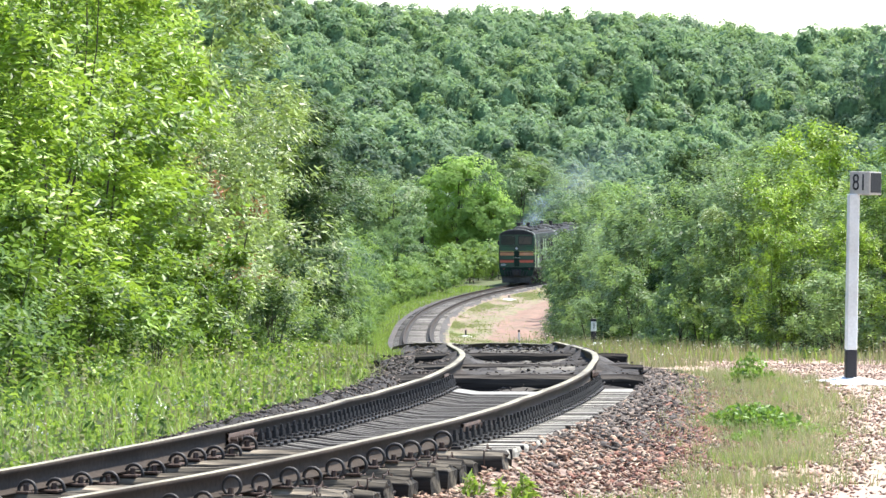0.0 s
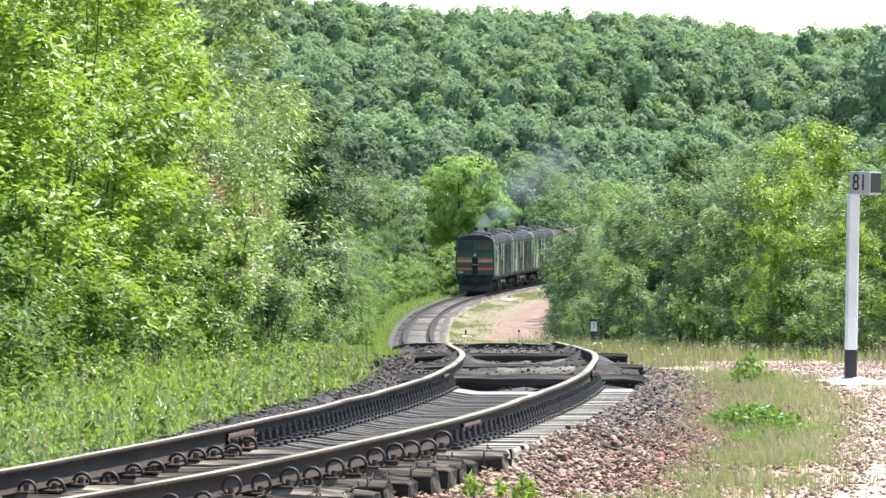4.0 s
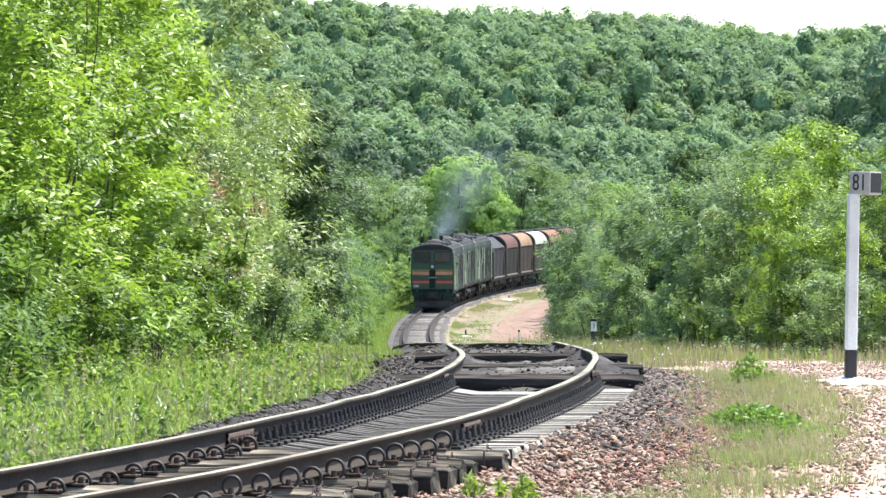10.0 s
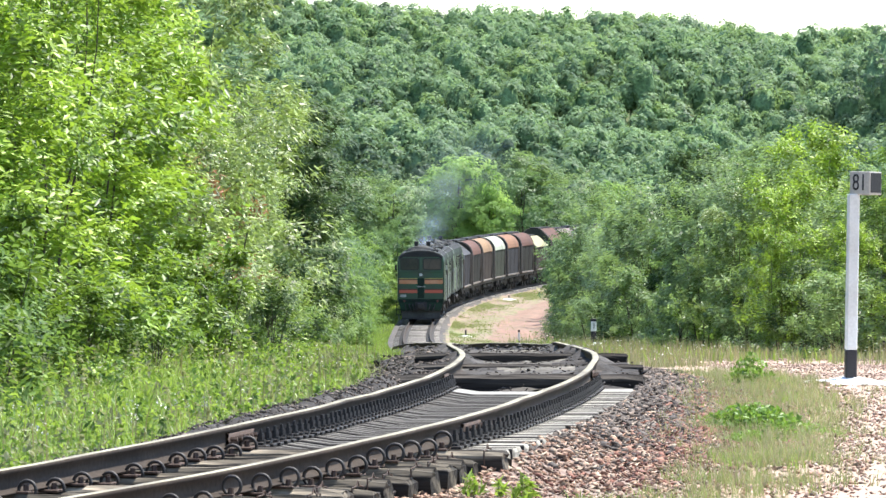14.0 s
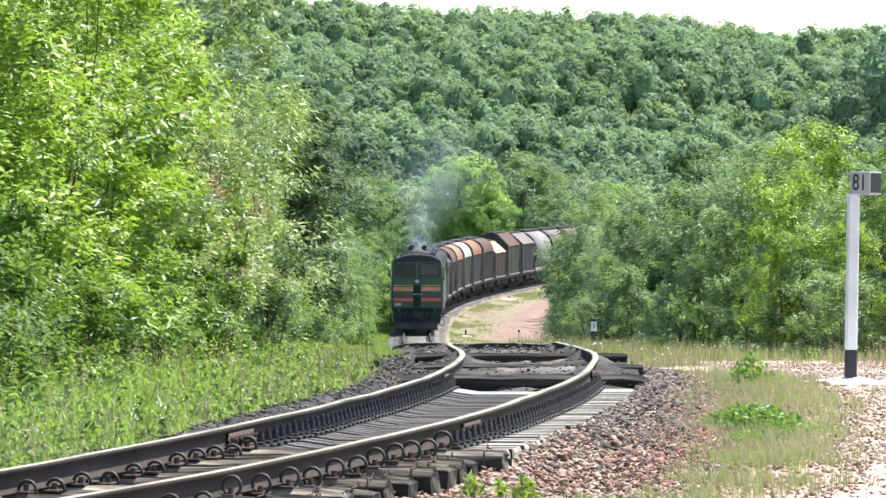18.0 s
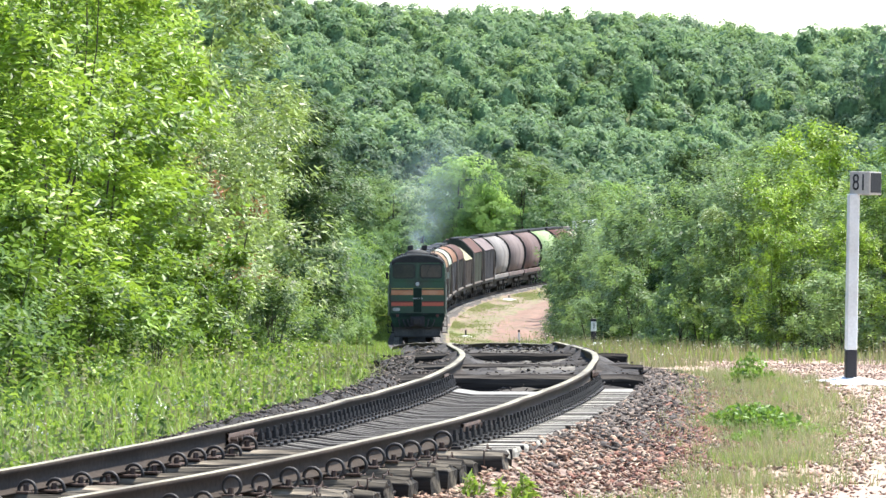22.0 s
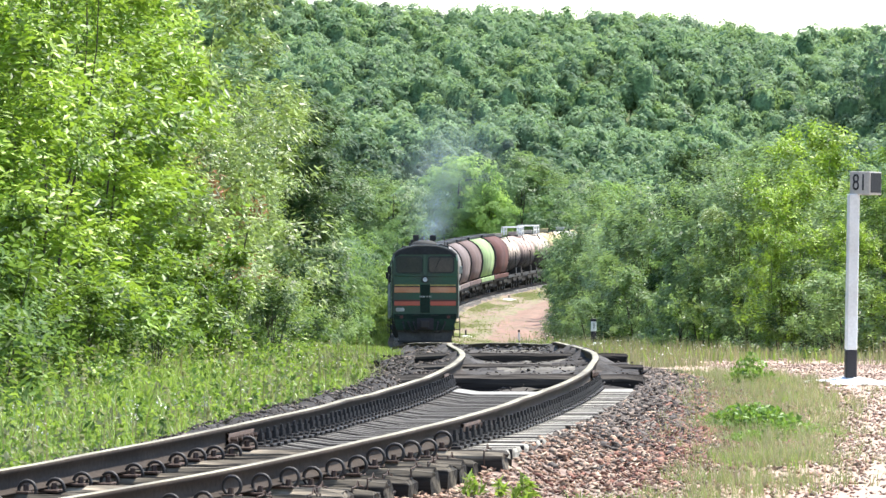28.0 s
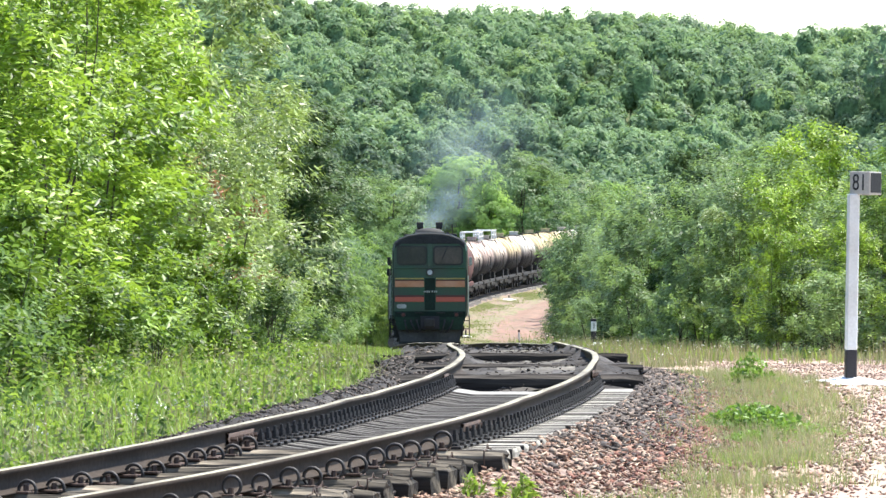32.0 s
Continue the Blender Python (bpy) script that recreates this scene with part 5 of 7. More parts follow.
def grasses():
    g = np.random.default_rng(41)
    # left bank, near
    y = 44 + 80 * g.random(46000) ** 1.3
    u = -1.75 - g.random(46000) ** 1.1 * 5.0
    keep = vnoise(u * 3, y, 1.3, 51) > -0.65
    x = axis_x(y) + u
    x, y, u = x[keep], y[keep], u[keep]
    hh = np.clip((-u - 1.3) * 0.11, 0.07, 0.32) * (1 + 0.5 * vnoise(x, y, 1.1, 55))
    blades("bank_grass", on_ground(x, y), hh, 0.0125, g, M_GRASS, "bright green grass and weeds on the bank", 0.8)
    # tall thin-stemmed weeds; white specks stand for flower heads and leaf glints
    y = 50 + 70 * g.random(900)
    u = -2.2 - g.random(900) * 3.2
    x = axis_x(y) + u
    keep = vnoise(x, y, 2.0, 60) > 0.05
    x, y = x[keep], y[keep]
    blades("tall_weeds", on_ground(x, y), 0.5, 0.014, g, M_GRASS_DRY, "tall thin weed stalks on the bank", 0.3)
    p = np.repeat(on_ground(x, y), 5, 0) + g.normal(size=(len(x) * 5, 3)) * 0.035
    p[:, 2] += 0.38
    tagged(new("flower_heads", leaf_mesh("flower_heads", p[: len(p) // 5], 0.026, 0.022, g, M_WHITE_SPECK, 0)), "small whitish specks, flower heads and leaf glints, above the bank grass", "flowers", kind="stuff")
    # broad-leaved weeds in the grass, plant by plant
    for m, n, size, label in ((M_LEAF_WEED, 1500, 0.075, "leafy bright green weeds crowding the grassy bank"), (M_LEAF_MID, 450, 0.10, "dark green weeds crowding the grassy bank"), (M_GRASS_PALE, 800, 0.08, "pale grey-green weeds on the grassy bank")):
        y = 46 + 84 * g.random(n) ** 1.25
        u = -1.85 - g.random(n) * 4.6
        top = np.clip((-u - 1.2) * 0.13, 0.05, 0.5) * (1 + 0.5 * g.normal(size=n))
        k = 15
        x, y, top = (np.repeat(q, k) for q in (axis_x(y) + u, y, np.clip(top, 0.04, 0.7)))
        h = g.random(len(x)) ** 0.7
        a, r = g.uniform(0, math.tau, len(x)), (0.05 + 0.22 * top) * (1.1 - h) * g.random(len(x)) ** 0.5
        p = on_ground(x + r * np.cos(a), y + r * np.sin(a))
        p[:, 2] += top * h + 0.02
        nrm = np.stack([np.cos(a) * 0.8, np.sin(a) * 0.8, np.full(len(x), 0.7)], 1)
        tagged(new("bank_weeds", leaf_mesh("bank_weeds", p, size, size * 0.4, g, m, 0.3, normals=nrm)), label, "weeds", kind="stuff")
    y = 48 + 76 * g.random(5000) ** 1.2
    u = -1.8 - g.random(5000) * 3.6
    x = axis_x(y) + u
    keep = vnoise(x, y, 1.4, 66) > -0.1
    blades("pale_bank_grass", on_ground(x[keep], y[keep]), 0.27, 0.008, g, M_GRASS_PALE, "fine pale grass on the bank", 0.55)
    y = 56 + 100 * g.random(700)
    u = -1.9 - g.random(700) * 3.4
    x = axis_x(y) + u
    blades("dry_bank_grass", on_ground(x, y), 0.36, 0.01, g, M_GRASS_DRY, "pale dry stalks among the green grass", 0.25)
    # left bank, far
    y = 120 + 420 * g.random(26000) ** 1.2
    u = -1.7 - g.random(26000) * 2.6
    x = axis_x(y) + u
    blades("far_bank_grass", on_ground(x, y), 0.26, 0.035, g, M_GRASS, "green grass along the distant track")
    # right: strip between shoulder and gravel, and before the bushes
    y = 46 + 40 * g.random(20000)
    x = axis_x(y) + np.interp(y, [46, 52, 58, 66, 90], [3.45, 3.15, 2.8, 2.85, 3.1]) + g.normal(size=20000) * 0.4
    keep = vnoise(x, y, 0.5, 52) + 0.6 * vnoise(x, y, 0.16, 59) > -0.2
    x, y = tufts(x[keep], y[keep], g, 9, 0.04)
    blades("path_straw", on_ground(x[::2], y[::2]), 0.2, 0.005, g, M_STRAW, "thin straw stalks at the edge of the gravel", 0.5)
    blades("path_grass", on_ground(x, y), 0.14, 0.006, g, M_VERGE_GRASS, "short pale straw-coloured grass at the edge of the gravel", 0.7)
    y = 47 + 33 * g.random(4000)
    x = axis_x(y) + 2.85 + g.normal(size=4000) * 0.34
    keep = vnoise(x, y, 0.8, 58) > 0.0
    x, y = tufts(x[keep], y[keep], g, 12, 0.05)
    blades("path_green_grass", on_ground(x, y), 0.11, 0.008, g, M_GRASS, "short green grass at the edge of the gravel", 0.6)
    y = 108 + 94 * g.random(15000) ** 1.3
    x = axis_x(y) + 2.3 + g.random(15000) ** 0.9 * 9
    keep = (vnoise(x, y, 2.2, 53) > -0.35) & ((y > 114 + 3 * vnoise(x, y, 1.5, 67)) | (x - axis_x(y) < 3.6)) & (np.hypot(x - 4.2, (y - 170) * 0.12) > 1.1)
    x, y = tufts(x[keep], y[keep], g, 10, 0.1)
    blades("meadow_grass", on_ground(x, y), 0.21, 0.018, g, M_GRASS_PALE, "tall ripening grass before the bushes", 0.35)
    blades("meadow_straw", on_ground(x[::2], y[::2]), 0.36, 0.012, g, M_STRAW, "pale dry stalks before the bushes", 0.25)
    p = on_ground(x[::14], y[::14], 0.25) + g.normal(size=(len(x[::14]), 3)) * 0.05
    tagged(new("meadow_flowers", leaf_mesh("meadow_flowers", p, 0.04, 0.035, g, M_WHITE_SPECK, 0)), "scattered white flower heads in the ripening grass", "flowers", kind="stuff")
    y = 112 + 90 * g.random(4000)
    x = axis_x(y) + 2.6 + g.random(4000) * 9
    keep = (np.hypot(x - 4.2, (y - 170) * 0.12) > 1.1) & ((y > 118) | (x - axis_x(y) < 3.6))
    blades("meadow_green_grass", on_ground(x[keep], y[keep]), 0.27, 0.022, g, M_GRASS, "tall green grass before the bushes", 0.35)
    # far right verge
    y = 330 + 270 * g.random(60000)
    u = 2.0 + np.abs(g.normal(size=60000)) * 1.5
    x = axis_x(y) + u
    dens = 0.5 * vnoise(u * 9, y, 14, 54) + 0.5 * vnoise(u * 5, y, 5, 62) + 0.28 - 0.10 * u
    keep = dens + 0.35 * g.normal(size=60000) > 0.18
    blades("verge_grass", on_ground(x[keep], y[keep]), 0.12, 0.03, g, M_VERGE_GRASS, "patchy faded grass beside the dirt road", 0.5)


grasses()


def weed(name, x, y, r, h, n, leaf, seed, label, slim=0.45):
    g = np.random.default_rng(seed)
    ob = thing(name, pose(x, y, float(ground_z(x, y))), label, "weed")
    p = g.normal(size=(n, 3)) * np.array([r * 0.5, r * 0.6, 0]) + np.array([0, 0, 1]) * (h * g.random((n, 1)) ** 0.7)
    p[:, 2] *= np.exp(-((p[:, 0] ** 2 + p[:, 1] ** 2) / (r * r)))
    part("leaves", leaf_mesh("leaves", p, leaf, leaf * slim, g, M_LEAF_CLUMP if slim > 0.3 else M_LEAF_WEED, -0.2 if slim > 0.3 else -1.2), None, ob)
    bm = bmesh.new()
    for q in p[::25]:
        tube(bm, (q[0] * 0.4, q[1] * 0.4, -0.03), q, 0.006, 0.003, 4, False)
    part("stems", bm, M_LEAF_MID, ob)


weed("weed_clump", 3.06, 61.5, 0.66, 0.32, 1700, 0.075, 61, "dense low clump of dark green weeds on the gravel")
weed("weed_clump", 2.9, 58.5, 0.3, 0.14, 400, 0.06, 62, "low green weeds on the gravel")
weed("weed_tuft", 0.62, 47.3, 0.1, 0.22, 70, 0.13, 63, "small bright green weed at the ballast edge", 0.2)
weed("weed_tuft", 0.22, 47.2, 0.1, 0.17, 60, 0.12, 66, "small bright green weed at the ballast edge", 0.2)
weed("weed_tuft", 0.44, 47.4, 0.07, 0.13, 40, 0.12, 64, "small bright green weed at the ballast edge", 0.2)
weed("weed_clump", 3.9, 78.5, 0.3, 0.42, 520, 0.075, 65, "bright green weeds beside the whitewashed path")

# ---- train ----
FRONT0, SPEED = 502.81, 8.805
M_GREEN = mat("locomotive_green", (0.016, 0.070, 0.033), 0.5, var=0.15, scale=0.8, fine=18, bump=0.08, second=(0.035, 0.05, 0.035), amount=0.5)
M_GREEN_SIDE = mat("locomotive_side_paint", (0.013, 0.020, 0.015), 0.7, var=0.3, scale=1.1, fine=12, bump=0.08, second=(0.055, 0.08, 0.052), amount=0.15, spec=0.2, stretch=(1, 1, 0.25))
M_PANEL = mat("pale_green_panel", (0.36, 0.45, 0.30), 0.7, var=0.25, scale=1.4, fine=9, bump=0.08, second=(0.06, 0.10, 0.06), amount=0.5, spec=0.2, stretch=(1, 1, 0.35))
M_POST = mat("pale_frame_steel", (0.16, 0.135, 0.115), 0.7, var=0.2, scale=1.5, fine=12)
M_ROOF = mat("sooty_roof", (0.035, 0.036, 0.038), 0.8, var=0.3, scale=0.7, fine=12, second=(0.022, 0.022, 0.022), amount=0.6, spec=0.2)
M_UNDER = mat("sooty_running_gear", (0.03, 0.028, 0.026), 0.8, var=0.3, scale=1.5, fine=12)
M_ORANGE = mat("orange_stripe", (0.48, 0.25, 0.14), 0.6, var=0.12, scale=1.2, fine=20, second=(0.40, 0.15, 0.06), amount=0.4)
M_REDST = mat("red_stripe", (0.44, 0.10, 0.06), 0.6, var=0.12, scale=1.2, fine=20, second=(0.38, 0.10, 0.06), amount=0.4)
M_RIM = mat("pale_roof_rim", (0.34, 0.36, 0.33), 0.7, var=0.3, scale=1.5, fine=12, second=(0.06, 0.07, 0.06), amount=0.5, spec=0.2)
M_BEAM = mat("grimy_beam", (0.017, 0.046, 0.028), 0.75, var=0.3, scale=1.6, fine=14, second=(0.014, 0.018, 0.016), amount=0.6, spec=0.2)
M_SOOT = mat("sooty_green", (0.015, 0.030, 0.022), 0.8, var=0.25, scale=1.2, fine=10, spec=0.15)
M_MAROON = mat("dark_red_stripe", (0.10, 0.03, 0.022), 0.65, var=0.15, scale=1.2, fine=20)
M_YELLOW = mat("yellow_line", (0.45, 0.36, 0.10), 0.6, var=0.12)
M_PALE = mat("pale_lettering", (0.40, 0.42, 0.40), 0.6, var=0.12)
M_LAMP = mat("lamp_glass", (0.45, 0.48, 0.50), 0.15, var=0.1)
M_GLASS = mat("dusty_window", (0.022, 0.026, 0.02), 0.3, var=0.3, scale=1.5, fine=8, bump=0.02, second=(0.05, 0.046, 0.034), amount=0.5, spec=0.3)
M_BLIND = mat("dusty_sunblind", (0.075, 0.056, 0.038), 0.5, var=0.25, scale=2, fine=10, second=(0.035, 0.032, 0.024), amount=0.5)
M_RUBBER = mat("window_rubber", (0.014, 0.017, 0.015), 0.6, var=0.15)
M_DUST = mat("dusty_grey_steel", (0.085, 0.085, 0.08), 0.85, var=0.25, scale=1.4, fine=14, second=(0.045, 0.045, 0.043), amount=0.5, spec=0.15)
M_LOUVRE = mat("dark_louvre", (0.016, 0.02, 0.016), 0.8, var=0.2, spec=0.1)


def body_profile(half, z0, z_side, z_top, n=9, tuck=0.0):
    """Half-round roofed cross-section, from the bottom left round to the bottom right."""
    pts = [(-half + tuck, z0), (-half, z0 + 0.25), (-half, z_side)]
    for i in range(1, n):
        a = math.pi * (1 - i / n)
        pts.append((half * math.cos(a) * (1 - 0.0), z_side + (z_top - z_side) * math.sin(a) ** 0.8))
    return pts + [(half, z_side), (half, z0 + 0.25), (half - tuck, z0)]


def bogie(parent, y, axles, pitch, name="bogie"):
    bm = bmesh.new()
    for sg in (-1, 1):
        box(bm, sg * 1.0 - 0.07, sg * 1.0 + 0.07, y - pitch * (axles - 1) / 2 - 0.5, y + pitch * (axles - 1) / 2 + 0.5, 0.55, 0.85, 0.04)
    box(bm, -1.0, 1.0, y - 0.25, y + 0.25, 0.6, 0.95, 0.03)
    b = part(name, bm, M_UNDER, parent)
    for k in range(axles):
        yy = y + (k - (axles - 1) / 2) * pitch
        bm = bmesh.new()
        tube(bm, (-0.9, yy, 0.5), (0.9, yy, 0.5), 0.08, 0.08, 8)
        for sg in (-1, 1):
            tube(bm, (sg * 0.73, yy, 0.5), (sg * 0.86, yy, 0.5), 0.5, 0.5, 18)
            box(bm, sg * 0.93, sg * 1.14, yy - 0.15, yy + 0.15, 0.38, 0.66, 0.03)
        part("wheelset", bm, M_UNDER, b)
    return b


def coupler(parent, y, sg):
    bm = bmesh.new()
    box(bm, -0.12, 0.12, min(y, y + sg * 0.55), max(y, y + sg * 0.55), 0.92, 1.2, 0.03)
    box(bm, -0.2, 0.24, min(y + sg * 0.4, y + sg * 0.75), max(y + sg * 0.4, y + sg * 0.75), 0.88, 1.26, 0.05)
    part("coupler", bm, M_UNDER, parent)


def loco_section(cab_front, cab_rear, label):
    """One section of the diesel locomotive; +y is the way it runs."""
    ob = thing("locomotive", Matrix.Identity(4), label, "locomotive", "sections of the locomotive")
    h, L = 1.58, 8.15
    bm = bmesh.new()
    pr = body_profile(h, 1.35, 4.15, 4.87, 10)
    secs = []
    if cab_rear:
        secs += [[(x * 0.9, -L - 0.28, 1.35 + (z - 1.35) * 0.955) for x, z in pr], [(x * 0.975, -L - 0.16, 1.35 + (z - 1.35) * 0.985) for x, z in pr]]
    secs += [[(x, -L, z) for x, z in pr], [(x, L, z) for x, z in pr]]
    if cab_front:
        secs += [[(x * 0.995, L + 0.16, 1.35 + (z - 1.35) * 0.99) for x, z in pr], [(x * 0.965, L + 0.28, 1.35 + (z - 1.35) * 0.97) for x, z in pr]]
    loft(bm, secs)
    me = bm_mesh("body", bm, M_GREEN)
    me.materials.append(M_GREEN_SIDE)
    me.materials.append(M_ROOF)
    # Faces turned sideways get a darker colour than the front.
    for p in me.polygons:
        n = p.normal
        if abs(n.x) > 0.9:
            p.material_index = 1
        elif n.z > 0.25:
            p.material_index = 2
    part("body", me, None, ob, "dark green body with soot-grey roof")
    # side doors, louvres, ribs, rails
    def plate(name, sg, y0, y1, z0, z1, m, lab="", d=0.025):
        return part(name, box(bmesh.new(), min(sg * h, sg * (h + d)), max(sg * h, sg * (h + d)), y0, y1, z0, z1, 0.006), m, ob, lab)
    for sg in (-1, 1):
        for y0, y1, z0, z1 in ((-5.6, -4.2, 1.9, 3.9), (-3.8, -2.6, 2.4, 3.9), (-2.2, -0.6, 1.7, 3.9), (0.4, 1.3, 2.3, 3.9), (2.2, 3.4, 1.8, 3.9)):
            lv = plate("louvre", sg, y0, y1, z0, z1, M_LOUVRE)
            for k in range(6):
                zz = z0 + (z1 - z0) * (k + 0.5) / 6
                part("slat", box(bmesh.new(), min(sg * (h + 0.02), sg * (h + 0.05)), max(sg * (h + 0.02), sg * (h + 0.05)), y0 + 0.06, y1 - 0.06, zz - 0.03, zz + 0.03), M_ROOF, lv)
        for y0, y1 in ((-7.2, -6.6), (4.2, 4.8)):
            dr = plate("side_door", sg, y0, y1, 1.6, 3.75, M_LOUVRE, "dark cab-side door")
            part("door_window", box(bmesh.new(), min(sg * (h + 0.02), sg * (h + 0.04)), max(sg * (h + 0.02), sg * (h + 0.04)), y0 + 0.1, y1 - 0.1, 2.9, 3.55, 0.006), M_GLASS, dr)
            for yy in (y0 - 0.12, y1 + 0.12):
                bm = bmesh.new()
                tube(bm, (sg * (h + 0.07), yy, 1.35), (sg * (h + 0.07), yy, 3.1), 0.022, 0.022, 5)
                part("hand_rail", bm, M_PALE, ob, "pale hand rail beside the door")
        plate("cab_window", sg, 6.5, 7.3, 2.95, 3.75, M_GLASS, "dusty cab side window", 0.02)
        # Pale plates set against the darker body side.
        for y0, y1, z0, z1 in ((7.5, 8.1, 1.5, 4.05), (4.9, 5.5, 1.5, 3.9), (5.7, 6.3, 1.5, 2.5), (1.5, 2.0, 2.6, 4.0), (-0.4, 0.2, 1.5, 3.95), (-4.1, -3.9, 1.6, 3.7), (-8.1, -7.6, 1.5, 4.0)):
            plate("side_panel", sg, y0, y1, z0, z1, M_PANEL, "pale green panel streaked with soot", 0.018)
        for y in (-3.0, 3.2):
            part("sand_box", box(bmesh.new(), min(sg * 1.2, sg * 1.45), max(sg * 1.2, sg * 1.45), y - 0.25, y + 0.25, 0.5, 1.15, 0.03), M_UNDER, ob)
        for y0, y1 in ((-1.9, -0.2), (0.2, 1.9)):
            part("air_tank", tube(bmesh.new(), (sg * 1.36, y0, 0.85), (sg * 1.36, y1, 0.85), 0.17, 0.17, 10), M_UNDER, ob)
        bm = bmesh.new()
        tube(bm, (sg * 1.3, -L + 0.5, 4.62), (sg * 1.3, L - 0.6, 4.62), 0.03, 0.03, 5)
        part("roof_rail", bm, M_DUST, ob)
    rim = [(x * 1.012, z * 1.004) for x, z in pr[2:-2]]
    for sg in (-1, 1):
        inner = [(x * 0.985, z - 0.05) for x, z in rim]
        part("roof_rim", loft(bmesh.new(), [[(x, sg * (L - 0.35), z) for x, z in rim], [(x, sg * L, z) for x, z in rim], [(x, sg * L, z) for x, z in inner], [(x, sg * (L - 0.35), z) for x, z in inner]], close=False), M_RIM, ob, "pale roof rim")
    # underframe, tank, steps
    bm = bmesh.new()
    box(bm, -1.4, 1.4, -L - 0.1, L + 0.1, 1.15, 1.4, 0.03)
    box(bm, -1.3, 1.3, -2.2, 2.2, 0.45, 1.2, 0.12)
    part("underframe", bm, M_UNDER, ob)
    for y in (-4.3, 4.3):
        bogie(ob, y, 3, 1.85)
    # roof gear
    for q in ((-0.75, 0.75, -6.6, -3.4, 4.7, 4.98), (-0.7, 0.7, 0.6, 5.6, 4.7, 4.95)):
        part("roof_hatch", box(bmesh.new(), *q, 0.1), M_ROOF, ob)
    for x, lean in ((-0.42, -0.04), (0.40, 0.02)):
        bm = bmesh.new()
        loft(bm, [[(x + q * a, 3.25 + r * b, z) for q, r in ((-1, -1), (1, -1), (1, 1), (-1, 1))] for z, a, b in ((4.85, 0.13, 0.2), (5.1, 0.09, 0.16), (5.16, 0.14, 0.24), (5.38, 0.15, 0.25), (5.4, 0.13, 0.23))])
        part("exhaust_stack", bm, M_UNDER, ob, "sooty square exhaust stack with a flared mouth")
    secs = []
    for z, r in ((4.82, 0.62), (5.0, 0.58), (5.09, 0.42), (5.13, 0.2)):
        secs.append([(r * math.cos(k * math.tau / 18), 4.4 + 1.15 * r * math.sin(k * math.tau / 18), z) for k in range(18)])
    part("roof_dome", loft(bmesh.new(), secs), M_DUST, ob, "dusty grey domed roof cover", smooth=True)
    for y in (-1.2, -4.9):
        bm = bmesh.new()
        tube(bm, (0, y, 4.75), (0, y, 5.02), 0.75, 0.66, 18)
        fan = part("fan_cowl", bm, M_UNDER, ob)
        bm = bmesh.new()
        for k in range(4):
            box(bm, -0.6 + k * 0.36, -0.5 + k * 0.36, y - 0.6, y + 0.6, 5.02, 5.05)
        part("grille", bm, M_DUST, fan)
    for x, y, w, d, t in ((-0.85, 6.5, 0.3, 0.5, 0.14), (0.8, 5.9, 0.28, 0.4, 0.12), (0.75, -3.1, 0.35, 0.6, 0.13), (-0.8, 1.6, 0.3, 0.7, 0.12)):
        part("roof_box", box(bmesh.new(), x - w, x + w, y - d, y + d, 4.45, 4.72 + t, 0.03), M_ROOF, ob)
    ends = ([1] if cab_front else []) + ([-1] if cab_rear else [])
    for sg in ends:
        yf = sg * (L + 0.29)

        def face(name, x0, x1, z0, z1, m, lab="", d=0.03):
            bm = bmesh.new()
            box(bm, x0, x1, min(yf - sg * 0.09, yf + sg * d), max(yf - sg * 0.09, yf + sg * d), z0, z1, 0.012)
            return part(name, bm, m, ob, lab)
        def rounded(x0, x1, z0, z1, r, n=4):
            pts = []
            for cx, cz, a0 in ((x1 - r, z1 - r, 0), (x0 + r, z1 - r, 90), (x0 + r, z0 + r, 180), (x1 - r, z0 + r, 270)):
                pts += [(cx + r * math.cos(radians(a0 + 90 * k / n)), cz + r * math.sin(radians(a0 + 90 * k / n))) for k in range(n + 1)]
            return pts

        def pane(name, x0, x1, z0, z1, r, m, lab="", d0=-0.06, d1=0.02, parent=None):
            q = rounded(x0, x1, z0, z1, r)
            return part(name, loft(bmesh.new(), [[(x, yf + sg * d, z) for x, z in q] for d in (d0, d1)]), m, parent or ob, lab)
        for x0, x1, blind in ((-1.33, -0.2, M_BLIND), (0.2, 1.33, M_GLASS)):
            fr = pane("window_frame", x0 - 0.07, x1 + 0.07, 3.5, 4.32, 0.16, M_RUBBER, "dark rubber window surround", -0.06, 0.03)
            pane("windscreen", x0, x1, 3.57, 4.25, 0.12, blind, "dusty cab window", -0.02, 0.04, fr)
            bm = bmesh.new()
            xm = (x0 + x1) / 2
            tube(bm, (xm, yf + sg * 0.06, 4.3), (xm + 0.28, yf + sg * 0.06, 3.72), 0.014, 0.014, 5)
            part("wiper", bm, M_BLACK, fr)
        face("window_pillar", -0.1, 0.1, 3.42, 4.4, M_GREEN, d=0.045)
        face("sill_strip", -1.46, 1.46, 3.36, 3.42, M_GREEN, d=0.05)
        for x0, x1 in ((-1.47, -0.25), (0.25, 1.47)):
            face("stripe", x0, x1, 2.58, 2.84, M_ORANGE, "faded orange stripe", 0.022)
            face("stripe", x0, x1, 1.96, 2.16, M_REDST, "faded red stripe", 0.022)
            face("line", x0, x1, 2.91, 2.96, M_YELLOW, "thin yellow line", 0.022)
            face("stripe_edge", x0, x1, 2.16, 2.24, M_MAROON, "dark red stripe edge", 0.018)
            face("stripe_edge", x0, x1, 2.84, 2.88, M_MAROON, "dark red stripe edge", 0.018)
        brow = [(x * 0.965, 1.35 + (z - 1.35) * 0.97) for x, z in pr[3:-3]]
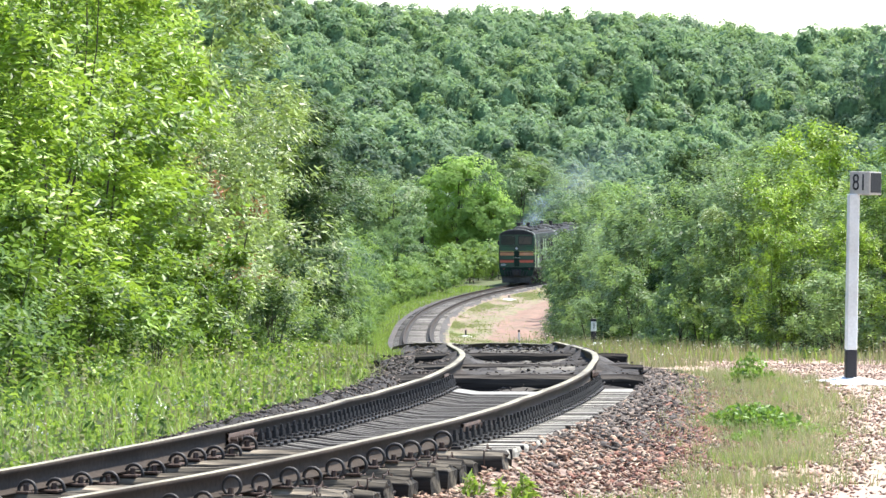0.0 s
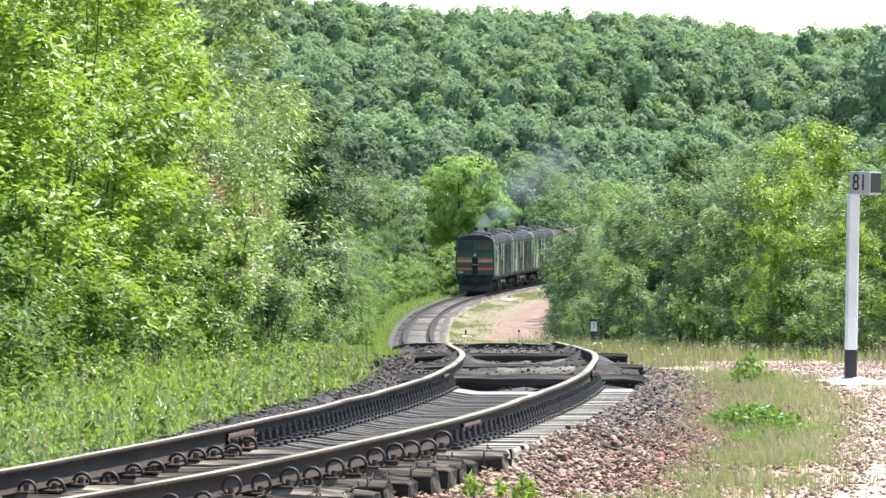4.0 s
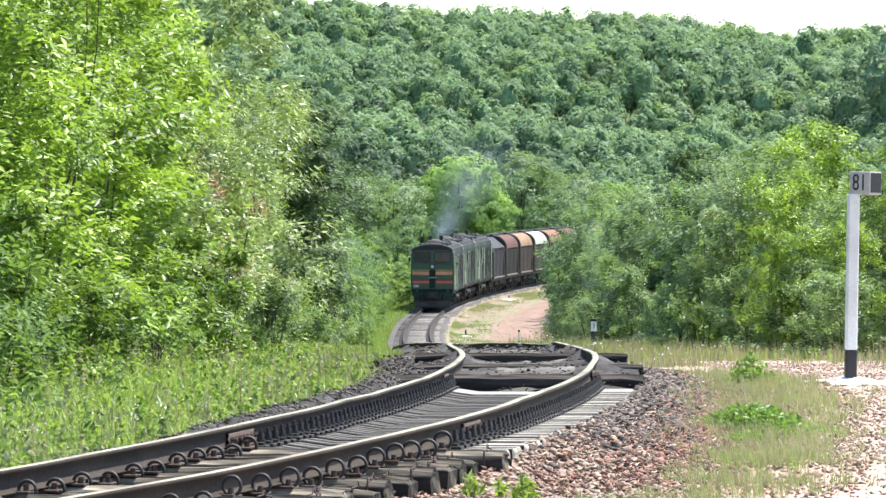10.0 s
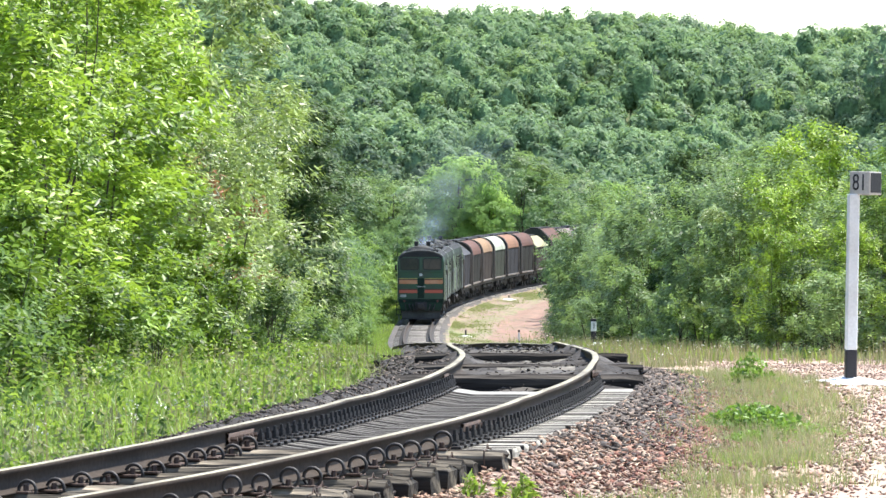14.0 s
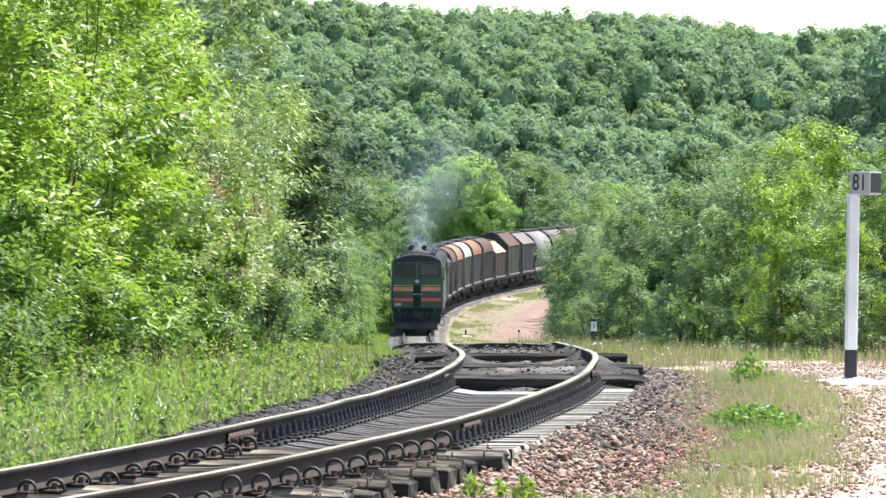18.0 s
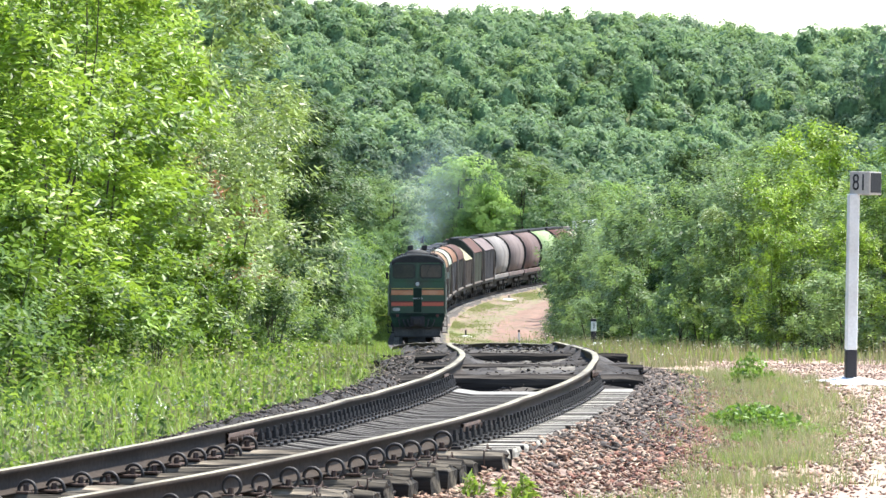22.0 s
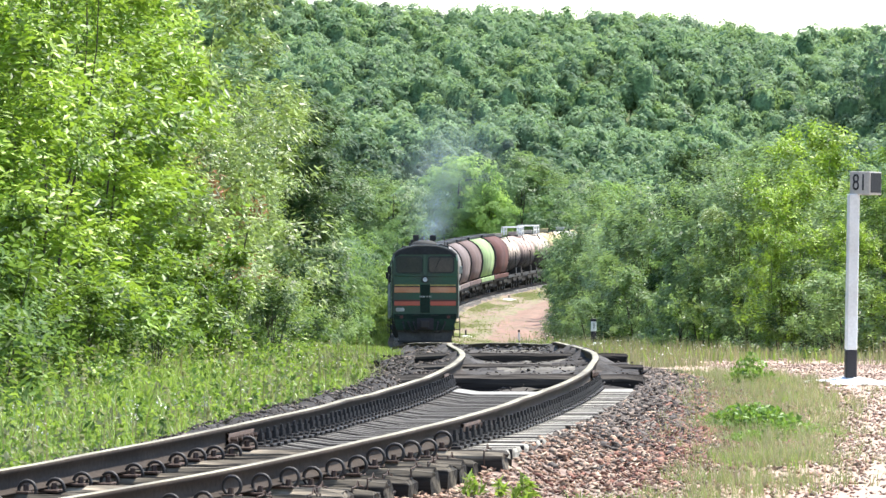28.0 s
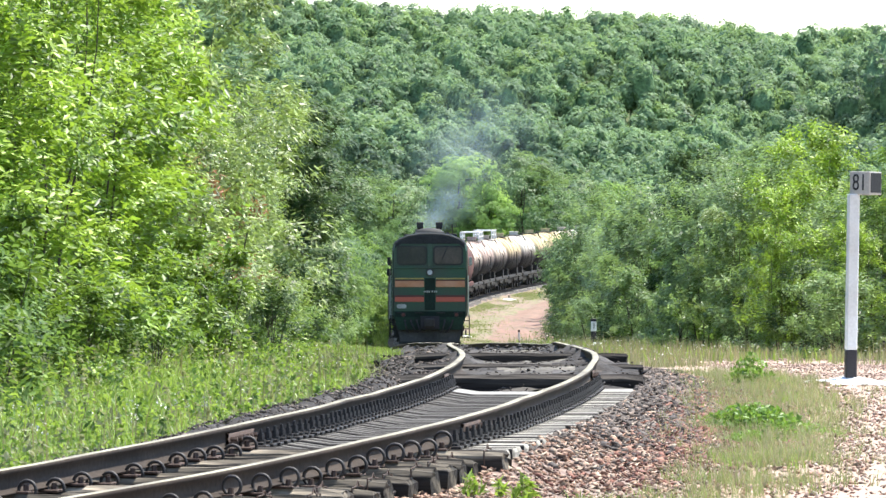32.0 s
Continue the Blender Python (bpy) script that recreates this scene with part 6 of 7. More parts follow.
        brow = [(x, z) for x, z in [(-1.5, 4.2), (-1.47, 4.1)] + brow + [(1.47, 4.1), (1.5, 4.2)] if z > 4.12]
        brow = sorted(brow, key=lambda q: q[0]) + [(1.2, 4.4), (-1.2, 4.4)]
        part("brow", loft(bmesh.new(), [[(x, yf - sg * 0.02, z) for x, z in brow], [(x, yf + sg * 0.025, z) for x, z in brow]]), M_ROOF, ob, "soot-dark brow above the cab windows")
        lip = [(x * 0.985, 1.35 + (z - 1.35) * 0.985) for x, z in pr[3:-3]]
        bm = bmesh.new()
        for p0, p1 in zip(lip, lip[1:]):
            tube(bm, (p0[0], yf - sg * 0.06, p0[1]), (p1[0], yf - sg * 0.06, p1[1]), 0.035, 0.035, 6)
        part("rain_lip", bm, M_DUST, ob, "dusty rain lip over the brow")
        face("centre_panel", -0.22, 0.22, 1.62, 2.96, M_SOOT, "blackened centre panel", 0.014)
        bm = bmesh.new()
        tube(bm, (0, yf - sg * 0.05, 3.2), (0, yf + sg * 0.09, 3.2), 0.17, 0.15, 18)
        lamp = part("headlight", bm, M_RUBBER, ob, "round headlight")
        part("lens", tube(bmesh.new(), (0, yf + sg * 0.06, 3.2), (0, yf + sg * 0.105, 3.2), 0.115, 0.11, 16), M_LAMP, lamp, "pale lamp glass")
        for x in (-0.3, -0.23, -0.12, 0.0, 0.07, 0.14, 0.21):
            face("lettering", x, x + 0.05, 2.35, 2.43, M_PALE, "bars of pale lettering", 0.03)
        pane("builder_plate", 0.98, 1.4, 1.68, 1.86, 0.09, M_PALE, "pale oval plate", -0.05, 0.025)
        for x in (-1.12, 1.12):
            lm = part("buffer_lamp", tube(bmesh.new(), (x, yf - sg * 0.05, 1.42), (x, yf + sg * 0.07, 1.42), 0.11, 0.1, 14), M_RUBBER, ob)
            part("lens", tube(bmesh.new(), (x, yf + sg * 0.05, 1.42), (x, yf + sg * 0.085, 1.42), 0.075, 0.07, 12), M_MAROON, lm, "dark red tail lamp glass")
        face("apron", -1.5, 1.5, 1.3, 1.56, M_SOOT, "soot-dark apron", 0.05)
        for x in (-1.2, -0.45, 0.45, 1.2):
            bm = bmesh.new()
            tube(bm, (x - 0.17, yf + sg * 0.09, 1.5), (x + 0.17, yf + sg * 0.09, 1.5), 0.016, 0.016, 5)
            for q in (-0.17, 0.17):
                tube(bm, (x + q, yf, 1.5), (x + q, yf + sg * 0.09, 1.5), 0.014, 0.014, 5)
            part("grab_rail", bm, M_UNDER, ob)
        # buffer beam, tapering down to the plough
        bm = bmesh.new()
        ring = lambda y: [(-1.5, y, 1.32), (1.5, y, 1.32), (1.34, y, 0.78), (-1.34, y, 0.78)]
        loft(bm, [ring(yf - sg * 0.4), ring(yf + sg * 0.1)])
        part("buffer_beam", bm, M_BEAM, ob, "grimy green buffer beam")
        face("coupler_plate", -0.4, 0.4, 0.8, 1.36, M_BLACK, "oil-black coupler plate", 0.14)
        for x, sw in ((-0.95, 0.1), (-0.62, 0.06), (0.55, -0.08), (0.8, -0.1), (1.05, -0.05)):
            bm = bmesh.new()
            pts = [Vector((x, yf + sg * 0.1, 1.18)), Vector((x, yf + sg * 0.24, 1.12)), Vector((x + sw, yf + sg * 0.3, 0.9)), Vector((x + sw * 2, yf + sg * 0.27, 0.72)), Vector((x + sw * 3, yf + sg * 0.2, 0.68))]
            for p0, p1 in zip(pts, pts[1:]):
                tube(bm, p0, p1, 0.034, 0.034, 6)
            tube(bm, (x, yf + sg * 0.08, 1.18), (x, yf + sg * 0.16, 1.18), 0.06, 0.06, 8)
            part("brake_hose", bm, M_BLACK, ob)
        for sx in (-1, 1):
            bm = bmesh.new()
            for z in (0.45, 0.8, 1.15):
                box(bm, sx * 1.5 - 0.16, sx * 1.5 + 0.16, min(yf - sg * 1.0, yf - sg * 0.5), max(yf - sg * 1.0, yf - sg * 0.5), z, z + 0.04)
            for q in (1.36, 1.66):
                tube(bm, (sx * q, yf - sg * 0.5, 0.42), (sx * q, yf - sg * 0.5, 1.4), 0.025, 0.025, 5)
            part("cab_steps", bm, M_UNDER, ob)
            bm = bmesh.new()
            tube(bm, (sx * 1.53, yf + sg * 0.02, 1.7), (sx * 1.55, yf + sg * 0.06, 3.3), 0.02, 0.02, 5)
            part("corner_rail", bm, M_UNDER, ob)
        bm = bmesh.new()
        loft(bm, [[(-1.35, yf - sg * 0.1, 0.95), (1.35, yf - sg * 0.1, 0.95), (1.25, yf + sg * 0.1, 0.22), (-1.25, yf + sg * 0.1, 0.22)], [(-1.35, yf - sg * 0.16, 0.95), (1.35, yf - sg * 0.16, 0.95), (1.25, yf + sg * 0.04, 0.22), (-1.25, yf + sg * 0.04, 0.22)]])
        part("plough", bm, M_DUST, ob, "dusty grey track plough")
        part("plough_edge", box(bmesh.new(), -1.3, 1.3, min(yf + sg * 0.06, yf + sg * 0.13), max(yf + sg * 0.06, yf + sg * 0.13), 0.2, 0.3, 0.01), M_UNDER, ob)
        for sx in (-1, 1):
            bm = bmesh.new()
            tube(bm, (sx * 1.56, yf - sg * 0.9, 3.5), (sx * 1.72, yf - sg * 0.85, 3.5), 0.015, 0.015, 5)
            box(bm, sx * 1.72 - 0.07, sx * 1.72 + 0.07, yf - sg * 0.85 - 0.03, yf - sg * 0.85 + 0.03, 3.5, 3.85, 0.01)
            part("mirror", bm, M_PALE if sx < 0 else M_UNDER, ob)
        bm = bmesh.new()
        tube(bm, (-0.95, yf - sg * 1.2, 4.6), (-0.95, yf - sg * 1.2, 5.25), 0.02, 0.02, 5)
        tube(bm, (-0.75, yf - sg * 0.8, 4.75), (-0.75, yf - sg * 0.5, 4.85), 0.05, 0.08, 8)
        part("horn", bm, M_UNDER, ob)
    for sg in (-1, 1):
        coupler(ob, sg * (L - 0.2 + (0.3 if sg in ends else 0.0)), sg)
    return ob


def wagon_frame(ob, L, low=0.95):
    bm = bmesh.new()
    box(bm, -0.3, 0.3, -L / 2 + 0.45, L / 2 - 0.45, 0.85, 1.15, 0.02)
    # Added dark boxes fill the shadowed space below, brake gear included.
    box(bm, -0.85, 0.85, -L / 2 + 3.6, L / 2 - 3.6, 0.42, 1.0, 0.05)
    box(bm, -0.62, 0.62, -L / 2 + 0.9, L / 2 - 0.9, 0.3, 0.9, 0.05)
    for sg in (-1, 1):
        box(bm, sg * 1.42 - 0.05, sg * 1.42 + 0.05, -L / 2 + 0.5, L / 2 - 0.5, 1.0, 1.22, 0.02)
        box(bm, -1.45, 1.45, sg * (L / 2 - 0.55) - 0.08, sg * (L / 2 - 0.55) + 0.08, 0.95, 1.22, 0.02)
    part("underframe", bm, M_UNDER, ob)
    for sg in (-1, 1):
        bogie(ob, sg * (L / 2 - 2.1), 2, 1.85)
        coupler(ob, sg * (L / 2 - 0.75), sg)


def paint(name, c, dirty=0.5):
    return mat(name, c, 0.8, spec=0.15, var=0.15, scale=0.9, fine=10, bump=0.1, second=[v * 0.5 + 0.02 for v in c], amount=dirty, stretch=(1, 1, 0.45))


def tank_shade_paint(name, c):
    """Tank paint with soot streaks; the shade of the lower half is coloured in too."""
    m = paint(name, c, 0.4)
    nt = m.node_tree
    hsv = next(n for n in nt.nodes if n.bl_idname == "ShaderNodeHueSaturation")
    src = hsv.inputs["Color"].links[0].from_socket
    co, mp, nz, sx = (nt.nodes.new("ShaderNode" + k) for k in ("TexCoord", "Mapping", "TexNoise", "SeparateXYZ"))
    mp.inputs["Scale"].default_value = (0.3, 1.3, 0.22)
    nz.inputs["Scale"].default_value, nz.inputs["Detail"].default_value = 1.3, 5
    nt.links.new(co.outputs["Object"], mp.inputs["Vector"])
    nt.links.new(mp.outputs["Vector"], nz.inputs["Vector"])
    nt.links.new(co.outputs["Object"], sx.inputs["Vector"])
    # Two tones deepen downwards: grime together with the shell's own shade.
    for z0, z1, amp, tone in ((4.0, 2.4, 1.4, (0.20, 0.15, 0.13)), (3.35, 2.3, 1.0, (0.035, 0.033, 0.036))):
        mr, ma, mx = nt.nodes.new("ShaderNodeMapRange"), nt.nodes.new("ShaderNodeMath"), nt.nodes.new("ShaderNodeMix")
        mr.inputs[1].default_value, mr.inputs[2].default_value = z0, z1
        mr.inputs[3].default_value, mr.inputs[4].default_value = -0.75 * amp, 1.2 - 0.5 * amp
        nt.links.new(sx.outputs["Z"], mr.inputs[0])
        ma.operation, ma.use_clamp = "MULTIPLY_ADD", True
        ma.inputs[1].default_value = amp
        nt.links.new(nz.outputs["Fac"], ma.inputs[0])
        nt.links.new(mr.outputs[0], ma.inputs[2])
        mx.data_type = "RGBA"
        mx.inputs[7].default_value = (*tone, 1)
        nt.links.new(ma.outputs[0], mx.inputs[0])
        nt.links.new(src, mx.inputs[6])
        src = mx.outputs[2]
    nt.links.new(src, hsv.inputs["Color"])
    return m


def hopper(side, roof, label, L=12.02, z_side=3.55, z_top=4.6, curved=0.0):
    """A covered hopper with flat sides and sloping roof panels."""
    ob = thing("hopper_wagon", Matrix.Identity(4), label, "goods wagon", "wagons of the train")
    e = L / 2 - 1.1
    arch = []
    for k in range(7):
        t = k / 6 * math.pi / 2
        c, d = math.cos(t), math.sin(t)
        line = (1.6 + (0.56 - 1.6) * k / 6, z_side + (z_top - z_side) * k / 6)
        round_ = (0.56 + 1.04 * c ** 0.9, z_side + (z_top - z_side) * d ** 0.9)
        arch.append(tuple(a * (1 - curved) + b * curved for a, b in zip(line, round_)))
    bm = bmesh.new()
    ring = [(-1.5, 1.25)] + [(-x + 0.02, z - 0.02) for x, z in arch] + [(x - 0.02, z - 0.02) for x, z in arch[::-1]] + [(1.5, 1.25)]
    loft(bm, [[(x, s * e, z) for x, z in ring] for s in (-1, 1)])
    part("body", bm, side, ob, "dark dusty steel sides")
    for sg in (-1, 1):
        bm = bmesh.new()
        outer = [(x + 0.03, z + 0.01) for x, z in arch] + [(x - 0.01, z - 0.04) for x, z in arch[::-1]]
        loft(bm, [[(sg * x, s * (e - 0.25), z) for x, z in outer] for s in (-1, 1)])
        part("roof_panel", bm, roof, ob)
        for s in (-e + 0.12, e - 0.12):
            outer = [(x + 0.05, z + 0.03) for x, z in arch] + [(x - 0.01, z - 0.04) for x, z in arch[::-1]]
            part("roof_rib", loft(bmesh.new(), [[(sg * x, s + q, z) for x, z in outer] for q in (-0.06, 0.06)]), M_POST, ob)
        for s in np.linspace(-e, e, 4)[1:-1]:
            part("side_rib", loft(bmesh.new(), [[(sg * 1.49, s - 0.05, 1.4), (sg * 1.515, s - 0.05, 1.4), (sg * 1.515, s + 0.05, 1.4), (sg * 1.49, s + 0.05, 1.4)], [(sg * 1.56, s - 0.05, z_side - 0.05), (sg * 1.592, s - 0.05, z_side - 0.05), (sg * 1.592, s + 0.05, z_side - 0.05), (sg * 1.56, s + 0.05, z_side - 0.05)]]), side, ob)
        for s in (-e, e):
            bm = bmesh.new()
            box(bm, min(sg * 1.55, sg * 1.66), max(sg * 1.55, sg * 1.66), s - 0.06, s + 0.06, 1.25, z_side, 0.01)
            part("side_post", bm, M_POST, ob)
        bm = bmesh.new()
        box(bm, min(sg * 1.5, sg * 1.63), max(sg * 1.5, sg * 1.63), -e, e, 1.24, 1.36, 0.01)
        part("side_sill", bm, M_POST, ob)
    bm = bmesh.new()
    box(bm, -0.4, 0.4, -e + 0.3, e - 0.3, z_top - 0.02, z_top + 0.12, 0.02)
    part("roof_walkway", bm, M_ROOF, ob)
    for y in (-2.6, 0, 2.6):
        bm = bmesh.new()
        loft(bm, [[(-1.2, y - 1.1, 1.25), (1.2, y - 1.1, 1.25), (1.2, y + 1.1, 1.25), (-1.2, y + 1.1, 1.25)], [(-0.6, y - 0.4, 0.5), (0.6, y - 0.4, 0.5), (0.6, y + 0.4, 0.5), (-0.6, y + 0.4, 0.5)]])
        part("chute", bm, M_UNDER, ob)
    wagon_frame(ob, L)
    return ob


def grain_hopper(body, label, L=13.2):
    """A grain hopper with bulging sides and a rounded roof."""
    ob = thing("grain_wagon", Matrix.Identity(4), label, "goods wagon", "wagons of the train")
    e = L / 2 - 0.8
    pr = []
    for i in range(17):
        a = math.pi * (1.18 - 1.36 * i / 16)
        pr.append((1.62 * math.cos(a) / max(1, abs(math.cos(a)) ** 0.15 * 1.0), 3.0 + 1.65 * math.sin(a) if math.sin(a) > 0 else 3.0 + 2.6 * math.sin(a)))
    bm = bmesh.new()
    loft(bm, [[(x, s * e, z) for x, z in pr] for s in (-1, 1)])
    me = bm_mesh("body", bm, body)
    for p in me.polygons:
        p.use_smooth = abs(p.normal.y) < 0.5
    part("body", me, None, ob)
    for s in (-1, 1):
        bm = bmesh.new()
        loft(bm, [[(x * 1.012, s * e - 0.05, 3 + (z - 3) * 1.012) for x, z in pr], [(x * 1.012, s * e + 0.05, 3 + (z - 3) * 1.012) for x, z in pr]])
        part("end_rim", bm, M_UNDER, ob)
    for s in (-1, 1):
        bm = bmesh.new()
        loft(bm, [[(-1.4, s * e, 1.6), (1.4, s * e, 1.6), (1.4, s * (e + 0.02), 1.6), (-1.4, s * (e + 0.02), 1.6)], [(-1.4, s * e, 1.22), (1.4, s * e, 1.22), (1.4, s * (e + 0.5), 1.22), (-1.4, s * (e + 0.5), 1.22)]])
        part("end_platform", bm, M_UNDER, ob)
    bm = bmesh.new()
    box(bm, -0.5, 0.5, -e + 0.2, e - 0.2, 4.6, 4.78, 0.02)
    part("roof_walkway", bm, M_ROOF, ob)
    for sg in (-1, 1):
        bm = bmesh.new()
        box(bm, min(sg * 1.38, sg * 1.56), max(sg * 1.38, sg * 1.56), -e - 0.5, e + 0.5, 1.2, 1.5, 0.01)
        part("side_sill", bm, body, ob)
    for y in (-3, 0, 3):
        bm = bmesh.new()
        loft(bm, [[(-1.2, y - 1.2, 1.9), (1.2, y - 1.2, 1.9), (1.2, y + 1.2, 1.9), (-1.2, y + 1.2, 1.9)], [(-0.5, y - 0.4, 0.55), (0.5, y - 0.4, 0.55), (0.5, y + 0.4, 0.55), (-0.5, y + 0.4, 0.55)]])
        part("chute", bm, M_UNDER, ob)
    wagon_frame(ob, L)
    return ob


def tank_wagon(shell, label, L=12.02, rails=False):
    """A tank wagon: shell with domed ends, bands, manhole, ladder and platform."""
    ob = thing("tank_wagon", Matrix.Identity(4), label, "tank wagon", "wagons of the train")
    r, zc, e = 1.5, 2.85, L / 2 - 0.85
    bm = bmesh.new()
    ring = lambda y, q: [(r * q * math.cos(k * math.tau / 28), y, zc + r * q * math.sin(k * math.tau / 28)) for k in range(28)]
    loft(bm, [ring(-e, 0.35), ring(-e + 0.1, 0.72), ring(-e + 0.3, 0.94), ring(-e + 0.5, 1.0), ring(e - 0.5, 1.0), ring(e - 0.3, 0.94), ring(e - 0.1, 0.72), ring(e, 0.35)])
    me = bm_mesh("shell", bm, shell, True)
    part("shell", me, None, ob, "stained painted tank shell with blackened belly")
    for y in (-e + 1.1, -1.6, 1.6, e - 1.1):
        bm = bmesh.new()
        loft(bm, [ring(y - 0.045, 1.004), ring(y - 0.045, 1.014), ring(y + 0.045, 1.014), ring(y + 0.045, 1.004)], caps=False)
        part("band", bm, M_UNDER, ob, "dark holding band")
    bm = bmesh.new()
    tube(bm, (0, 0, zc + r - 0.1), (0, 0, zc + r + 0.3), 0.38, 0.38, 16)
    tube(bm, (0, 0, zc + r + 0.3), (0, 0, zc + r + 0.36), 0.43, 0.43, 16)
    part("manhole", bm, shell, ob)
    bm = bmesh.new()
    for sg in (-1, 1):
        box(bm, sg * 1.3 - 0.04, sg * 1.3 + 0.04, -e - 0.4, e + 0.4, 1.0, 1.25, 0.01)
        for y in (-4.0, 4.0):
            box(bm, sg * 0.9 - 0.3, sg * 0.9 + 0.3, y - 0.25, y + 0.25, 1.1, 1.75, 0.03)
    part("cradle", bm, M_UNDER, ob)
    bm = bmesh.new()
    for sg in (-1, 1):
        box(bm, sg * 1.36, sg * 1.44, -2.9, -0.9, 1.02, 1.2, 0.01)
        box(bm, sg * 1.36, sg * 1.44, 0.6, 2.4, 1.02, 1.2, 0.01)
    part("marking_plate", bm, M_WHITE, ob, "white marking plates on the sill")
    for sg in (-1, 1):
        bm = bmesh.new()
        for y in (-0.2, 0.2):
            tube(bm, (sg * 1.5, y, 1.15), (sg * 1.55, y, 3.0), 0.025, 0.025, 5)
            tube(bm, (sg * 1.55, y, 3.0), (sg * 0.75, y, zc + r + 0.1), 0.025, 0.025, 5)
        for k in range(7):
            tube(bm, (sg * 1.53, -0.2, 1.3 + k * 0.26), (sg * 1.53, 0.2, 1.3 + k * 0.26), 0.015, 0.015, 4)
        part("ladder", bm, M_UNDER, ob)
    bm = bmesh.new()
    box(bm, -0.75, 0.75, -0.9, 0.9, zc + r + 0.02, zc + r + 0.07)
    part("platform", bm, M_UNDER, ob)
    if rails:
        bm = bmesh.new()
        for x in (-0.75, 0.75):
            for y0, y1 in ((-1.9, -0.3), (0.3, 1.9)):
                q = [(x, y0, zc + r), (x, y0 + 0.1, zc + r + 0.75), (x, y1 - 0.1, zc + r + 0.75), (x, y1, zc + r)]
                for a, b in zip(q, q[1:]):
                    tube(bm, a, b, 0.05, 0.05, 6)
                tube(bm, (x, y0 + 0.05, zc + r + 0.4), (x, y1 - 0.05, zc + r + 0.4), 0.035, 0.035, 5)
        for y in (-1.8, -0.4, 0.4, 1.8):
            tube(bm, (-0.75, y, zc + r + 0.75), (0.75, y, zc + r + 0.75), 0.05, 0.05, 6)
        part("guard_rail", bm, M_WHITE, ob, "white tubular guard rail")
    wagon_frame(ob, L)
    return ob


M_DARKSIDE = mat("dusty_dark_wagon", (0.042, 0.043, 0.037), 0.9, spec=0.05, var=0.2, scale=0.8, fine=8, second=(0.028, 0.027, 0.027), amount=0.5, stretch=(1, 1, 0.4))
SIDES = [M_DARKSIDE] + [mat(n, c, 0.9, spec=0.08, var=0.25, scale=0.7, fine=8, second=[v * 0.6 for v in c], amount=0.4, stretch=(1, 1, 0.35)) for n, c in (("slate_wagon", (0.046, 0.046, 0.050)), ("grey_green_wagon", (0.056, 0.062, 0.048)), ("brown_grey_wagon", (0.058, 0.048, 0.042)))]
P = {n: (tank_shade_paint if n in ("cream", "pink", "yellow", "silver") else paint)("paint_" + n, c) for n, c in dict(slate=(0.07, 0.07, 0.078), brown=(0.14, 0.07, 0.054), tan=(0.30, 0.195, 0.115), white=(0.42, 0.45, 0.36), ochre=(0.26, 0.14, 0.085), rust=(0.13, 0.068, 0.054), straw=(0.38, 0.35, 0.21), mauve=(0.22, 0.175, 0.165), grey=(0.27, 0.25, 0.235), plum=(0.18, 0.125, 0.115), green=(0.32, 0.43, 0.21), maroon=(0.13, 0.06, 0.052), cream=(0.62, 0.52, 0.42), pink=(0.50, 0.38, 0.33), yellow=(0.58, 0.47, 0.27), silver=(0.60, 0.57, 0.50)).items()}


def build_train():
    units = []
    for cf, cr in ((1, 0), (0, 0), (0, 1)):
        units.append((loco_section(cf, cr, "dark green diesel locomotive section with orange and red front stripes" if cf else "dark green diesel locomotive section with sooty roof"), 16.97, 4.3))
    for roof, lab, zs, zt in (("slate", "dark slate-grey covered hopper wagon", 3.7, 4.55), ("brown", "dark covered hopper wagon with brown roof panels", 3.55, 4.6), ("tan", "dark covered hopper wagon with tan roof panels", 3.55, 4.6), ("white", "dark covered hopper wagon with white roof panels", 3.55, 4.6), ("ochre", "dark covered hopper wagon with ochre roof panels", 3.55, 4.6), ("rust", "dark covered hopper wagon with rust-brown roof panels", 3.55, 4.6),
                                     ("straw", "low dark hopper wagon with a straw-coloured top", 3.3, 4.2), ("rust", "tall dark hopper wagon with rust-brown roof panels", 3.7, 4.75), ("mauve", "dark grey covered hopper wagon", 3.7, 4.6)):
        units.append((hopper(SIDES[(len(units) * 3) % 4], P[roof], lab, z_side=zs, z_top=zt, curved=0.85 if zs == 3.55 else 0.1), 12.02, 3.9))
    for c, lab in (("grey", "light grey grain hopper wagon"), ("mauve", "mauve-grey grain hopper wagon"), ("plum", "plum-brown grain hopper wagon"), ("green", "light green grain hopper wagon"), ("maroon", "maroon-brown grain hopper wagon")):
        units.append((grain_hopper(P[c], lab), 13.2, 4.4))
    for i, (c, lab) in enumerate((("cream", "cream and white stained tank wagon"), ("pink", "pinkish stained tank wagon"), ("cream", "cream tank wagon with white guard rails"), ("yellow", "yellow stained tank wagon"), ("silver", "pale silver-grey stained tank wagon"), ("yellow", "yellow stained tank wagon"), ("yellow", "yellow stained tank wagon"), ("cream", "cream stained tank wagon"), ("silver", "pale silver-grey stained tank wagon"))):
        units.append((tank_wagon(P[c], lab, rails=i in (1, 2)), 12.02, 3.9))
    return units


TRAIN = build_train()


M_SMOKE = bpy.data.materials.new("exhaust_smoke")


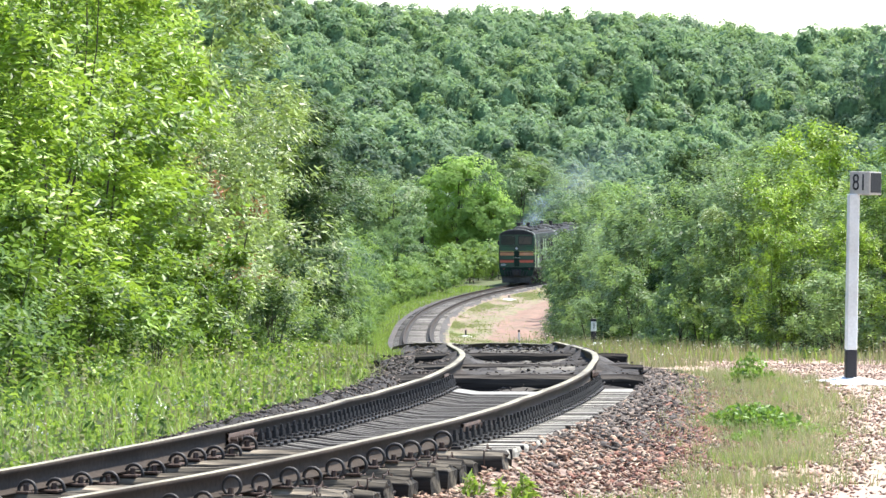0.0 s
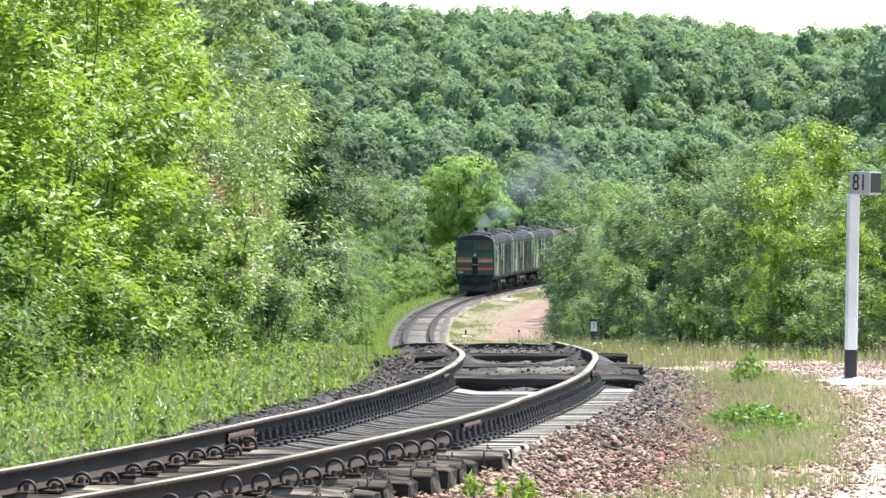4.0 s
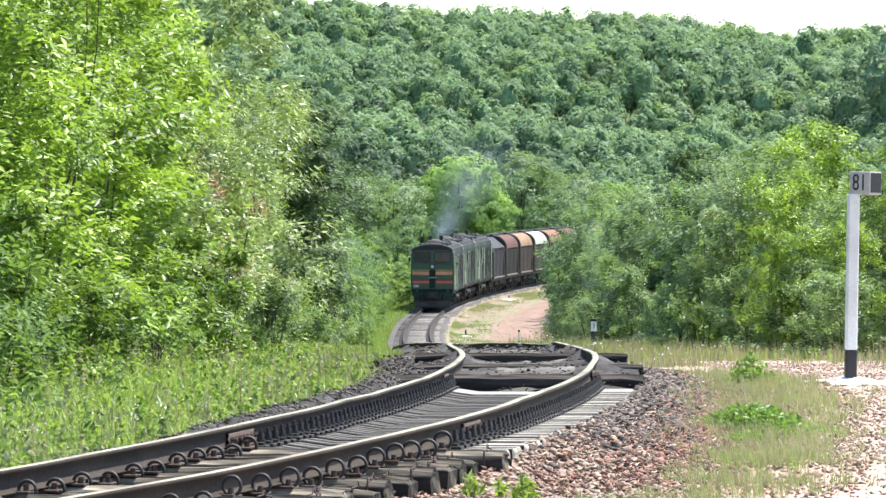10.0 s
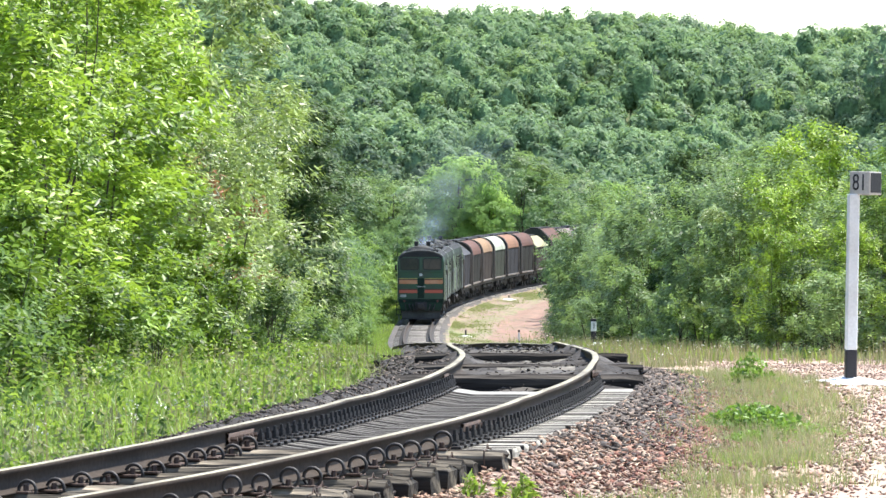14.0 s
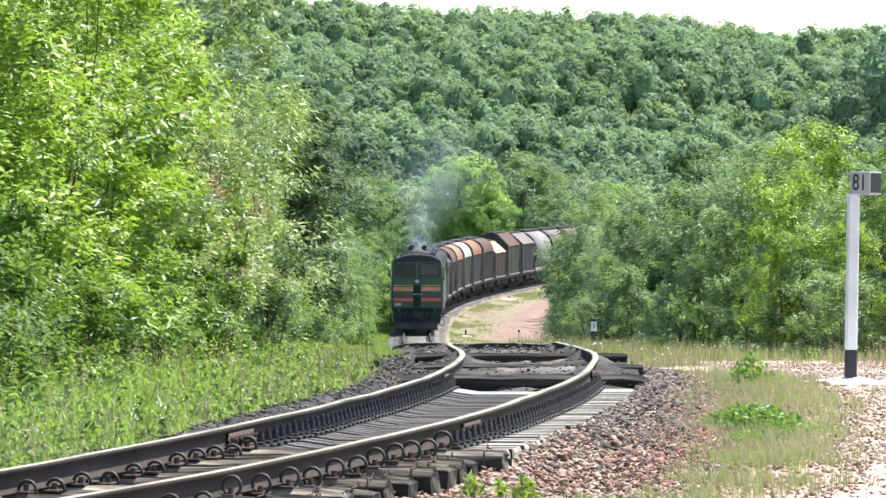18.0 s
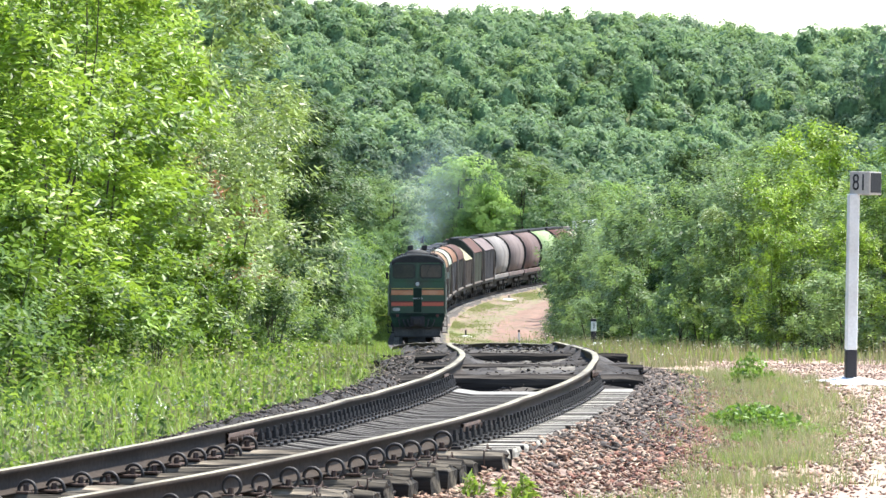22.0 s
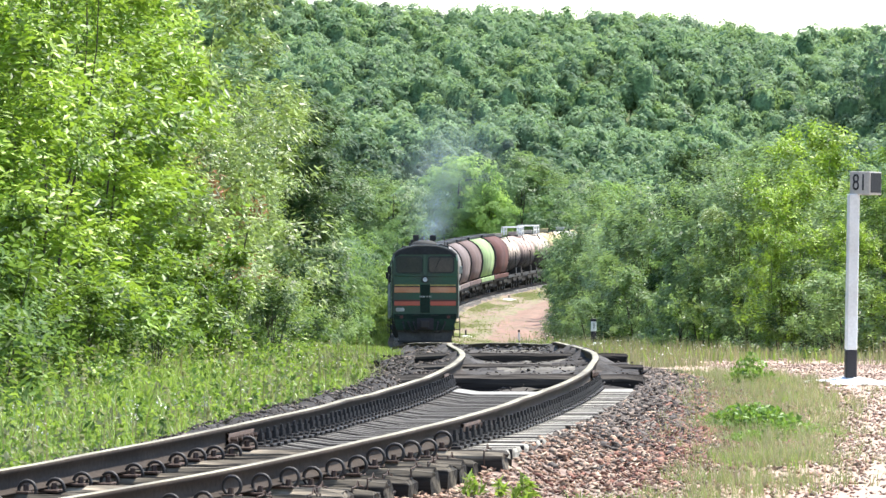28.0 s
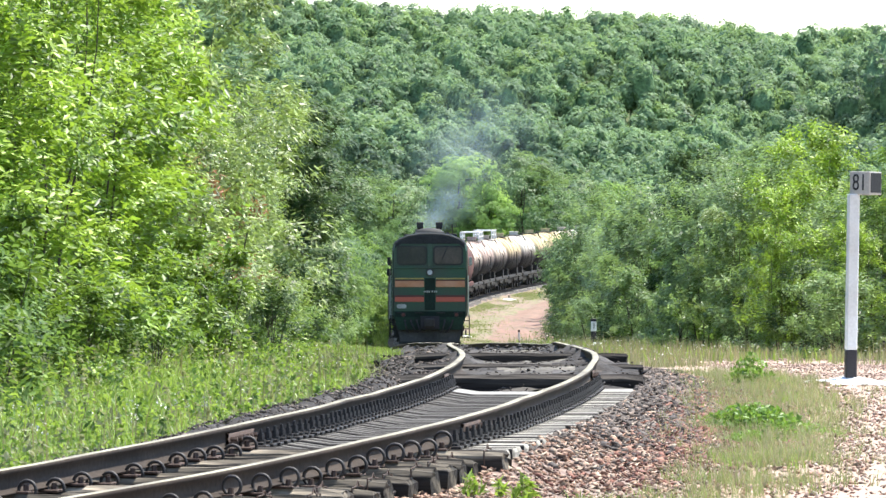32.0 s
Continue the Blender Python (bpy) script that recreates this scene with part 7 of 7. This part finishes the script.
def smoke_material(m, density):
    """Thin blue-grey exhaust, densest in the middle of each wisp."""
    m.use_nodes = True
    nt = m.node_tree
    nt.nodes.remove(nt.nodes["Principled BSDF"])
    uv = nt.nodes.new("ShaderNodeTexCoord")
    mp = nt.nodes.new("ShaderNodeMapping")
    mp.inputs["Location"].default_value, mp.inputs["Scale"].default_value = (-1, -1, 0), (2, 2, 0)
    gr = nt.nodes.new("ShaderNodeTexGradient")
    gr.gradient_type = "QUADRATIC_SPHERE"
    nz = nt.nodes.new("ShaderNodeTexNoise")
    nz.inputs["Scale"].default_value, nz.inputs["Detail"].default_value = 0.5, 3
    nt.links.new(uv.outputs["UV"], mp.inputs["Vector"])
    nt.links.new(mp.outputs["Vector"], gr.inputs["Vector"])
    nt.links.new(uv.outputs["Object"], nz.inputs["Vector"])
    mr = nt.nodes.new("ShaderNodeMapRange")
    mr.inputs[1].default_value, mr.inputs[2].default_value, mr.inputs[4].default_value = 0.1, 0.8, density
    nt.links.new(nz.outputs["Fac"], mr.inputs[0])
    mu = nt.nodes.new("ShaderNodeMath")
    mu.operation = "MULTIPLY"
    nt.links.new(gr.outputs["Fac"], mu.inputs[0])
    nt.links.new(mr.outputs[0], mu.inputs[1])
    tp, df, tl, ad = (nt.nodes.new("ShaderNode" + k) for k in ("BsdfTransparent", "BsdfDiffuse", "BsdfTranslucent", "MixShader"))
    df.inputs["Color"].default_value = tl.inputs["Color"].default_value = (0.44, 0.53, 0.64, 1)
    nt.links.new(df.outputs[0], ad.inputs[1])
    nt.links.new(tl.outputs[0], ad.inputs[2])
    ms = nt.nodes.new("ShaderNodeMixShader")
    nt.links.new(mu.outputs[0], ms.inputs[0])
    nt.links.new(tp.outputs[0], ms.inputs[1])
    nt.links.new(ad.outputs[0], ms.inputs[2])
    nt.links.new(ms.outputs[0], nt.nodes["Material Output"].inputs["Surface"])


smoke_material(M_SMOKE, 0.40)
M_HAZE = bpy.data.materials.new("thinned_smoke")
smoke_material(M_HAZE, 0.20)


def smoke_puff(size, bend):
    """A bent veil of smoke."""
    ob = thing("smoke_puff", Matrix.Identity(4), "thin blue-grey exhaust smoke drifting over the train", "smoke", "exhaust smoke of the locomotive")
    n = 9
    q = [(i / (n - 1), j / (n - 1)) for j in range(n) for i in range(n)]
    v = [((a * 2 - 1) * size, size * 0.6 * (math.sin(a * 3 + bend) + math.cos(b * 2.5 + bend)), (b * 2 - 1) * size * 0.85) for a, b in q]
    f = [(j * n + i, j * n + i + 1, (j + 1) * n + i + 1, (j + 1) * n + i) for j in range(n - 1) for i in range(n - 1)]
    me = mesh_from("veil", v, f, M_SMOKE if size < 2.5 else M_HAZE, True)
    lay = me.uv_layers.new(name="veil")
    for p in me.polygons:
        for k in p.loop_indices:
            lay.data[k].uv = q[me.loops[k].vertex_index]
    part("veil", me, None, ob)
    return ob


SMOKE = [smoke_puff(z, i * 1.3) for i, z in enumerate((0.9, 1.2, 1.6, 2.1, 2.7, 3.3, 4.0, 4.8))]


def puff_pose(t, i):
    """Wisps that hang in the plume over the stacks and trail behind them."""
    back = (5.6, 6.4, 8.0, 11.0, 15.5, 22.0, 31.0, 43.0)[i] + 0.8 * math.sin(t * 0.9 + i * 2.0)
    side = np.interp(t, [0, 10, 18, 32], [0.4, 0.3, 0.15, 0.3]) * i + 0.2 * math.sin(t * 0.7 + i * 1.7)
    up = (5.3, 5.6, 6.1, 6.9, 7.8, 8.8, 9.8, 10.8)[i] + 0.3 * math.sin(t * 1.1 + i * 2.6)
    x, y, z = (float(v) for v in along(FRONT0 - SPEED * t + back))
    return pose(x + side, y, z + up, 0, 0, 14 * math.sin(t * 0.4 + i * 2.1))


def unit_pose(centre, half):
    a = Vector([float(v) for v in along(centre - half)])
    b = Vector([float(v) for v in along(centre + half)])
    fwd = (a - b).normalized()
    side = fwd.cross(Vector((0, 0, 1))).normalized()
    up = side.cross(fwd)
    m = Matrix((side, fwd, up)).transposed().to_4x4()
    m.translation = (a + b) / 2
    return m


def motions():
    back = 0.0
    for ob, length, half in TRAIN:
        off = back + length / 2 - 0.1
        walk(ob, [(t, unit_pose(FRONT0 - SPEED * t + off, half)) for t in range(0, 33)])
        back += length
    for i, puff in enumerate(SMOKE):
        walk(puff, [(0.5 * k, puff_pose(0.5 * k, i)) for k in range(65)])


motions()
